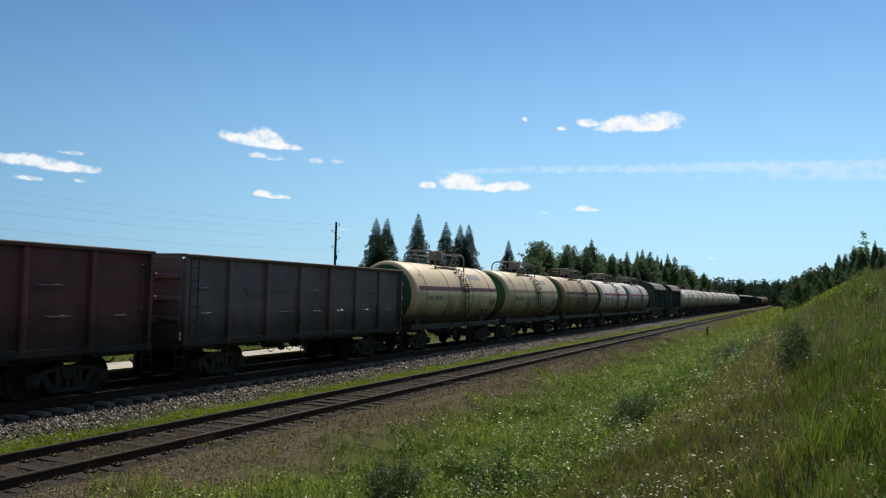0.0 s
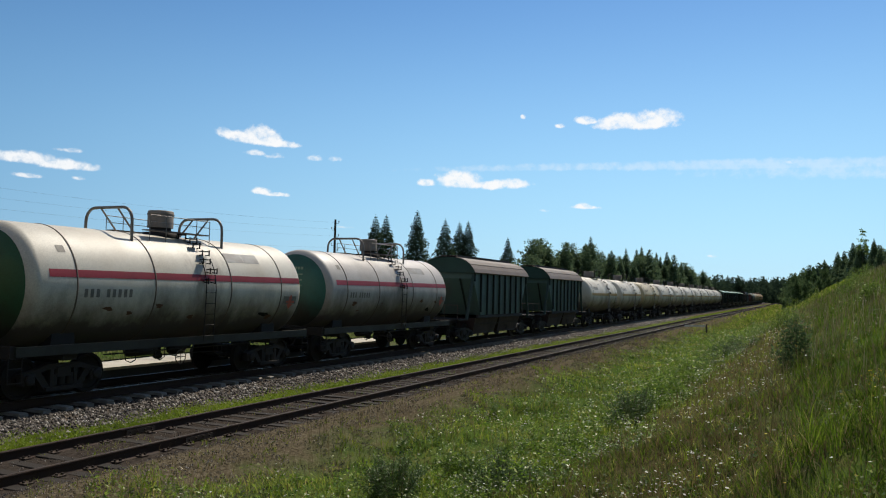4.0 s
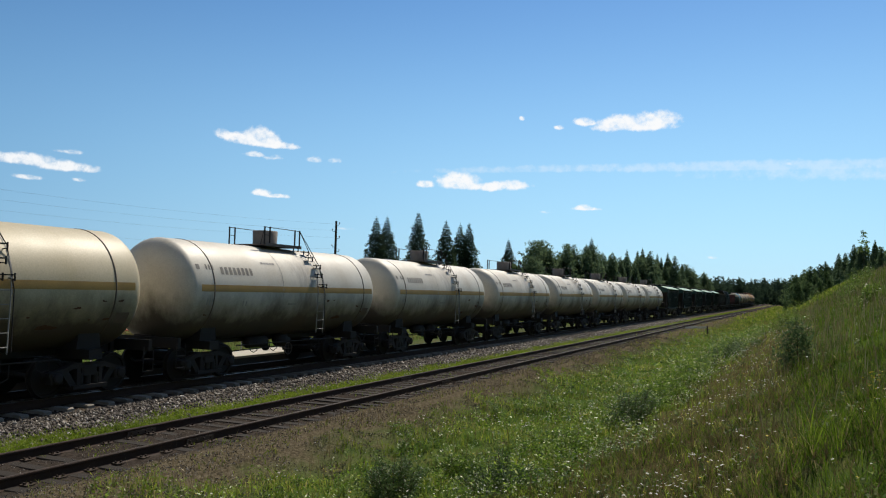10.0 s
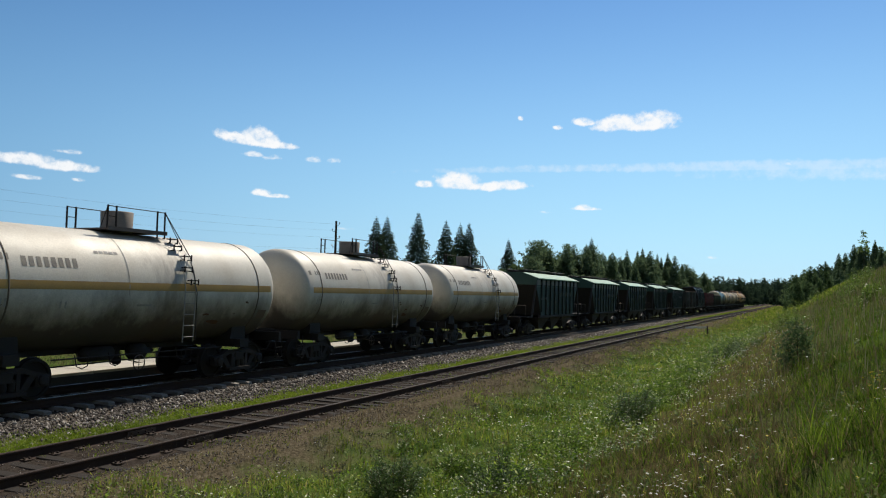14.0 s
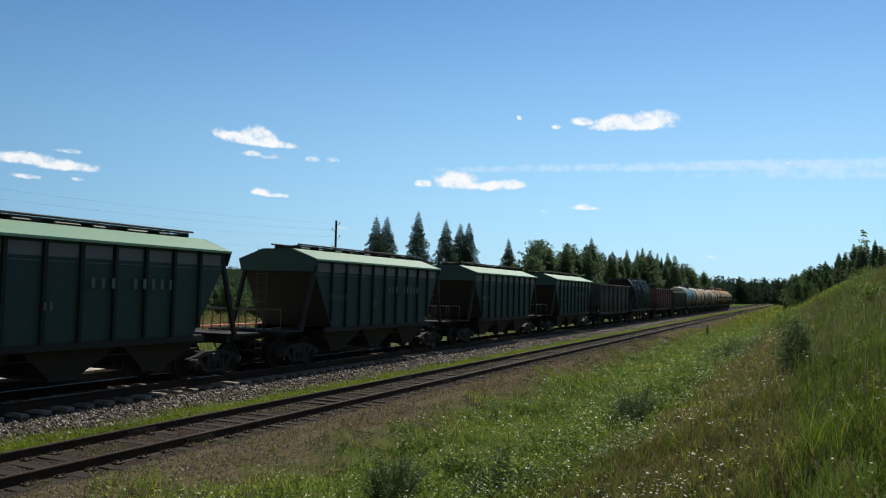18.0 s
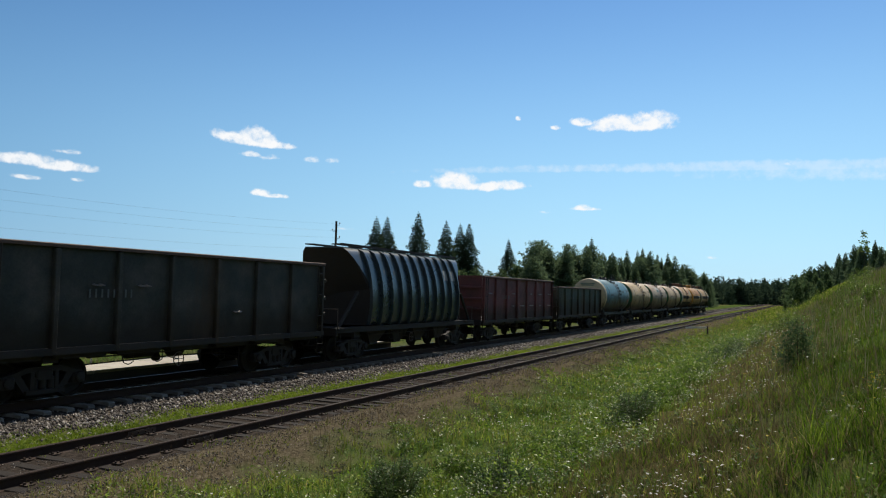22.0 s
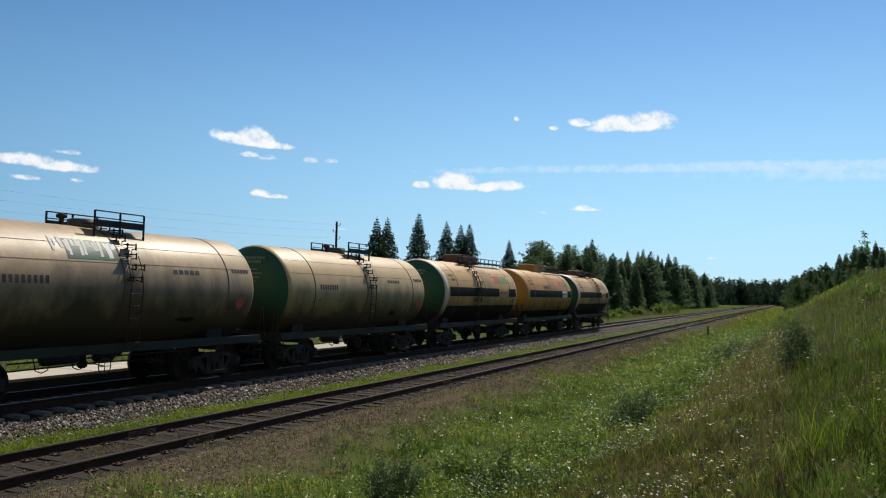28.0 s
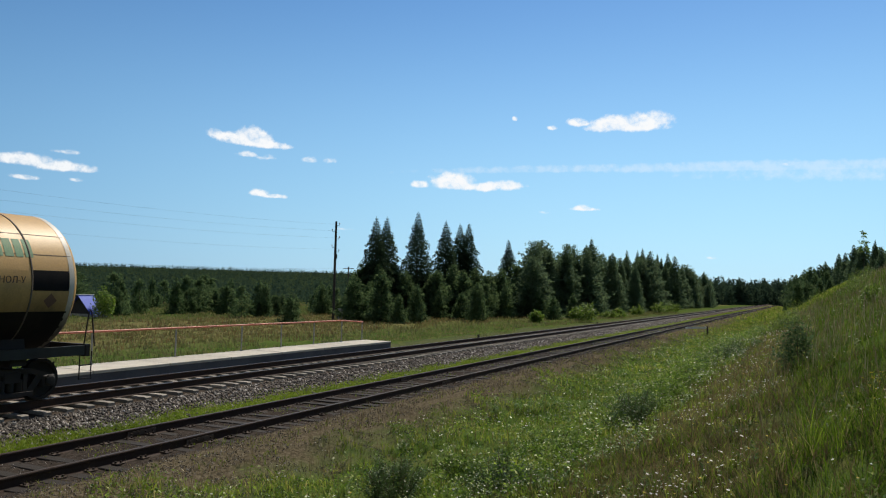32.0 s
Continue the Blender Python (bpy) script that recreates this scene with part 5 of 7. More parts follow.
def brown_hopper(label, half=6.69):
    w = thing("hopper_wagon", label, "hopper wagon", "brown-roofed hopper wagons")
    top = half - 2.42
    running_gear(w, half, half - 2.2, False)
    hopper_sides(w, top, top - 1.1, 1.48, 1.42, 3.3, 3.62, M_HOP_DARK, 10, M_FRAME, M_RIB)
    chutes(w, 2, top - 0.6, M_SKIRT, 1.25, 0.42, 1.35, 0.86)
    part("centre_sill", Geo().box(-half + 0.5, half - 0.5, -0.3, 0.3, 0.95, 1.25), M_FRAME, w)
    x1 = top + 0.12
    bow = [(1.63, 3.62), (1.52, 3.82), (1.34, 4.04), (1.1, 4.23), (0.8, 4.35), (0.42, 4.41), (0.0, 4.43)]
    arc = bow + [(-y, z) for y, z in reversed(bow[:-1])]
    n = len(arc) - 1
    g = Geo().loft([[(x, y, z) for y, z in arc] + [(x, -1.6, 3.58), (x, 1.6, 3.58)] for x in (-x1, -x1 * 0.5, 0, x1 * 0.5, x1)], False, False)
    part("roof", g, M_ROOF_BROWN, w, "dusty brown curved sheet roof")
    for s in (-1, 1):
        e = Geo().add([(s * (x1 - 0.06), y * 0.985, z - 0.02) for y, z in arc] + [(s * (x1 - 0.06), 0, 3.6)], [(k, k + 1, n + 1) for k in range(n)])
        part("gable", e, M_GABLE, w)
    for k in ((-1.34, 4.04),):
        part("roof_seam", Geo().box(-x1 + 0.02, x1 - 0.02, k[0] - 0.02, k[0] + 0.02, k[1] - 0.02, k[1] + 0.012), M_ROOF_BROWN, w)
    deck = Geo().box(-x1 + 0.3, x1 - 0.3, -0.42, 0.42, 4.47, 4.51).box(-x1 + 0.3, x1 - 0.3, -0.45, -0.42, 4.41, 4.53)
    part("roof_walkway", deck, M_FRAME, w)
    for x in np.linspace(-x1 + 0.9, x1 - 0.9, 4):
        part("loading_hatch", Geo().lathe([(4.4, 0.3), (4.51, 0.3), (4.53, 0.25), (4.54, 0.05)], "z", (float(x), 0, 0), 16), M_FRAME, w)
    hopper_ends(w, half, top - 0.05, 3.5, M_HOP_GREEN, 1.46, 1.75, 0.085)
    for y in (-0.35, 0.3):
        part("roof_grab_iron", Geo().tube([(-x1 + 0.1, y - 0.22, 4.38), (-x1 + 0.1, y - 0.2, 4.49), (-x1 + 0.1, y + 0.2, 4.49), (-x1 + 0.1, y + 0.22, 4.38)], 0.014, 6), M_STEEL, w)
    for s in (-1, 1):
        for y in (-0.75, 0.75):
            part("end_stiffener", Geo().tube([(s * (top + 0.02), y, 3.3), (s * (top - 1.05), y, 1.5)], 0.06, 4, False), M_RIB, w)
    return w


def green_hopper(label, name_marks):
    half, top = 7.36, 5.03
    w = thing("hopper_wagon", label, "hopper wagon", "green grain hopper wagons")
    running_gear(w, half, 5.25, False)
    hopper_sides(w, top, top - 1.2, 1.5, 1.3, 3.3, 3.66, M_HOP_GREEN, 11, M_FRAME, M_RIB, False)
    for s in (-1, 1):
        # black plates paint in the shade under the roof and between wagons
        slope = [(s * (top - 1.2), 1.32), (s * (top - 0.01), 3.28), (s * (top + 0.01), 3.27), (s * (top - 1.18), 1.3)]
        part("end_slope", Geo().prism(slope if s > 0 else slope[::-1], -1.47, 1.47), M_FRAME, w, "sloping end sheet blackened to stand for shade")
    chutes(w, 3, top - 0.8, M_FRAME, 1.14, 0.4)
    part("centre_sill", Geo().box(-half + 0.5, half - 0.5, -0.3, 0.3, 0.95, 1.2), M_FRAME, w)
    x1 = top + 0.08
    sect = [(-1.66, 3.62), (-1.66, 3.68), (-0.62, 4.04), (0.62, 4.04), (1.66, 3.68), (1.66, 3.62)]
    g = Geo().loft([[(s * x1 if abs(y) > 1 else s * (x1 - 0.06), y, z) for y, z in sect] for s in (-1, 1)])
    part("roof", g, M_ROOF_GREEN, w, "pale green sloping steel roof")
    for s in (-1, 1):
        pts = [(s * (x1 + 0.04), -1.655, 3.67), (s * (x1 + 0.04), -0.62, 4.035), (s * (x1 + 0.04), 0.62, 4.035), (s * (x1 + 0.04), 1.655, 3.67), (s * (x1 + 0.04), 1.52, 3.25), (s * (x1 + 0.04), -1.52, 3.25)]
        q = [(x - s * 0.03, y, z) for x, y, z in pts]
        part("gable", Geo().loft([q, pts]), M_GABLE, w)
    part("roof_walkway", Geo().box(-x1 + 0.5, x1 - 0.5, -0.5, -0.22, 4.15, 4.18).box(-x1 + 0.5, x1 - 0.5, 0.22, 0.5, 4.15, 4.18), M_FRAME, w)
    part("hatch_bar", Geo().tube([(-x1 + 0.4, -0.56, 4.21), (x1 - 0.4, -0.56, 4.21)], 0.03, 6).tube([(-x1 + 0.4, 0.56, 4.21), (x1 - 0.4, 0.56, 4.21)], 0.03, 6), M_FRAME, w)
    for x in np.linspace(-x1 + 0.6, x1 - 0.6, 9):
        part("walkway_bracket", Geo().box(float(x) - 0.03, float(x) + 0.03, -0.56, 0.56, 4.02, 4.15), M_FRAME, w)
    for x in (-3.3, -1.1, 1.1, 3.3):
        part("loading_hatch", Geo().box(x - 0.8, x + 0.8, -0.2, 0.2, 4.042, 4.15, None, 0.03), M_HOP_GREEN, w)
    for i in range(10):
        x = -top + 0.12 + (i + 0.5) * (2 * top - 0.24) / 10
        part("upper_panel", Geo().box(x - 0.42, x + 0.42, -1.512, -1.5, 3.25, 3.55), M_UPPER, w)
        # pale colour stands for light caught along the fold
        part("fold_line", Geo().box(x - 0.42, x + 0.42, -1.516, -1.5, 3.14, 3.16), M_FAINT, w)
    hopper_ends(w, half, top - 0.1, 3.45, M_FRAME, 1.48, 1.7, 0.08)
    if name_marks:
        box_bars(w, "owner_name", M_FAINT, 0.25, 2.55, [0.1, 0.1, 0.1, -0.2, 0.1, 0.1, 0.1, 0.1, 0.1], 0.26, -1.595, 0.2)
    box_bars(w, "small_print", M_FAINT, -1.0, 2.05, [0.06, 0.06], 0.18, -1.595, 0.1)
    box_bars(w, "running_number", M_FAINT, -4.2, 2.3, [0.04] * 8, 0.16, -1.595, 0.12)
    return w


def ribbed_hopper(label, half=7.07):
    w = thing("hopper_wagon", label, "hopper wagon", "hopper wagons")
    running_gear(w, half, half - 2.2)
    top, low = 5.35, 4.3
    n = 11
    side = [(0.86, 4.26), (1.0, 4.14), (1.1, 3.98), (1.2, 3.78), (1.29, 3.55), (1.37, 3.28), (1.43, 3.0), (1.475, 2.7), (1.5, 2.4), (1.5, 2.0), (1.46, 1.6), (1.38, 1.3)]
    sect = [(y, z) for y, z in side] + [(-y, z) for y, z in reversed(side)]

    def length(z):
        return float(np.interp(z, (1.3, 2.95, 4.26), (low - 0.05, low, top)))

    part("body", Geo().loft([[(s * length(z), y, z) for y, z in sect] for s in (-1, -0.5, 0, 0.5, 1)], False, True), M_CORR, w)
    for s in (-1, 1):
        part("end_slope", Geo().loft([[(s * length(z) + e, y * 0.995, z) for y, z in sect] for e in (-0.02, 0.0)]), M_FRAME, w)
    for sgn in (-1, 1):
        for i in range(n):
            x = -low + 0.04 + i * (2 * low - 0.08) / (n - 1)
            pts = [(y, z) for y, z in side if abs(x) <= length(z) + 0.02]
            rings = []
            for k, (y, z) in enumerate(pts):
                d = 0.03 if k == 0 else 0.13
                rings.append([(x - 0.03, sgn * (y - 0.02), z), (x + 0.03, sgn * (y - 0.02), z), (x + 0.03, sgn * (y + d), z + 0.02), (x - 0.03, sgn * (y + d), z + 0.02)])
            part("rib", Geo().loft(rings), M_CORR, w)
    part("roof", Geo().box(-top, top, -0.85, 0.85, 4.24, 4.30), M_CORR, w)
    part("roof_walkway", Geo().box(-top - 0.1, top + 0.1, -0.8, -0.4, 4.38, 4.42).box(-top - 0.1, top + 0.1, 0.4, 0.8, 4.38, 4.42).box(-top - 0.1, top + 0.1, -0.84, -0.8, 4.34, 4.44), M_FRAME, w)
    for x in (-3, -1, 1, 3):
        part("loading_hatch", Geo().lathe([(4.28, 0.3), (4.5, 0.3), (4.53, 0.05)], "z", (x, 0, 0), 14), M_FRAME, w)
    part("side_sill", Geo().box(-half + 0.55, half - 0.55, -1.45, -1.3, 1.08, 1.28).box(-half + 0.55, half - 0.55, 1.3, 1.45, 1.08, 1.28), M_FRAME, w)
    chutes(w, 4, low - 0.2, M_FRAME, 1.2, 0.5, 1.2)
    hopper_ends(w, half, top - 0.35, 2.6, M_FRAME, 1.35)
    zs, ys = [z for y, z in reversed(side)], [y for y, z in reversed(side)]

    def patch(g, x0, x1, z0, z1):
        rows = [(float(np.interp(z, zs, ys)) + 0.006, z) for z in np.linspace(z0, z1, 5)]
        verts = [(x, -y, z) for y, z in rows for x in (x0, x1)]
        return g.add(verts, [(2 * i, 2 * i + 1, 2 * i + 3, 2 * i + 2) for i in range(4)], True)

    g = Geo()
    for k in range(8):
        x = -2.95 + k * 0.18 + (0.12 if k > 3 else 0)
        patch(g, x, x + 0.08, 3.3, 3.5)
    for k in range(9):
        patch(g, -0.3 + k * 0.17, -0.24 + k * 0.17, 3.4, 3.46)
    for x in (2.95, 3.78):
        part("repaint_patch", patch(Geo(), x, x + 0.4, 3.2, 3.66), M_PATCH, w, "pale repainted patch")
    part("running_number", g, M_FAINT, w)
    return w


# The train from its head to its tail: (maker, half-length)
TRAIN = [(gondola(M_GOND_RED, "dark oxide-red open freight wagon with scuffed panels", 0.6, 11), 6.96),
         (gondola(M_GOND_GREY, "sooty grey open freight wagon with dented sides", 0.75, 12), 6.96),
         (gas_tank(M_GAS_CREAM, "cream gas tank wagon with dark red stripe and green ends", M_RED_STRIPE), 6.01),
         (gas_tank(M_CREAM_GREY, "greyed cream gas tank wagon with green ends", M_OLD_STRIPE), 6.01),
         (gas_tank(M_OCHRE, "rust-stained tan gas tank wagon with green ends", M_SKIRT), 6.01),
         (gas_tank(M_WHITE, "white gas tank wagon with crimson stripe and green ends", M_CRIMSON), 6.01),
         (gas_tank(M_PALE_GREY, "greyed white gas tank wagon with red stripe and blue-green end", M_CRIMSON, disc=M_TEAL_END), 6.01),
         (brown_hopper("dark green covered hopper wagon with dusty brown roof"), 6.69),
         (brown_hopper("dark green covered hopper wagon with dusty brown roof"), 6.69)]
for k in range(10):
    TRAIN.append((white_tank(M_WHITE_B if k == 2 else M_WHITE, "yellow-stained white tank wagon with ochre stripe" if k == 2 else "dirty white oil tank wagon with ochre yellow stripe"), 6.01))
for k in range(5):
    TRAIN.append((green_hopper("dark green grain hopper wagon with pale green roof", k in (0, 1, 2, 4)), 7.36))
TRAIN += [(gondola(M_GOND_DARK, "blackened dark green open freight wagon", 0.25, 13), 6.96),
          (ribbed_hopper("blue-black hopper wagon with round ribbed sides"), 7.07),
          (gondola(M_GOND_RED, "oxide-red open freight wagon with dented panels", 0.8, 15), 6.96),
          (gondola(M_GOND_GREEN, "mossy dark green open freight wagon", 0.0, 16, 3.14), 6.96),
          (oil_tank(M_BLUE, "faded blue oil tank wagon with cream end", M_CREAM_GREY, ring=M_CREAM_GREY), 6.01),
          (oil_tank(M_CREAM, "stained cream oil tank wagon with green end"), 6.01),
          (oil_tank(M_SOOT_CREAM, "soot-darkened cream oil tank wagon with white scrawl", scrawl=True), 6.01),
          (oil_tank(M_CREAM, "cream oil tank wagon with green end"), 6.01),
          (oil_tank(M_PEACH, "pale orange methanol tank wagon with black bands", band=True, railing="long", logo=True, half_len=6.11, ring=M_WHITE, gap=(2.1, 3.62), lad=-0.95), 6.11),
          (oil_tank(M_ORANGE, "orange methanol tank wagon with black bands", None, True, railing="end", logo=True, half_len=6.11, lad=None), 6.11),
          (oil_tank(M_PEACH, "pale orange methanol tank wagon at the train's tail", band=True, railing="long", logo=True, half_len=6.11, ring=M_WHITE, gap=(2.38, 3.9), lad=1.2, deck=(-3.4, 2.4)), 6.11)]

# Where each wagon's middle stands along the track at the start, and how far the train has run
STARTS = [9.06, 22.98] + [35.95 + 12.02 * k for k in range(5)] + [96.73, 110.12] + [122.82 + 12.02 * k for k in range(10)]
STARTS += [244.37 + 14.72 * k for k in range(5)] + [317.55, 331.62, 345.66, 359.75] + [373.3 + 12.02 * k for k in range(4)] + [421.69 + 12.18 * k for k in range(3)]
RUN = [(0, 0.0), (2, 27.45), (4, 54.85), (6, 82.2), (8, 109.51), (10, 136.79), (12, 164.06), (14, 191.32), (16, 218.59), (18, 245.86), (20, 273.17),
       (22, 300.5), (24, 327.88), (26, 355.31), (28, 382.81), (30, 410.38), (32, 438.04)]


def run_at(t):
    return float(np.interp(t, [a for a, b in RUN], [b for a, b in RUN]))


def motions():
    start = {}
    for (wagon, half), x in zip(TRAIN, STARTS):
        start[wagon.name] = x
        walk(wagon, [(t, pose(x - s, MAIN_Y, 0)) for t, s in RUN])
    # the wheels turn while their wagon goes by
    for wagon, w in SPINNERS:
        dx = w.location.x
        near = [i / FPS for i in range(0, 961) if 3 < start[wagon.name] - run_at(i / FPS) < 48]
        rows = [(t, pose(dx, 0, 0.475, 0, -math.degrees(run_at(t) / 0.475) % 360, 0)) for t in near]
        if rows and near[0] > 0.01:
            rows.insert(0, (0, rows[0][1]))
        if rows and near[-1] < 31.99:
            rows.append((32, rows[-1][1]))
        if len(rows) > 2:
            walk(w, rows)
    drift()

# ---- trees ----
def tufts(points, size, rng, flat=0.75):
    """Loose needle tufts: one small triangle, turned at random, round each point."""
    n = len(points)
    d = rng.normal(0, 1, (n, 3, 3)) * np.array([1, 1, flat])
    d /= np.linalg.norm(d, axis=2)[:, :, None] + 1e-6
    return (points[:, None, :] + d * (size * rng.uniform(0.6, 1.35, n))[:, None, None]).reshape(-1, 3)


def spruce_mesh(seed, h, spread, droop, mat, ragged, shape=0.85, step=0.021, boughs=9, leaf=0.2, per=4.2, base=0.05):
    """A conifer crown: whorls of boughs, each bushed with many small needle tufts."""
    rng = np.random.default_rng(seed)
    pts = []
    z = h * base
    while z < h * 0.985:
        k = 1 - z / h
        rad = spread * (k ** shape) * rng.uniform(1 - ragged * 0.6, 1 + ragged * 0.6) + 0.06
        count = int(boughs + 7 * k)
        turn = rng.uniform(0, 6.28)
        for b in range(count):
            a = turn + 2 * math.pi * (b + rng.uniform(-0.3, 0.3)) / count
            ln = rad * rng.uniform(1 - ragged, 1.12)
            n = max(5, int(per * ln / leaf))
            q = rng.uniform(0.12, 1, n) ** 0.75
            d = ln * q
            wid = rng.normal(0, 1, n) * (0.10 + 0.17 * ln * (1.1 - q) * 0.6)
            zz = z - droop * d * q + 0.12 * d - np.abs(rng.normal(0, 0.16, n)) * min(1.0, 0.3 + ln * 0.4) + 0.06 * rng.normal(0, 1, n)
            pts.append(np.stack([math.cos(a) * d - math.sin(a) * wid, math.sin(a) * d + math.cos(a) * wid, zz], -1))
        z += h * step * (0.75 + 0.6 * k)
    top = h * rng.uniform(0.94, 1.0, 30)
    pts.append(np.stack([rng.normal(0, 0.03, 30), rng.normal(0, 0.03, 30), top], -1))
    p = np.concatenate(pts)
    keep = p[:, 2] > 0.05
    p = p[keep]
    thin = leaf * (0.5 + 0.5 * np.clip((1 - p[:, 2] / h) * 5, 0.05, 1))
    return soup("crown", tufts(p, thin, rng, 0.6), 3, mat)


def pine_mesh(seed, h, spread, mat, base=0.1, leaf=0.28, clumps=90, per=26):
    """A rounder crown of needle or leaf tufts on spreading limbs, with gaps."""
    rng = np.random.default_rng(seed)
    pts = []
    for _ in range(clumps):
        q = rng.uniform(base, 1.0) ** 0.9
        rad = spread * math.sin(math.pi * min(1, (1 - q) * 0.62 + 0.06)) * rng.uniform(0.2, 1.05)
        a = rng.uniform(0, 6.283)
        size = spread * 0.22 * rng.uniform(0.6, 1.3)
        pts.append(rng.normal(0, 0.5, (per, 3)) * size * np.array([1, 1, 0.7]) + np.array([rad * math.cos(a), rad * math.sin(a), h * q]))
    p = np.concatenate(pts)
    return soup("crown", tufts(p, np.full(len(p), leaf), rng, 0.8), 3, mat)


def trunk_geo(h, r):
    g = Geo().loft([[(r * k * math.cos(a), r * k * math.sin(a), z * h - (0.3 if z == 0 else 0)) for a in (2 * math.pi * i / 8 for i in range(8))] for z, k in ((0, 1.25), (0.05, 1.0), (0.5, 0.55), (0.97, 0.08))], True, True)
    return g


def tree(kind, label, crown, h, r, category="tree", group=""):
    t = thing(kind, label, category, group)
    part("trunk", trunk_geo(h, r), M_BARK, t)
    part("crown", crown, None, t)
    return t


def plant(proto, x, y, s, turn, sink=0.15):
    return copy_thing_scaled(proto, x, y, float(ground_z(x, y)) - sink, s, turn)


def copy_thing_scaled(proto, x, y, z, s, turn):
    c = copy_thing(proto, pose(x, y, z, 0, 0, turn))
    c.scale = (s, s, s)
    return c


def place(ob, x, y, s, turn):
    ob.matrix_basis = pose(x, y, float(ground_z(x, y)) - 0.15, 0, 0, turn)
    ob.scale = (s, s, s)


def bearing(px, dist):
    """A place on the ground at a bearing (in thousandths of the picture's width from its left edge) and a distance."""
    a = 0.42456 - math.atan((px / 1000 - 0.5) * 2 * math.tan(radians(58.55 / 2)))
    return dist * math.cos(a), dist * math.sin(a)


random.seed(4)
SPRUCES = [tree("spruce_tree", "tall dark green spruce with a pointed crown", spruce_mesh(20 + i, 14.0, sp, 0.42, M_SPRUCE, 0.3, shp, 0.03, 9, 0.14, 6.0), 14.0, 0.17, group="tall spruces behind the track")
           for i, (sp, shp) in enumerate(((4.6, 0.92), (5.0, 0.98), (4.1, 0.88), (5.6, 1.0)))]
PINES = [tree("young_pine", "young bushy green pine", crown, 6.0, 0.08, group="young pines by the meadow") for crown in
         (spruce_mesh(32, 6.0, 1.9, -0.2, M_PINE, 0.35, 0.62, 0.04, 5, 0.2, 3.6, 0.02), spruce_mesh(33, 6.0, 1.6, -0.1, M_PINE, 0.3, 0.75, 0.04, 5, 0.19, 3.6, 0.02), spruce_mesh(35, 6.0, 2.2, -0.25, M_PINE, 0.4, 0.55, 0.042, 5, 0.21, 3.6, 0.02),
          pine_mesh(31, 6.0, 2.2, M_PINE, 0.02, 0.2, 110, 26))]
FORESTERS = [tree("forest_conifer", label, crown, 12.0, 0.15, group="conifers of the forest edge") for label, crown in
             (("dark green spruce at the forest's edge", spruce_mesh(40, 12.0, 3.6, 0.34, M_FOREST, 0.3, 0.8, 0.028, 8, 0.16, 5.0)), ("slim dark spruce at the forest's edge", spruce_mesh(41, 12.0, 2.9, 0.25, M_FOREST, 0.3, 0.65, 0.028, 8, 0.16, 5.0)),
              ("ragged green pine at the forest's edge", spruce_mesh(42, 12.0, 3.9, 0.0, M_FOREST, 0.5, 0.72, 0.03, 6, 0.23)), ("broad round-topped pine at the forest's edge", spruce_mesh(43, 12.0, 4.0, -0.05, M_FOREST, 0.4, 0.36, 0.03, 6, 0.24)),
              ("tall pointed spruce at the forest's edge", spruce_mesh(44, 12.0, 3.3, 0.34, M_FOREST, 0.25, 0.95, 0.028, 8, 0.16, 5.0)))]


def stand(protos, rows):
    used = set()
    for i, (px, dist, hgt, k) in enumerate(rows):
        proto = protos[k % len(protos)]
        x, y = bearing(px, dist)
        s, turn = hgt / {"spruce_tree": 14.0, "young_pine": 6.0, "forest_conifer": 12.0}.get(proto.name.split(".")[0], 12.0 if "spruce" not in proto.name else 14.0), (i * 77) % 360
        if proto.name not in used:
            used.add(proto.name)
            place(proto, x, y, s, turn)
        else:
            plant(proto, x, y, s, turn)


# bearing, distance, height, kind
stand(SPRUCES, [(424, 104, 13.4, 0), (436, 106, 13.8, 1), (471, 110, 14.6, 2), (503, 116, 14.2, 0), (519, 120, 14.3, 1), (529, 121, 14.4, 2), (574, 135, 13.0, 3)])
rng = random.Random(9)
pine_rows = []
for i in range(34):
    px, d = rng.uniform(-40, 560), rng.uniform(94, 150)
    for k in range(rng.randrange(2, 8)):
        pine_rows.append((px + rng.gauss(0, 11), d + max(0, px - 380) * 0.06 + rng.uniform(-5, 7), rng.uniform(1.6, 5.0) * (1.0 if px < 390 else 1.25), rng.choice((0, 1, 2, 3, 3))))
for px, d, h in ((119, 90, 2.8), (402, 88, 5.2), (418, 90, 4.6), (432, 86, 6.0), (452, 84, 3.4), (472, 88, 4.4), (540, 96, 4.8), (330, 80, 3.2), (548, 118, 6.5), (556, 124, 7.0), (566, 122, 7.5), (583, 128, 8.0), (592, 126, 7.2), (600, 124, 6.0), (572, 112, 5.0), (610, 116, 4.2), (626, 112, 3.6), (648, 118, 4.0), (408, 104, 7.2), (416, 108, 7.8), (428, 102, 7.0), (446, 108, 7.4), (458, 104, 6.2), (484, 110, 7.0), (494, 106, 6.6), (512, 112, 7.6), (524, 108, 6.8), (538, 114, 7.2), (552, 112, 6.8)):
    pine_rows.append((px, d, h, int(px) % 4))
stand(PINES, pine_rows)
forest_rows = []
for i in range(170):
    u = i / 169
    px = 600 + 205 * u ** 0.8 + rng.uniform(-8, 8)
    d = 118 + 200 * u ** 1.6 + rng.uniform(0, 45)
    forest_rows.append((px, d, float(np.interp(u, (0, 0.2, 0.35, 0.65, 1), (11.6, 12.4, 14.0, 16.4, 13.6))) * rng.choice((0.6, 0.72, 0.8, 0.88, 1.0)) * rng.uniform(0.93, 1.05), rng.choice((0, 1, 2, 2, 4, 4, 3))))
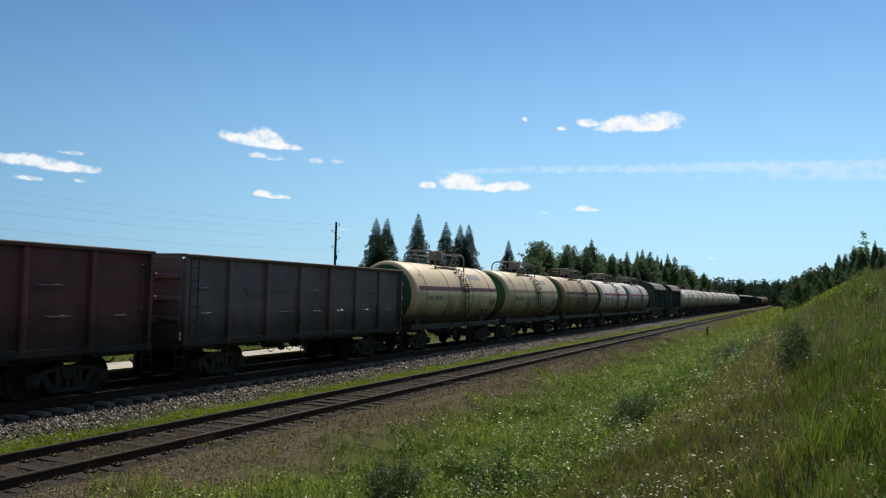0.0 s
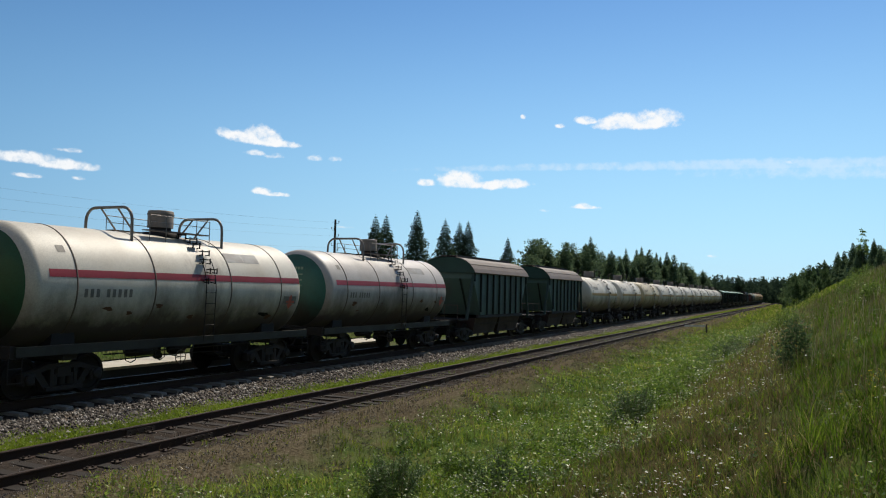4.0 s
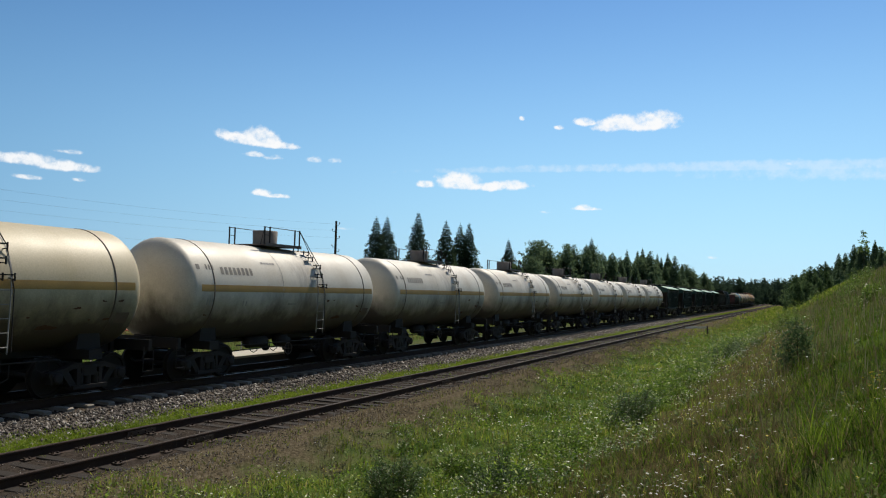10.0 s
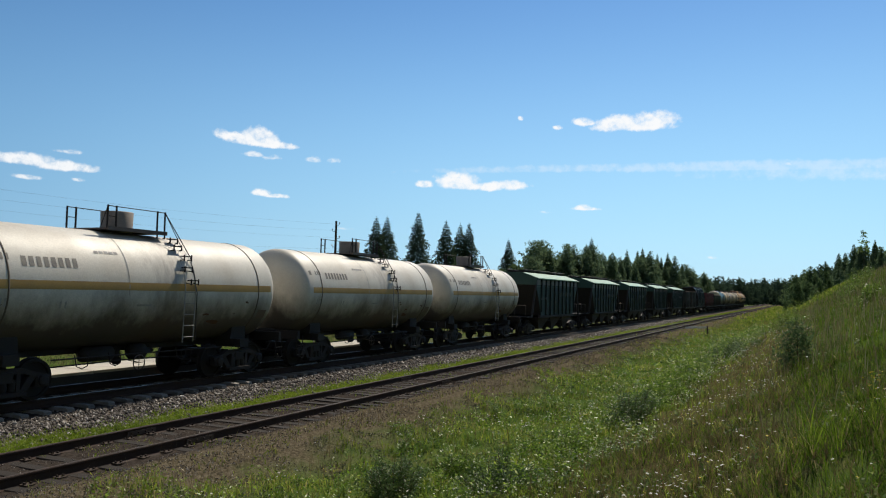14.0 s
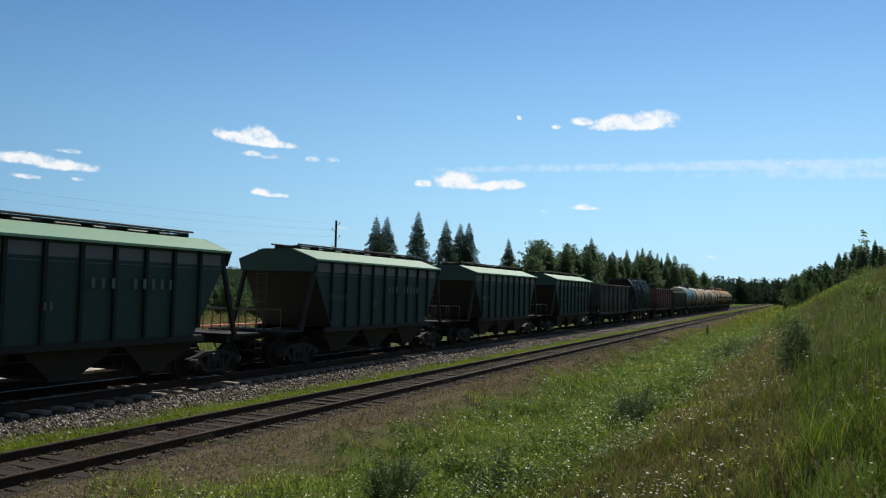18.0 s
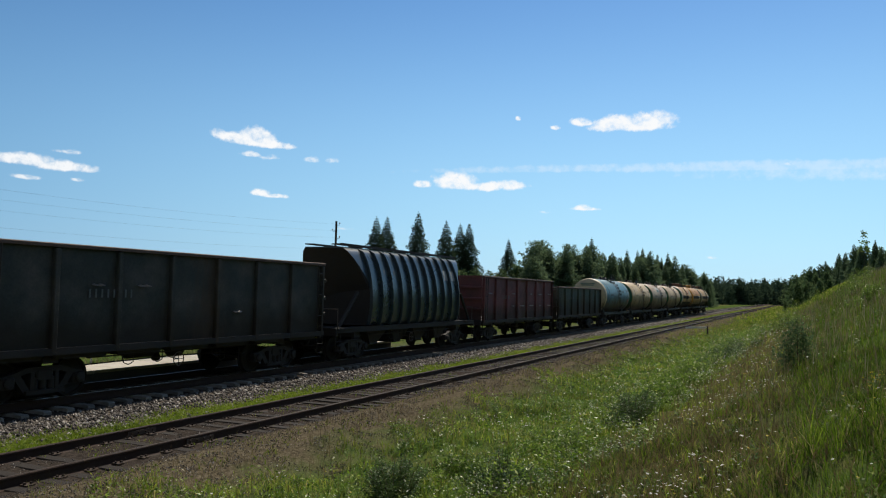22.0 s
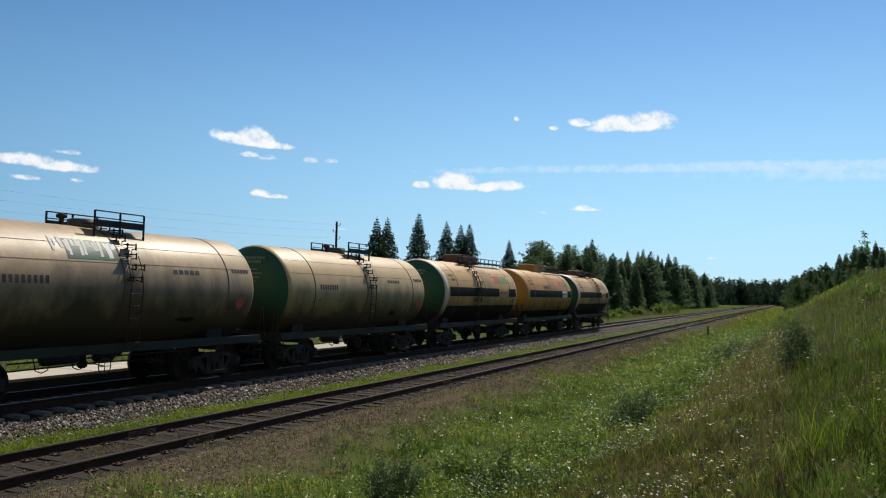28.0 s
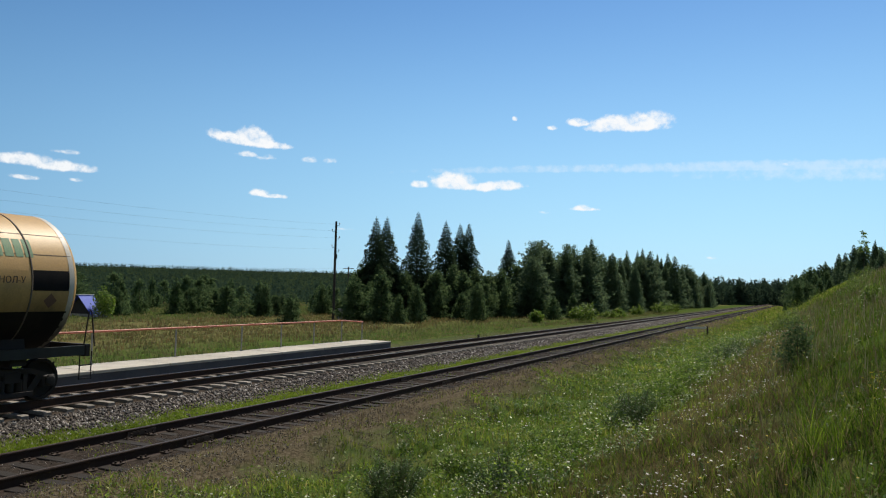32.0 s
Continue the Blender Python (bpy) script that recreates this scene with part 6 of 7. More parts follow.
forest_rows += [(604, 128, 12.2, 3), (611, 132, 12.6, 3), (640, 130, 12.0, 2), (668, 140, 13.6, 4)]
stand(FORESTERS, forest_rows)


def far_forest():
    """The wooded horizon: joined rows of small spired crowns on rising ground."""
    r = np.random.default_rng(3)
    tris = []
    for dist, n, hgt in ((150, 260, 3.6), (190, 700, 5), (240, 900, 5.5), (300, 1100, 6.5), (400, 1300, 8), (540, 1500, 15), (800, 2600, 10), (1200, 4600, 9), (1500, 5000, 9), (1800, 5000, 10), (2100, 5000, 10)):
        a = r.uniform(-0.35, 1.25, n) if dist != 540 else r.uniform(-0.08, 0.17, n)
        d = dist * r.uniform(0.85, 1.15, n)
        x, y = d * np.cos(a), d * np.sin(a)
        keep = ((y > 34) | (x > 490)) & ((dist > 600) | ((dist > 500) & (a < 0.16)) | ((dist < 500) & (a > 0.46)))
        x, y = x[keep], y[keep]
        z = ground_z(x, y) - 1
        h = hgt * r.uniform(0.6, 1.15, len(x))
        w = h * r.uniform(0.18, 0.38, len(x))
        m = 90 if dist == 540 else (26 if dist < 600 else 9)
        q = r.uniform(0.0, 1.0, (len(x), m))
        a = r.uniform(0, 6.283, (len(x), m))
        rad = w[:, None] * (1 - q) ** 0.7 * r.uniform(0.3, 1.0, (len(x), m))
        p = np.stack([x[:, None] + rad * np.cos(a), y[:, None] + rad * np.sin(a), z[:, None] + h[:, None] * q], -1).reshape(-1, 3)
        size = np.repeat(w * (0.42 if m > 20 else 0.75), m) * (1.1 - 0.75 * q.ravel())
        tris.append(tufts(p, size, r, 1.0))
    thing("far_forest", "dark coniferous forest on the distant hills", "forest", kind="stuff", data=soup("far_forest", np.concatenate(tris), 3, M_FAR))


far_forest()


# ---- clouds: thin drifting sheets very far off ----
def cloud_material():
    m = bpy.data.materials.new("sunlit_cloud")
    m.use_nodes = True
    nt = m.node_tree
    out = nt.nodes["Material Output"]
    nt.nodes.remove(nt.nodes["Principled BSDF"])
    at = nt.nodes.new("ShaderNodeAttribute")
    at.attribute_name = "puff"
    co = nt.nodes.new("ShaderNodeTexCoord").outputs["Object"]
    n = noise_at(nt, co, 0.022, 7, 0.62)
    mr = nt.nodes.new("ShaderNodeMapRange")
    mr.inputs[1].default_value, mr.inputs[2].default_value, mr.inputs[3].default_value, mr.inputs[4].default_value = 0.3, 0.7, -0.62, 0.42
    nt.links.new(n, mr.inputs[0])
    add = nt.nodes.new("ShaderNodeMath")
    nt.links.new(at.outputs["Fac"], add.inputs[0])
    nt.links.new(mr.outputs[0], add.inputs[1])
    edge = nt.nodes.new("ShaderNodeMapRange")
    edge.interpolation_type = "SMOOTHSTEP"
    edge.inputs[1].default_value, edge.inputs[2].default_value = 0.05, 1.2
    nt.links.new(add.outputs[0], edge.inputs[0])
    keep = nt.nodes.new("ShaderNodeMath")
    keep.operation, keep.use_clamp = "MULTIPLY", True
    cut = nt.nodes.new("ShaderNodeMapRange")
    cut.inputs[1].default_value, cut.inputs[2].default_value = 0.02, 0.16
    nt.links.new(at.outputs["Fac"], cut.inputs[0])
    nt.links.new(edge.outputs[0], keep.inputs[0])
    nt.links.new(cut.outputs[0], keep.inputs[1])
    veil = nt.nodes.new("ShaderNodeAttribute")
    veil.attribute_name = "veil"
    thin = nt.nodes.new("ShaderNodeMath")
    thin.operation = "MULTIPLY"
    nt.links.new(keep.outputs[0], thin.inputs[0])
    nt.links.new(veil.outputs["Fac"], thin.inputs[1])
    em = nt.nodes.new("ShaderNodeEmission")
    em.inputs[0].default_value, em.inputs[1].default_value = (0.97, 0.985, 1.0, 1), 0.98
    tr = nt.nodes.new("ShaderNodeBsdfTransparent")
    mx = nt.nodes.new("ShaderNodeMixShader")
    nt.links.new(thin.outputs[0], mx.inputs[0])
    nt.links.new(tr.outputs[0], mx.inputs[1])
    nt.links.new(em.outputs[0], mx.inputs[2])
    nt.links.new(mx.outputs[0], out.inputs[0])
    return m


M_CLOUD = cloud_material()
CLOUDS = []


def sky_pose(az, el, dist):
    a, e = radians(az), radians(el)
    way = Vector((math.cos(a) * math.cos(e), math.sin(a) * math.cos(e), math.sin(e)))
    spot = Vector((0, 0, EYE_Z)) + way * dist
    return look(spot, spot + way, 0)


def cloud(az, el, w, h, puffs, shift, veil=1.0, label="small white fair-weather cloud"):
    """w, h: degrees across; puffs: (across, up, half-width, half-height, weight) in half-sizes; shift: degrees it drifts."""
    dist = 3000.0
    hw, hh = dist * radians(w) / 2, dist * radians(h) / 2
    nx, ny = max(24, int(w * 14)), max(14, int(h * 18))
    xs, ys = np.linspace(-1.25, 1.25, nx), np.linspace(-1.5, 1.5, ny)
    gx, gy = np.meshgrid(xs, ys, indexing="ij")
    den = np.zeros_like(gx)
    for x, y, a, b, k in puffs:
        low = np.where(gy < y, 1.6, 1.0)
        den = np.maximum(den, k * np.clip(1.3 * (1 - ((gx - x) / a / 1.25) ** 2 - ((gy - y) * low / b / 1.3) ** 2), 0, 1))
    verts = np.stack([gx * hw, gy * hh, 14.0 * np.sin(gx * 4) * np.cos(gy * 3)], -1).reshape(-1, 3).tolist()
    faces = [(i * ny + j, (i + 1) * ny + j, (i + 1) * ny + j + 1, i * ny + j + 1) for i in range(nx - 1) for j in range(ny - 1)]
    me = sheet("cloud", verts, faces, M_CLOUD, True)
    for name, values in (("puff", den.ravel()), ("veil", np.full(den.size, veil))):
        me.attributes.new(name, "FLOAT", "POINT").data.foreach_set("value", values.astype(np.float32))
    ob = thing("cloud", label, "cloud", "clouds", data=me)
    ob.visible_shadow = False
    CLOUDS.append((ob, az, el, dist, shift))


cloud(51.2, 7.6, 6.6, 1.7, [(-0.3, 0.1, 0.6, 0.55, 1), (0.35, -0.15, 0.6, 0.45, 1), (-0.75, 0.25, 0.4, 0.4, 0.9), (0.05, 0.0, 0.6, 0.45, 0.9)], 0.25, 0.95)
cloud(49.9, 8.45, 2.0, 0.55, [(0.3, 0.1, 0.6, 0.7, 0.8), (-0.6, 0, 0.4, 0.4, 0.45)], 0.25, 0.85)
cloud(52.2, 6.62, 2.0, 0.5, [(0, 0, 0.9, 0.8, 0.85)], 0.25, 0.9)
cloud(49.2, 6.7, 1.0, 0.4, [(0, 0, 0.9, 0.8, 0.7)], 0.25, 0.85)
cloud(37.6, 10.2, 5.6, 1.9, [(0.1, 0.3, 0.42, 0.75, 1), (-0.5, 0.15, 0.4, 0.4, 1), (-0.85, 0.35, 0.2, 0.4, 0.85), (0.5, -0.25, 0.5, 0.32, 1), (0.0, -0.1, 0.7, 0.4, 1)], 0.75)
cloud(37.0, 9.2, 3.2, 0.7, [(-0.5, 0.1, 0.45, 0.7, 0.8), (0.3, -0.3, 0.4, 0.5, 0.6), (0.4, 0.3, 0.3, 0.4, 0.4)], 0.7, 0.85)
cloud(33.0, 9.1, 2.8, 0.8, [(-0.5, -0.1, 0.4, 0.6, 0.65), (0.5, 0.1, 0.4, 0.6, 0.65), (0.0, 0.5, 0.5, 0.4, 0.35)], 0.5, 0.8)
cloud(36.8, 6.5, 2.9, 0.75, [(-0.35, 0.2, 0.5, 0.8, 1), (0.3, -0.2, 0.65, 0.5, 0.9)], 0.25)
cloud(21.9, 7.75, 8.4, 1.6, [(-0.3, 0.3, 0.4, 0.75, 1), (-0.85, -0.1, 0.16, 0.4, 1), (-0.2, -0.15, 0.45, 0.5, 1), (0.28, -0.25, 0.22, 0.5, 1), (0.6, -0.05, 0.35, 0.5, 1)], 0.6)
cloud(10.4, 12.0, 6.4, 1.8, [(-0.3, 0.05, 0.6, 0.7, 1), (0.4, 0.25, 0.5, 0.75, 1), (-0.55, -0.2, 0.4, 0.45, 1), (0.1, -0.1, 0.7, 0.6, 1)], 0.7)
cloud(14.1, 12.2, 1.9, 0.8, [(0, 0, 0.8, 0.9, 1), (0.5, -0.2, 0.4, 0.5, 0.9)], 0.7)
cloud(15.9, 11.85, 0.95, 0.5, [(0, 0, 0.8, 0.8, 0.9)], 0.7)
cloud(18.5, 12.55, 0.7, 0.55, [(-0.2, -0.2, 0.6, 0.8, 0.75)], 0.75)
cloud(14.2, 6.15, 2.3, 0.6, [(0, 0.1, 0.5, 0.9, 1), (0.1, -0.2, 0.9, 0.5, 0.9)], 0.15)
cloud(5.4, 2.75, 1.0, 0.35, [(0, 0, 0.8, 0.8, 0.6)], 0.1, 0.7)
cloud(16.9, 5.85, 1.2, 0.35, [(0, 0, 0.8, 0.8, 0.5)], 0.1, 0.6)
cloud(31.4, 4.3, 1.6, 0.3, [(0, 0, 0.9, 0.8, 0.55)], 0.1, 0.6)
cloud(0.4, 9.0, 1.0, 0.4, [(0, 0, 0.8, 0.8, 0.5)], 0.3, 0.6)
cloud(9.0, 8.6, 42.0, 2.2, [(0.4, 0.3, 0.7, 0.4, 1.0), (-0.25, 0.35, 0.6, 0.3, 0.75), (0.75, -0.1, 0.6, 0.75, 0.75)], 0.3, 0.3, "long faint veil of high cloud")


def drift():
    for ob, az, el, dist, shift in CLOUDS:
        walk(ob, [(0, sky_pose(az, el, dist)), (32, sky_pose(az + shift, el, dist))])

# ---- grass, weeds and flowers ----
def wedge(n, d0, d1, power, a0, a1, rng):
    """Places spread over the ground before the camera, thinning out with distance."""
    u = rng.uniform(0, 1, n)
    k = 2 - power
    d = (d0 ** k + u * (d1 ** k - d0 ** k)) ** (1 / k)
    a = np.radians(rng.uniform(a0, a1, n))
    return d * np.cos(a), d * np.sin(a), d


def blades(x, y, d, height, width, lean, rng):
    """One bent blade (two triangles) for each place."""
    n = len(x)
    z = ground_z(x, y) - 0.03
    t, b = rng.uniform(0, 2 * np.pi, n), rng.uniform(0, 2 * np.pi, n)
    h = height * rng.uniform(0.45, 1.25, n)
    w = width * (1 + d / 16) * rng.uniform(0.6, 1.3, n)
    base = np.stack([x, y, z], -1)
    side = np.stack([np.cos(t) * w, np.sin(t) * w, np.zeros(n)], -1)
    ln = h * lean * rng.uniform(0.1, 1.2, n)
    mid = base + np.stack([np.cos(b) * ln * 0.35, np.sin(b) * ln * 0.35, h * 0.6], -1)
    tip = base + np.stack([np.cos(b) * ln, np.sin(b) * ln, h], -1)
    return np.stack([base - side, base + side, mid + side * 0.6, mid - side * 0.6], 1), np.stack([mid - side * 0.6, mid + side * 0.6, tip], 1)


def blade_mesh(name, quads, tris, mat):
    n = len(quads)
    co = np.concatenate([quads[:, :4], tris[:, 2:3]], 1).reshape(-1, 3)
    idx = np.arange(n)[:, None] * 5
    loops = np.concatenate([idx + np.array([[0, 1, 2, 3]]), idx + np.array([[3, 2, 4]])], 1).ravel().astype(np.int32)
    starts = (np.arange(n)[:, None] * 7 + np.array([[0, 4]])).ravel().astype(np.int32)
    me = bpy.data.meshes.new(name)
    me.vertices.add(n * 5)
    me.vertices.foreach_set("co", co.astype(np.float32).ravel())
    me.loops.add(n * 7)
    me.loops.foreach_set("vertex_index", loops)
    me.polygons.add(n * 2)
    me.polygons.foreach_set("loop_start", starts)
    me.update(calc_edges=True)
    me.materials.append(mat)
    return me


def patchy(x, y, s, seed):
    """Smooth patches between 0 and 1."""
    return 0.5 + 0.25 * (np.sin(x * s + seed) * np.cos(y * s * 1.3 - seed) + np.sin((x + y) * s * 0.63 + 2 * seed) + 0.6 * np.sin(x * s * 2.7 - y * s * 2.1 + seed))


def grow(name, label, x, y, d, height, width, lean, mat, rng, category="grass"):
    q, t = blades(x, y, d, height, width, lean, rng)
    thing(name, label, category, kind="stuff", data=blade_mesh(name, q, t, mat))


def leafy_weeds(x, y, d, rng):
    n = len(x)
    z = ground_z(x, y) + rng.uniform(0.03, 0.42, n) * (0.5 + 0.8 * patchy(x, y, 1.4, 9.0)) * np.where((y > 2.9) & (y < 5.2), 1.7, 0.7)
    c = np.stack([x + rng.normal(0, 0.05, n), y + rng.normal(0, 0.05, n), z], -1)
    s = (0.017 * (1 + d / 22) * rng.uniform(0.6, 1.5, n))[:, None]
    a = rng.normal(0, 1, (n, 3))
    a[:, 2] = a[:, 2] * 0.5 + 0.25
    a /= np.linalg.norm(a, axis=1)[:, None]
    b = np.cross(a, rng.normal(0, 1, (n, 3)))
    b /= np.linalg.norm(b, axis=1)[:, None] + 1e-6
    q = np.stack([c, c + a * s + b * s * 0.45, c + a * s * 2.1, c + a * s - b * s * 0.45], 1)
    thing("leafy_weeds", "dense broad-leaved green weeds in the ditch", "weeds", kind="stuff", data=soup("leafy_weeds", q.reshape(-1, 3), 4, M_LEAF))


def herbs(name, label, x, y, d, height, leaves, leaf, mat, rng):
    """Upright leafy herbs: each a cluster of pointed leaves round a stalk."""
    n = len(x)
    h = height * rng.uniform(0.55, 1.25, n)
    q = rng.uniform(0.15, 1.0, (n, leaves)) ** 0.8
    a = rng.uniform(0, 6.283, (n, leaves))
    sz = leaf * (1 + d / 26)[:, None] * rng.uniform(0.6, 1.3, (n, leaves)) * (1.25 - 0.6 * q)
    sway = rng.normal(0, 0.12, (n, 2))
    c = np.stack([x[:, None] + sway[:, :1] * q * h[:, None], y[:, None] + sway[:, 1:] * q * h[:, None], (ground_z(x, y) - 0.02)[:, None] + h[:, None] * q], -1)
    out = np.stack([np.cos(a), np.sin(a), rng.uniform(-0.2, 0.9, (n, leaves))], -1)
    side = np.stack([-np.sin(a), np.cos(a), rng.normal(0, 0.35, (n, leaves))], -1)
    s3 = sz[..., None]
    quad = np.stack([c, c + out * s3 * 0.5 + side * s3 * 0.26, c + out * s3, c + out * s3 * 0.5 - side * s3 * 0.26], 2)
    thing(name, label, "weeds", kind="stuff", data=soup(name, quad.reshape(-1, 3), 4, mat))


def meadow():
    rng = np.random.default_rng(12)
    # the slope on the near side: lush grass above, a dry flowering band, weeds in the ditch, bare soil by the siding
    x, y, d = wedge(300000, 3.0, 130, 1.15, -13, 60, rng)
    ok = (y < 10.6) & (y > -24)
    x, y, d = x[ok], y[ok], d[ok]
    p = patchy(x, y, 0.8, 1.0)
    q = patchy(x, y, 2.1, 8.0)
    lush = y + 0.8 * (p - 0.5) + 0.02 * (d - 12) < 0.1
    dry = ~lush & (y + 1.4 * (p - 0.5) + 0.02 * d < 3.3) & (d < 95)
    soil = y + 2.2 * (p - 0.5) + 1.4 * (q - 0.5) > 9.1
    weeds = ~lush & ~dry & ~soil
    for sel, nm, lab, hgt, wd, lean, mat in ((lush, "tall_grass", "lush bright green tall grass on the slope", 0.32, 0.003, 0.7, M_GRASS_LUSH),
                                             (weeds, "ditch_grass", "green grass and weeds in the ditch beside the siding", 0.2, 0.0055, 1.0, M_GRASS),):
        hh = hgt * (0.35 + 0.8 * patchy(x[sel], y[sel], 1.7, 3.0) + 0.7 * patchy(x[sel], y[sel], 4.1, 6.0) ** 2)
        grow(nm, lab, x[sel], y[sel], d[sel], hh, wd, lean, mat, rng)
    k = dry & (rng.uniform(0, 1, len(x)) < 0.8)
    half = rng.uniform(0, 1, len(x)) < 0.2 + 0.45 * q
    grow("dry_grass", "brownish dry flowering grass on the slope", x[k & half], y[k & half], d[k & half], 0.22, 0.0035, 0.9, M_DRY, rng)
    grow("short_grass", "short green grass among the dry stalks", x[k & ~half], y[k & ~half], d[k & ~half], 0.2, 0.005, 1.0, M_GRASS, rng)
    k = soil & (rng.uniform(0, 1, len(x)) < 0.5)
    grow("sparse_grass", "sparse dry grass on bare trackside soil", x[k], y[k], d[k], 0.08, 0.0045, 1.6, M_STRAW, rng)
    g2 = k & (patchy(x, y, 1.3, 6.0) + 0.2 * (10.4 - y) > 0.34)
    grow("green_tufts", "small green tufts on the trackside soil", x[g2] + 0.03, y[g2], d[g2], 0.1, 0.006, 1.2, M_GRASS, rng)
    # dry stalks through all of it, and broad-leaved weeds in the ditch
    k = rng.uniform(0, 1, len(x)) < np.where(lush, 0.07, 0.13)
    grow("dry_stalks", "thin brown dry stalks standing in the grass", x[k], y[k], d[k], 0.45, 0.0022, 0.35, M_DRY, rng)
    k = np.nonzero(weeds & (d < 75) & (patchy(x, y, 0.9, 2.0) + np.where((y > 2.8) & (y < 5.4), 0.25, 0.0) > 0.45))[0][:80000]
    leafy_weeds(x[k], y[k], d[k], rng)
    hx, hy, hd = wedge(26000, 5, 85, 1.25, -11, 50, rng)
    thick = patchy(hx, hy, 1.5, 5.0) + 0.5 * patchy(hx, hy, 4.3, 1.0)
    k = (hy > 2.4) & (hy < 8.6) & (thick > 0.72 + np.where(hy > 6.5, 0.18, 0.0))
    herbs("ditch_herbs", "leafy green herbs crowding the ditch", hx[k], hy[k], hd[k], 0.3 + 0.55 * np.clip(thick[k] - 0.8, 0, 0.5), 12, 0.042, M_LEAF, rng)
    k = (hy > -5) & (hy < 2.4) & (thick > 1.0)
    herbs("slope_herbs", "dark broad-leaved herbs scattered over the slope", hx[k], hy[k], hd[k], 0.26, 9, 0.045, M_HERB, rng)
    nx, ny, nd = wedge(70000, 4.5, 17, 1.0, -13, 45, rng)
    k = (ny > -1.5) & (ny < 4.2)
    brown = rng.uniform(0, 1, len(nx)) < 0.5
    grow("low_dry_growth", "low brown and dry growth covering the slope", nx[k & brown], ny[k & brown], nd[k & brown], 0.15, 0.0045, 1.3, M_DRY, rng)
    grow("low_green_growth", "low dense green growth covering the slope", nx[k & ~brown], ny[k & ~brown], nd[k & ~brown], 0.15, 0.005, 1.2, M_GRASS_LUSH, rng)
    rx, ry, rd = wedge(7000, 5, 60, 1.2, -9, 40, rng)
    k = (ry > 0.1) & (ry < 3.6) & (patchy(rx, ry, 1.9, 7.0) > 0.5)
    grow("slope_sorrel", "reddish brown sorrel stalks on the dry slope", rx[k], ry[k], rd[k], 0.4, 0.005, 0.4, M_SORREL, rng)
    # tall pale seed heads on the upper slope
    sx, sy, sd = wedge(16000, 9, 110, 1.1, -13, 6, rng)
    k = (sy < 1.6) & (sy > -9) & (patchy(sx, sy, 1.1, 3.0) > 0.45) & (sy < 0.6)
    k &= (sd > 16) | (rng.uniform(0, 1, len(sx)) < 0.25)
    grow("seed_heads", "pale brown grass seed heads on the slope", sx[k], sy[k], sd[k], 0.62, 0.0035, 0.3, M_STRAW, rng)
    x, y, d = wedge(26000, 125, 430, 1.0, -9, 6, rng)
    ok = (y < 10.2) & (y > -40)
    grow("far_bank_grass", "green grass on the distant bank", x[ok], y[ok], d[ok], 0.45, 0.009, 0.7, M_GRASS, rng)
    # bright moss and grass along the far rail of the siding, and tufts between the rails
    n = 80000
    xs = 9 + 240 * rng.uniform(0, 1, n) ** 2.0
    ys = rng.normal(13.75, 0.3, n) + 0.12 * np.sin(xs * 1.3)
    ok = (ys > 13.0) & (ys < 14.6)
    grow("verge_grass", "low yellow-green grass strip beside the siding rail", xs[ok], ys[ok], np.hypot(xs, ys)[ok], 0.10, 0.007, 1.0, M_VERGE, rng)
    n = 9000
    xs = 8 + 120 * rng.uniform(0, 1, n) ** 1.8
    ys = rng.uniform(10.6, 13.3, n)
    ok = patchy(xs, ys, 1.9, 5.0) > 0.62
    grow("track_weeds", "small weeds growing between the siding rails", xs[ok], ys[ok], np.hypot(xs, ys)[ok], 0.09, 0.006, 1.2, M_GRASS, rng)
    # the meadow beyond the platform
    x, y, d = wedge(190000, 27, 190, 1.0, 4, 60, rng)
    ok = (y > 20.2) & (patchy(x, y, 0.3, 2.0) > np.where(y < 24.5, 0.62, 0.1))
    x, y, d = x[ok], y[ok], d[ok]
    brown = (y + 9 * (patchy(x, y, 0.12, 7.0) - 0.5) > 33) & (y < 58) & (rng.uniform(0, 1, len(x)) < 0.55)
    low = np.where(y < 25, 0.1, 0.26)
    grow("meadow_grass", "dull green meadow grass beyond the platform", x[~brown], y[~brown], d[~brown], low[~brown], 0.0065, 0.6, M_MEADOW, rng)
    grow("meadow_sorrel", "reddish brown dry weeds in the meadow", x[brown], y[brown], d[brown], 0.32, 0.0065, 0.6, M_SORREL, rng)


def flower_heads(name, label, x, y, h, size, mat, rng):
    n = len(x)
    z = ground_z(x, y) + h
    tris = []
    for k in range(5):
        a, b = 2 * np.pi * k / 5, 2 * np.pi * (k + 1) / 5
        c = np.stack([x, y, z + size * 0.25], -1)
        tr = rng.uniform(-0.35, 0.35, (n, 2)) if k == 0 else tr
        def rim(q):
            ox, oy = np.cos(q) * size, np.sin(q) * size
            return np.stack([x + ox, y + oy, z + ox * tr[:, 0] + oy * tr[:, 1]], -1)
        tris.append(np.stack([c, rim(a), rim(b)], 1))
    stem = np.stack([np.stack([x - 0.003, y, z - h], -1), np.stack([x + 0.003, y, z - h], -1), np.stack([x, y, z], -1)], 1)
    thing(name, label, "flowers", kind="stuff", data=soup(name, np.concatenate(tris).reshape(-1, 3), 3, mat))
    thing("flower_stems", "thin green flower stems", "flowers", kind="stuff", data=soup("flower_stems", stem.reshape(-1, 3), 3, M_GRASS))


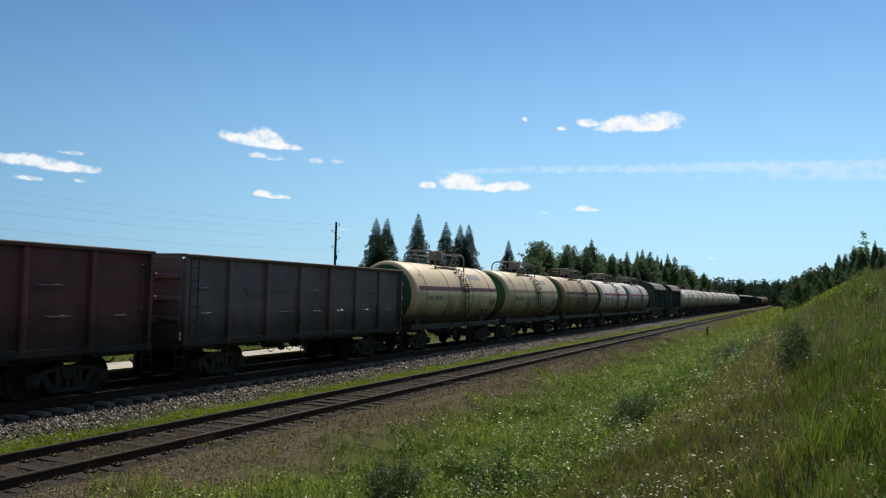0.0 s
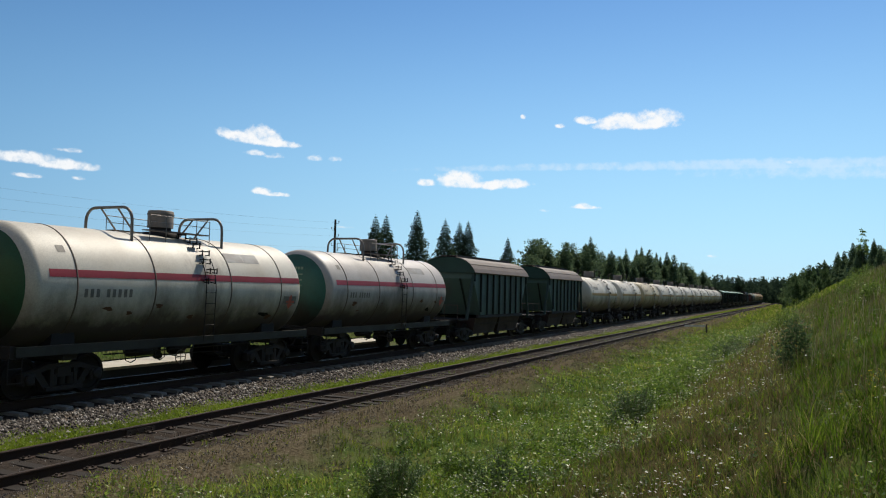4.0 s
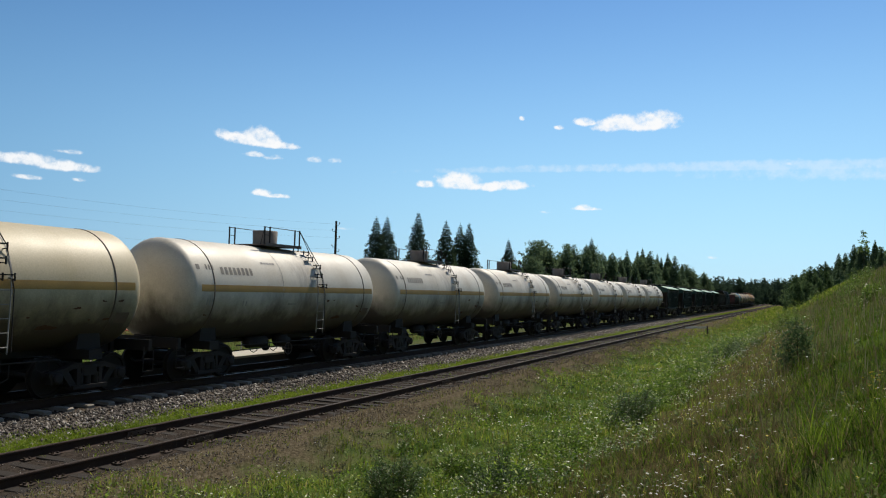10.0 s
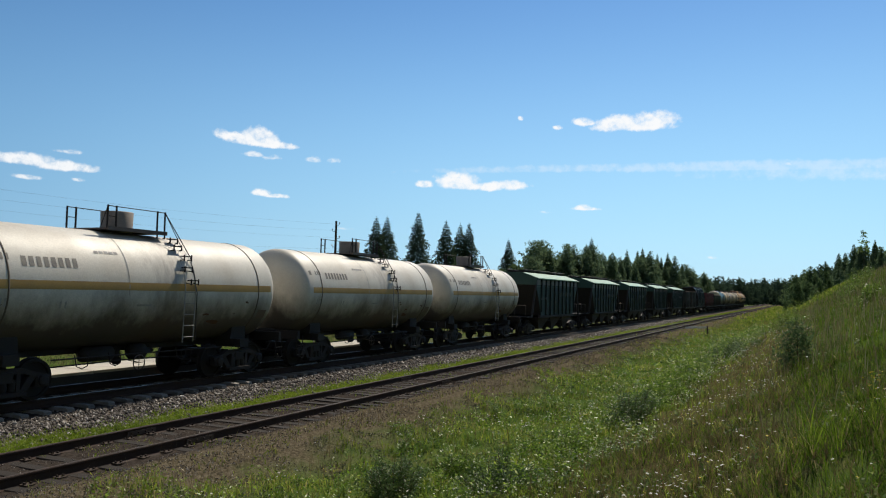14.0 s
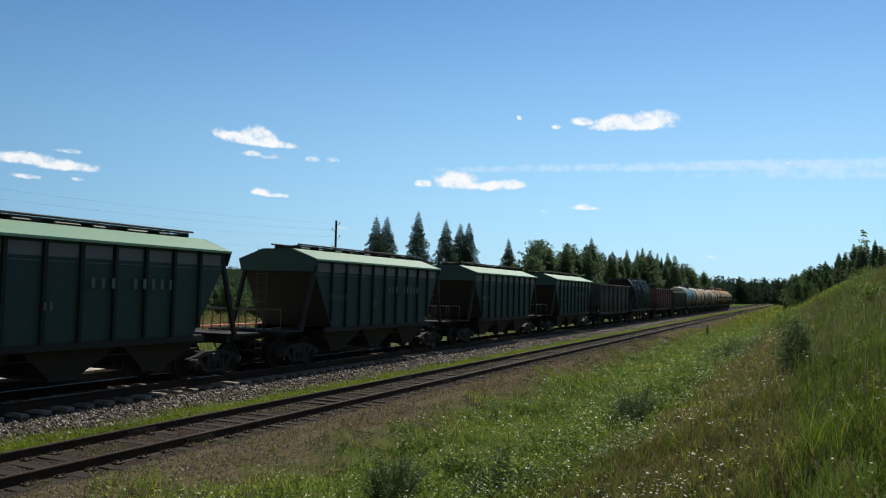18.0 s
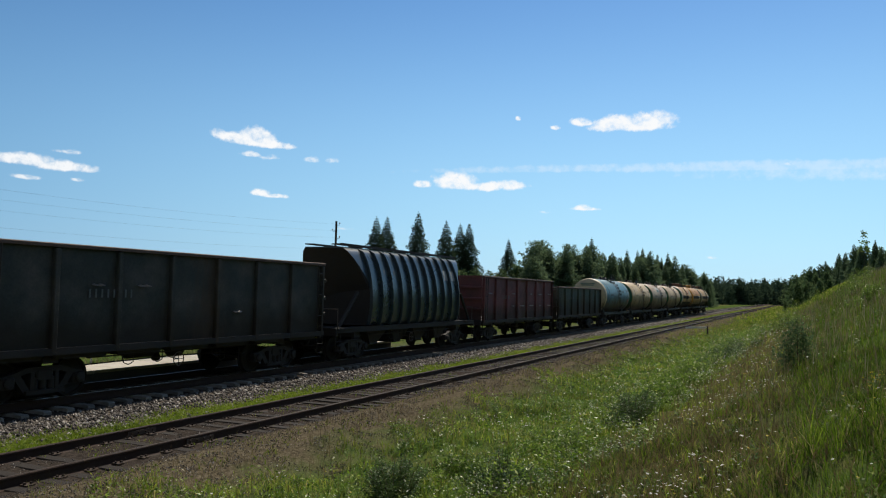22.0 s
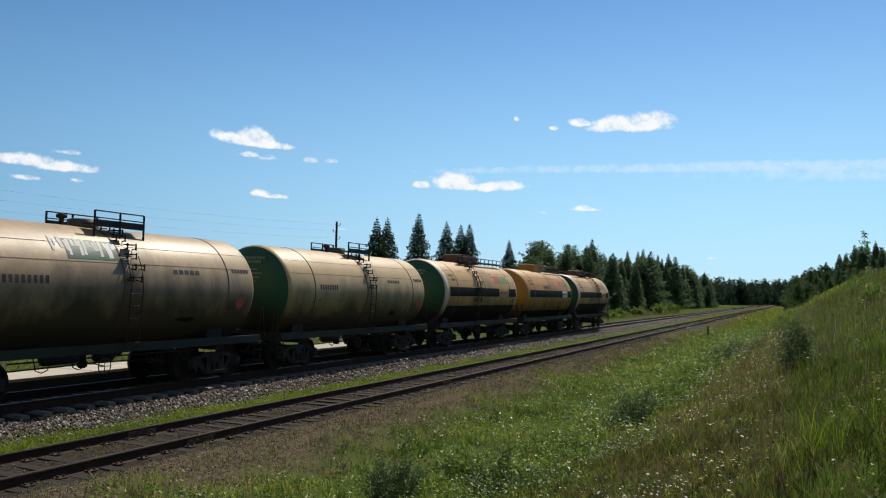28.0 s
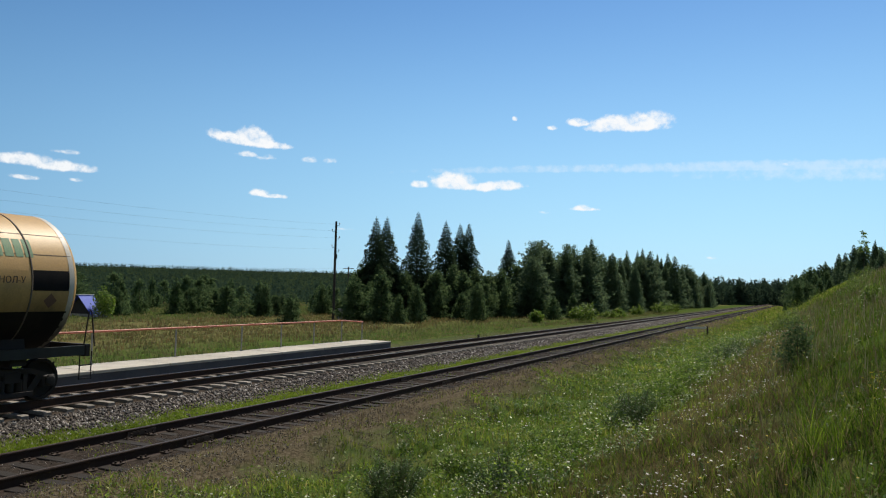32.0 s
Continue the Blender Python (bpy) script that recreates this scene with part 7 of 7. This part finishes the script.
def flowers():
    rng = np.random.default_rng(8)
    x, y, d = wedge(30000, 5, 60, 1.0, -8, 50, rng)
    p = 0.6 * patchy(x, y, 1.1, 4.0) + 0.4 * patchy(x, y, 5.3, 2.0)
    ok = (y < 9.0) & (y > -2.2) & (p > np.where((y > 0.5) & (y < 4.2), 0.51, np.where(y < 0.5, 0.74, 0.64)))
    x, y, d = x[ok], y[ok], d[ok]
    flower_heads("white_flowers", "scattered small white wild flowers", x, y, rng.uniform(0.15, 0.4, len(x)), rng.uniform(0.045, 0.125, len(x)) ** 2 * (1 + np.hypot(x, y) / 30), M_PETAL, rng)
    x, y, d = wedge(500, 5, 40, 1.0, -8, 50, rng)
    ok = (y < 8.5) & (y > -3)
    x, y = x[ok], y[ok]
    flower_heads("yellow_flowers", "scattered small yellow wild flowers", x, y, rng.uniform(0.2, 0.45, len(x)), rng.uniform(0.008, 0.018, len(x)), M_PETAL_Y, rng)


def leaf_shrub(name, label, x, y, h, spread, n, leaf, mat, seed, stems=60):
    """A shrub of thin stems with pointed leaves along them."""
    rng = np.random.default_rng(seed)
    sh = thing(name, label, "shrub")
    sh.matrix_basis = pose(x, y, float(ground_z(x, y)) - 0.05)
    tris, g = [], Geo()
    for _ in range(stems):
        a, r = rng.uniform(0, 6.28), spread * math.sqrt(rng.uniform(0, 1))
        hh = h * (1.05 - 0.55 * (r / spread) ** 2) * rng.uniform(0.75, 1.1)
        bx, by = 0.6 * r * math.cos(a), 0.6 * r * math.sin(a)
        lx, ly = rng.normal(0.35 * r * math.cos(a), 0.08), rng.normal(0.35 * r * math.sin(a), 0.08)
        gz = float(ground_z(x + bx, y + by) - ground_z(x, y))
        path = [np.array([bx + lx * q * q, by + ly * q * q, gz + hh * q]) for q in (0, 0.35, 0.7, 1)]
        g.tube([tuple(v) for v in path], 0.004, 4)
        m = n // stems
        q = rng.uniform(0.12, 1.0, m) ** 0.7
        qs = np.array([0, 0.35, 0.7, 1])
        base = np.stack([np.interp(q, qs, [v[c] for v in path]) for c in range(3)], -1)
        d = rng.normal(0, 1, (m, 3))
        d[:, 2] = np.abs(d[:, 2]) * 0.5
        d *= (leaf * rng.uniform(0.6, 1.3, m) / np.linalg.norm(d, axis=1))[:, None]
        w = np.cross(d, rng.normal(0, 1, (m, 3)))
        w *= (leaf * 0.2 / (np.linalg.norm(w, axis=1) + 1e-6))[:, None]
        base = base + rng.normal(0, 0.05, (m, 3)) * np.array([1, 1, 0.6])
        tris.append(np.stack([base, base + d * 0.45 + w, base + d, base, base + d, base + d * 0.45 - w], 1).reshape(-1, 3))
    part("stem", g, M_BARK, sh)
    part("foliage", soup("foliage", np.concatenate(tris), 3, mat), mat, sh)
    return sh


M_GRASS_LUSH = foliage("lush_grass", [(0, (0.035, 0.08, 0.008)), (0.45, (0.095, 0.165, 0.014)), (0.85, (0.165, 0.24, 0.028)), (0.95, (0.2, 0.19, 0.07)), (1, (0.34, 0.3, 0.15))], 0.5, clump=2.6)
M_MEADOW = foliage("dull_meadow_grass", [(0, (0.12, 0.15, 0.045)), (0.5, (0.17, 0.19, 0.065)), (1, (0.25, 0.22, 0.11))], 0.45)
M_VERGE = foliage("mossy_verge_grass", [(0, (0.15, 0.23, 0.02)), (0.6, (0.23, 0.32, 0.035)), (1, (0.32, 0.38, 0.08))], 0.4)
M_SORREL = foliage("red_brown_sorrel", [(0, (0.2, 0.125, 0.06)), (0.5, (0.23, 0.18, 0.08)), (1, (0.17, 0.18, 0.065))], 0.3)
M_HERB = foliage("dark_herb_leaves", [(0, (0.06, 0.11, 0.02)), (0.6, (0.11, 0.17, 0.035)), (1, (0.2, 0.25, 0.09))], 0.5, 0.5, 0.1, clump=3.5)
# the near-white stop paints glints of light on some leaves
M_SHRUB = foliage("grey_green_leaves", [(0, (0.05, 0.1, 0.03)), (0.55, (0.1, 0.165, 0.05)), (0.93, (0.17, 0.24, 0.09)), (1, (0.5, 0.54, 0.4))], 0.4, 0.4, 0.2)
meadow()
flowers()
for i, (x, y, h, s, n) in enumerate(((18.4, 3.5, 0.85, 0.75, 2600), (12.6, 6.5, 0.72, 0.75, 2800), (13.0, 4.7, 0.85, 0.75, 2800), (15.6, 4.2, 0.5, 0.7, 1800), (20.0, 3.3, 0.65, 0.9, 2200),
                                     (37.5, 3.2, 0.8, 1.2, 1500), (30, 3.6, 0.7, 1.1, 1500), (26, 3.4, 0.7, 1.0, 1600), (23, 3.3, 0.7, 1.0, 1800), (44, 2.6, 0.9, 1.2, 1200), (50, 0.5, 1.2, 1.1, 1000),
                                     (17.0, 5.2, 0.4, 0.6, 900), (14.6, 6.1, 0.4, 0.6, 900), (62, -3.2, 1.4, 1.2, 900), (75, -4.6, 1.7, 1.4, 900), (86, -5.4, 1.6, 1.5, 900),
                                     (70, 1.0, 1.2, 1.4, 900), (58, 2.2, 1.0, 1.2, 900), (98, 0.5, 1.8, 1.8, 900), (118, -2.0, 2.0, 2.0, 900), (36, -2.6, 1.0, 0.7, 1400))):
    leaf_shrub("willow_shrub", "leafy grey-green willow shrub among the grass" if i % 2 else "dark leafy shrub in the trackside ditch", x, y, h, s, int(n * 2.2), 0.05 + 0.03 * (i > 3), M_SHRUB if i in (0, 1, 2, 5, 9) else M_LEAF, 60 + i)
for i, (px, d, h, s) in enumerate(((120, 86, 3.0, 1.3), (664, 104, 2.6, 1.6), (652, 112, 1.8, 1.2), (607, 96, 1.6, 1.0), (720, 150, 2.0, 1.6), (745, 168, 2.4, 2.0), (700, 132, 1.5, 1.4), (760, 186, 2.6, 2.2), (690, 128, 1.2, 1.8))):
    leaf_shrub("birch_bush", "bright green leafy bush on the meadow's edge", *bearing(px, d), h, s, 2200, 0.22, M_LEAF, 90 + i)


def ballast():
    """Crushed stone beside the sleepers: loose faceted pieces, joined."""
    rng = np.random.default_rng(2)
    n = 30000
    x = 8 + 110 * rng.uniform(0, 1, n) ** 2.2
    y = np.where(rng.uniform(0, 1, n) < 0.94, rng.uniform(13.6, 15.3, n), rng.uniform(15.25, 18.1, n))
    ok = (y > 14.1 + 0.25 * np.sin(x * 1.7)) | (rng.uniform(0, 1, n) < 0.2)
    x, y = x[ok], y[ok]
    n = len(x)
    z = ground_z(x, y) + 0.008
    r = rng.uniform(0.022, 0.056, n) * (1 + x / 120) * np.where(y > 15.2, 0.5, 1.0)
    base = np.array([(1, 0, 0), (0, 1, 0), (-1, 0, 0), (0, -1, 0), (0, 0, 0.8), (0, 0, -0.8)])
    v = base[None] * r[:, None, None] * rng.uniform(0.6, 1.3, (n, 6, 3)) + rng.normal(0, 0.2, (n, 6, 3)) * r[:, None, None]
    t = rng.uniform(0, 6.28, n)
    c, s = np.cos(t), np.sin(t)
    vx, vy = v[:, :, 0] * c[:, None] - v[:, :, 1] * s[:, None], v[:, :, 0] * s[:, None] + v[:, :, 1] * c[:, None]
    v = np.stack([vx + x[:, None], vy + y[:, None], v[:, :, 2] + z[:, None]], -1).reshape(-1, 3)
    f = np.array([(0, 1, 4), (1, 2, 4), (2, 3, 4), (3, 0, 4), (1, 0, 5), (2, 1, 5), (3, 2, 5), (0, 3, 5)])
    idx = (np.arange(n)[:, None, None] * 6 + f[None]).reshape(-1).astype(np.int32)
    me = bpy.data.meshes.new("ballast_stones")
    me.vertices.add(len(v))
    me.vertices.foreach_set("co", v.astype(np.float32).ravel())
    me.loops.add(len(idx))
    me.loops.foreach_set("vertex_index", idx)
    me.polygons.add(len(idx) // 3)
    me.polygons.foreach_set("loop_start", np.arange(len(idx) // 3, dtype=np.int32) * 3)
    me.update(calc_edges=True)
    me.materials.append(stone_material())
    thing("ballast_stones", "grey-brown crushed stone ballast under the main track", "ballast", kind="stuff", data=me)


def litter():
    """Small stones and clods on the trackside soil and between the siding rails."""
    rng = np.random.default_rng(17)
    n = 42000
    x = 7 + 60 * rng.uniform(0, 1, n) ** 1.8
    y = np.where(rng.uniform(0, 1, n) < 0.88, rng.uniform(8.0, 10.9, n), rng.uniform(11.4, 12.8, n))
    z = ground_z(x, y) + 0.004
    r = rng.uniform(0.005, 0.018, n) * (1 + x / 50)
    base = np.array([(1, 0, 0), (-0.5, 0.85, 0), (-0.5, -0.85, 0), (0, 0, 0.9)])
    v = base[None] * r[:, None, None] * rng.uniform(0.5, 1.4, (n, 4, 3)) + np.stack([x, y, z], -1)[:, None, :]
    f = np.array([(0, 1, 3), (1, 2, 3), (2, 0, 3)])
    faces = (np.arange(n)[:, None, None] * 4 + f[None]).reshape(-1, 3).tolist()
    thing("soil_litter", "small stones and dry litter on the trackside soil", "gravel", kind="stuff", data=sheet("soil_litter", v.reshape(-1, 3).tolist(), faces, stone_material()))


def stone_material():
    m = bpy.data.materials.new("broken_ballast_stone")
    m.use_nodes = True
    nt = m.node_tree
    b = nt.nodes["Principled BSDF"]
    rnd = nt.nodes.new("ShaderNodeNewGeometry").outputs["Random Per Island"]
    col = ramp(nt, rnd, [(0, (0.018, 0.015, 0.012)), (0.45, (0.058, 0.048, 0.04)), (0.82, (0.135, 0.115, 0.098)), (1, (0.4, 0.375, 0.34))])
    nt.links.new(col, b.inputs["Base Color"])
    b.inputs["Roughness"].default_value = 0.85
    return m


ballast()
litter()

# ---- poles, wires, shed and small trackside things ----
def make_pole(x, y, h, label, arms=True):
    z = float(ground_z(x, y))
    p = thing("utility_pole", label, "utility pole")
    p.matrix_basis = pose(x, y, z - 0.1)
    part("mast", Geo().loft([[(r * math.cos(a), r * math.sin(a), zz) for a in (2 * math.pi * k / 10 for k in range(10))] for zz, r in ((0, 0.17), (h * 0.5, 0.15), (h, 0.12))], True, True), M_POLE, p)
    if arms:
        for i, (zz, s) in enumerate(((h - 0.35, 1), (h - 1.1, -1), (h - 1.9, 1), (h - 2.9, -1), (h - 3.4, 1))):
            ir = part("bracket", Geo().tube([(0, 0, zz - 0.12), (0.2 * s, -0.3 * s, zz - 0.1), (0.22 * s, -0.33 * s, zz + 0.05)], 0.02, 6), M_FRAME, p)
            part("insulator", Geo().lathe([(zz + 0.03, 0.05), (zz + 0.1, 0.07), (zz + 0.2, 0.05), (zz + 0.22, 0.01)], "z", (0.22 * s, -0.33 * s, 0), 10), M_WHITE_MARK, ir, "white porcelain insulator")
        part("junction_box", Geo().box(-0.3, -0.08, -0.35, -0.1, h - 4.3, h - 3.8, None, 0.02), M_FRAME, p)
    else:
        part("crossarm", Geo().box(-0.08, 0.08, -1.3, 1.3, h - 0.5, h - 0.35), M_POLE, p)
    return p


make_pole(77.2, 48.4, 11.3, "dark wooden utility pole with white insulators")
make_pole(150, 90.5, 8.5, "distant wooden pole with a crossarm", False)
cab = thing("relay_cabinet", "small pale grey trackside cabinet by the pole", "cabinet")
cab.matrix_basis = pose(76.5, 47.0, float(ground_z(76.5, 47.0)))
part("body", Geo().box(-0.25, 0.25, -0.2, 0.2, 0.1, 1.4, None, 0.03), M_GREY_POST, cab)
part("roof", Geo().box(-0.3, 0.3, -0.25, 0.25, 1.402, 1.46), M_WHITE_MARK, cab)
part("foot", Geo().box(-0.2, 0.2, -0.15, 0.15, -0.2, 0.098), M_CONC, cab)


def wire(a, b, sag, label, r=0.0045):
    pts = []
    for i in range(25):
        q = i / 24
        v = Vector(a).lerp(Vector(b), q)
        v.z -= sag * 4 * q * (1 - q)
        pts.append(tuple(v))
    thing("overhead_wire", label, "wire", "overhead wires", data=Geo().tube(pts, r, 5).mesh("overhead_wire", M_WIRE))


top = float(ground_z(77.2, 48.4)) + 11.2
for k, (dz, far) in enumerate(((-0.35, 0.6), (-1.1, 0.2), (-1.9, -0.4), (-3.2, -1.0))):
    wire((77.2, 48.2, top + dz), (10, 62 + k * 0.5, top + dz + 1.2), 1.1, "thin dark telegraph wire strung between poles")
wire((150, 90.5, 7.2), (40, 110, 6.4), 1.0, "distant thin power line over the meadow", 0.012)


def make_shed():
    """A small steep-roofed hut, blue metal on top, seen across the meadow."""
    x, y = bearing(99, 91)
    s = thing("hut", "small hut with a steep bright blue metal roof", "hut")
    s.matrix_basis = pose(x, y, float(ground_z(x, y)) + 0.02, 0, 0, -74)
    part("wall", Geo().box(-1.5, 1.5, -1.1, 1.1, -0.2, 0.5), M_CONC, s)
    part("gable", Geo().prism([(-1.45, 0.503), (1.45, 0.503), (0, 2.2)], -1.05, 1.05), M_POLE, s)
    for k in (-1, 1):
        n = Geo().add([(k * 1.75, -1.4, 0.25), (k * 1.75, 1.4, 0.25), (0, 1.4, 2.45), (0, -1.4, 2.45), (k * 1.75, -1.4, 0.19), (k * 1.75, 1.4, 0.19), (0, 1.4, 2.39), (0, -1.4, 2.39)],
                      [(0, 1, 2, 3), (4, 7, 6, 5), (0, 3, 7, 4), (1, 5, 6, 2), (0, 4, 5, 1)])
        part("roof_slope", n, M_BLUE_ROOF, s)
    part("ridge_cap", Geo().box(-0.12, 0.12, -1.42, 1.42, 2.43, 2.5), M_WHITE_MARK, s, "white ridge cap")
    b = thing("shed", "low white-walled outbuilding beside the hut", "shed")
    bx, by = bearing(66, 97)
    b.matrix_basis = pose(bx, by, float(ground_z(bx, by)), 0, 0, 20)
    part("wall", Geo().box(-2.5, 2.5, -1.4, 1.4, -0.2, 1.4), M_WHITE_MARK, b)
    part("roof", Geo().prism([(-2.8, 1.403), (2.8, 1.403), (2.8, 1.5), (-2.8, 1.6)], -1.7, 1.7), M_GREY_POST, b)


make_shed()
mk = thing("track_marker", "low grey marker post with a leaning board by the siding", "marker post")
mk.matrix_basis = pose(80.3, 8.1, float(ground_z(80.3, 8.1)) - 0.05)
part("post", Geo().box(-0.07, 0.07, -0.07, 0.07, 0, 0.85, None, 0.01), M_POLE, mk)
part("board", Geo().box(-0.05, 0.05, 0.07, 2.0, 0.6, 0.76, pose(0, 0, 0, -3)), M_WHITE_MARK, mk, "pale horizontal board")

# low posts along the far side of the main track
for i, x in enumerate((52.0, 88.0)):
    q = thing("track_post", "short dark post beside the gravel path", "post", "short posts by the track")
    q.matrix_basis = pose(x, 20.6, float(ground_z(x, 20.6)) - 0.05)
    part("stake", Geo().box(-0.06, 0.06, -0.06, 0.06, 0, 0.7, None, 0.01), M_POLE, q)

# a sapling pine, a thin birch and the trees on the slope
sap = tree("pine_sapling", "small grey-green pine sapling on the grassy slope", spruce_mesh(71, 1.4, 0.62, -0.25, M_PINE, 0.35, 0.7, 0.05, 5, 0.05, 2.4, 0.03), 1.35, 0.02)
place(sap, 21.5, 0.05, 0.95, 0)
leaf_shrub("yellow_ragwort", "tall weed with yellow flower heads on the slope", 10.9, -0.83, 0.34, 0.07, 90, 0.035, M_PETAL_Y, 95, 6)
birch = tree("young_birch", "thin sparse young birch on top of the slope", pine_mesh(72, 4.6, 0.8, M_LEAF, 0.45, 0.12, 26, 9), 4.6, 0.035)
place(birch, 140, -9.2, 1.6, 0)
rng = random.Random(21)
for i in range(46):
    u = i / 45
    x = 96 + 260 * u + rng.uniform(-8, 8)
    y = -11 - rng.uniform(0, 14)
    forest_s = (5.5 + 10.0 * u) * rng.choice((0.4, 0.5, 0.6, 0.75, 0.9)) / 12.0
    plant(FORESTERS[i % 5], x, y, forest_s, i * 61)
for i in range(28):
    x = 210 + 9 * i + rng.uniform(-6, 6)
    plant(PINES[i % 3], x, rng.uniform(-9, 4), rng.choice((0.55, 0.8, 1.0, 1.35)) * (0.8 + i * 0.045), i * 50)

motions()
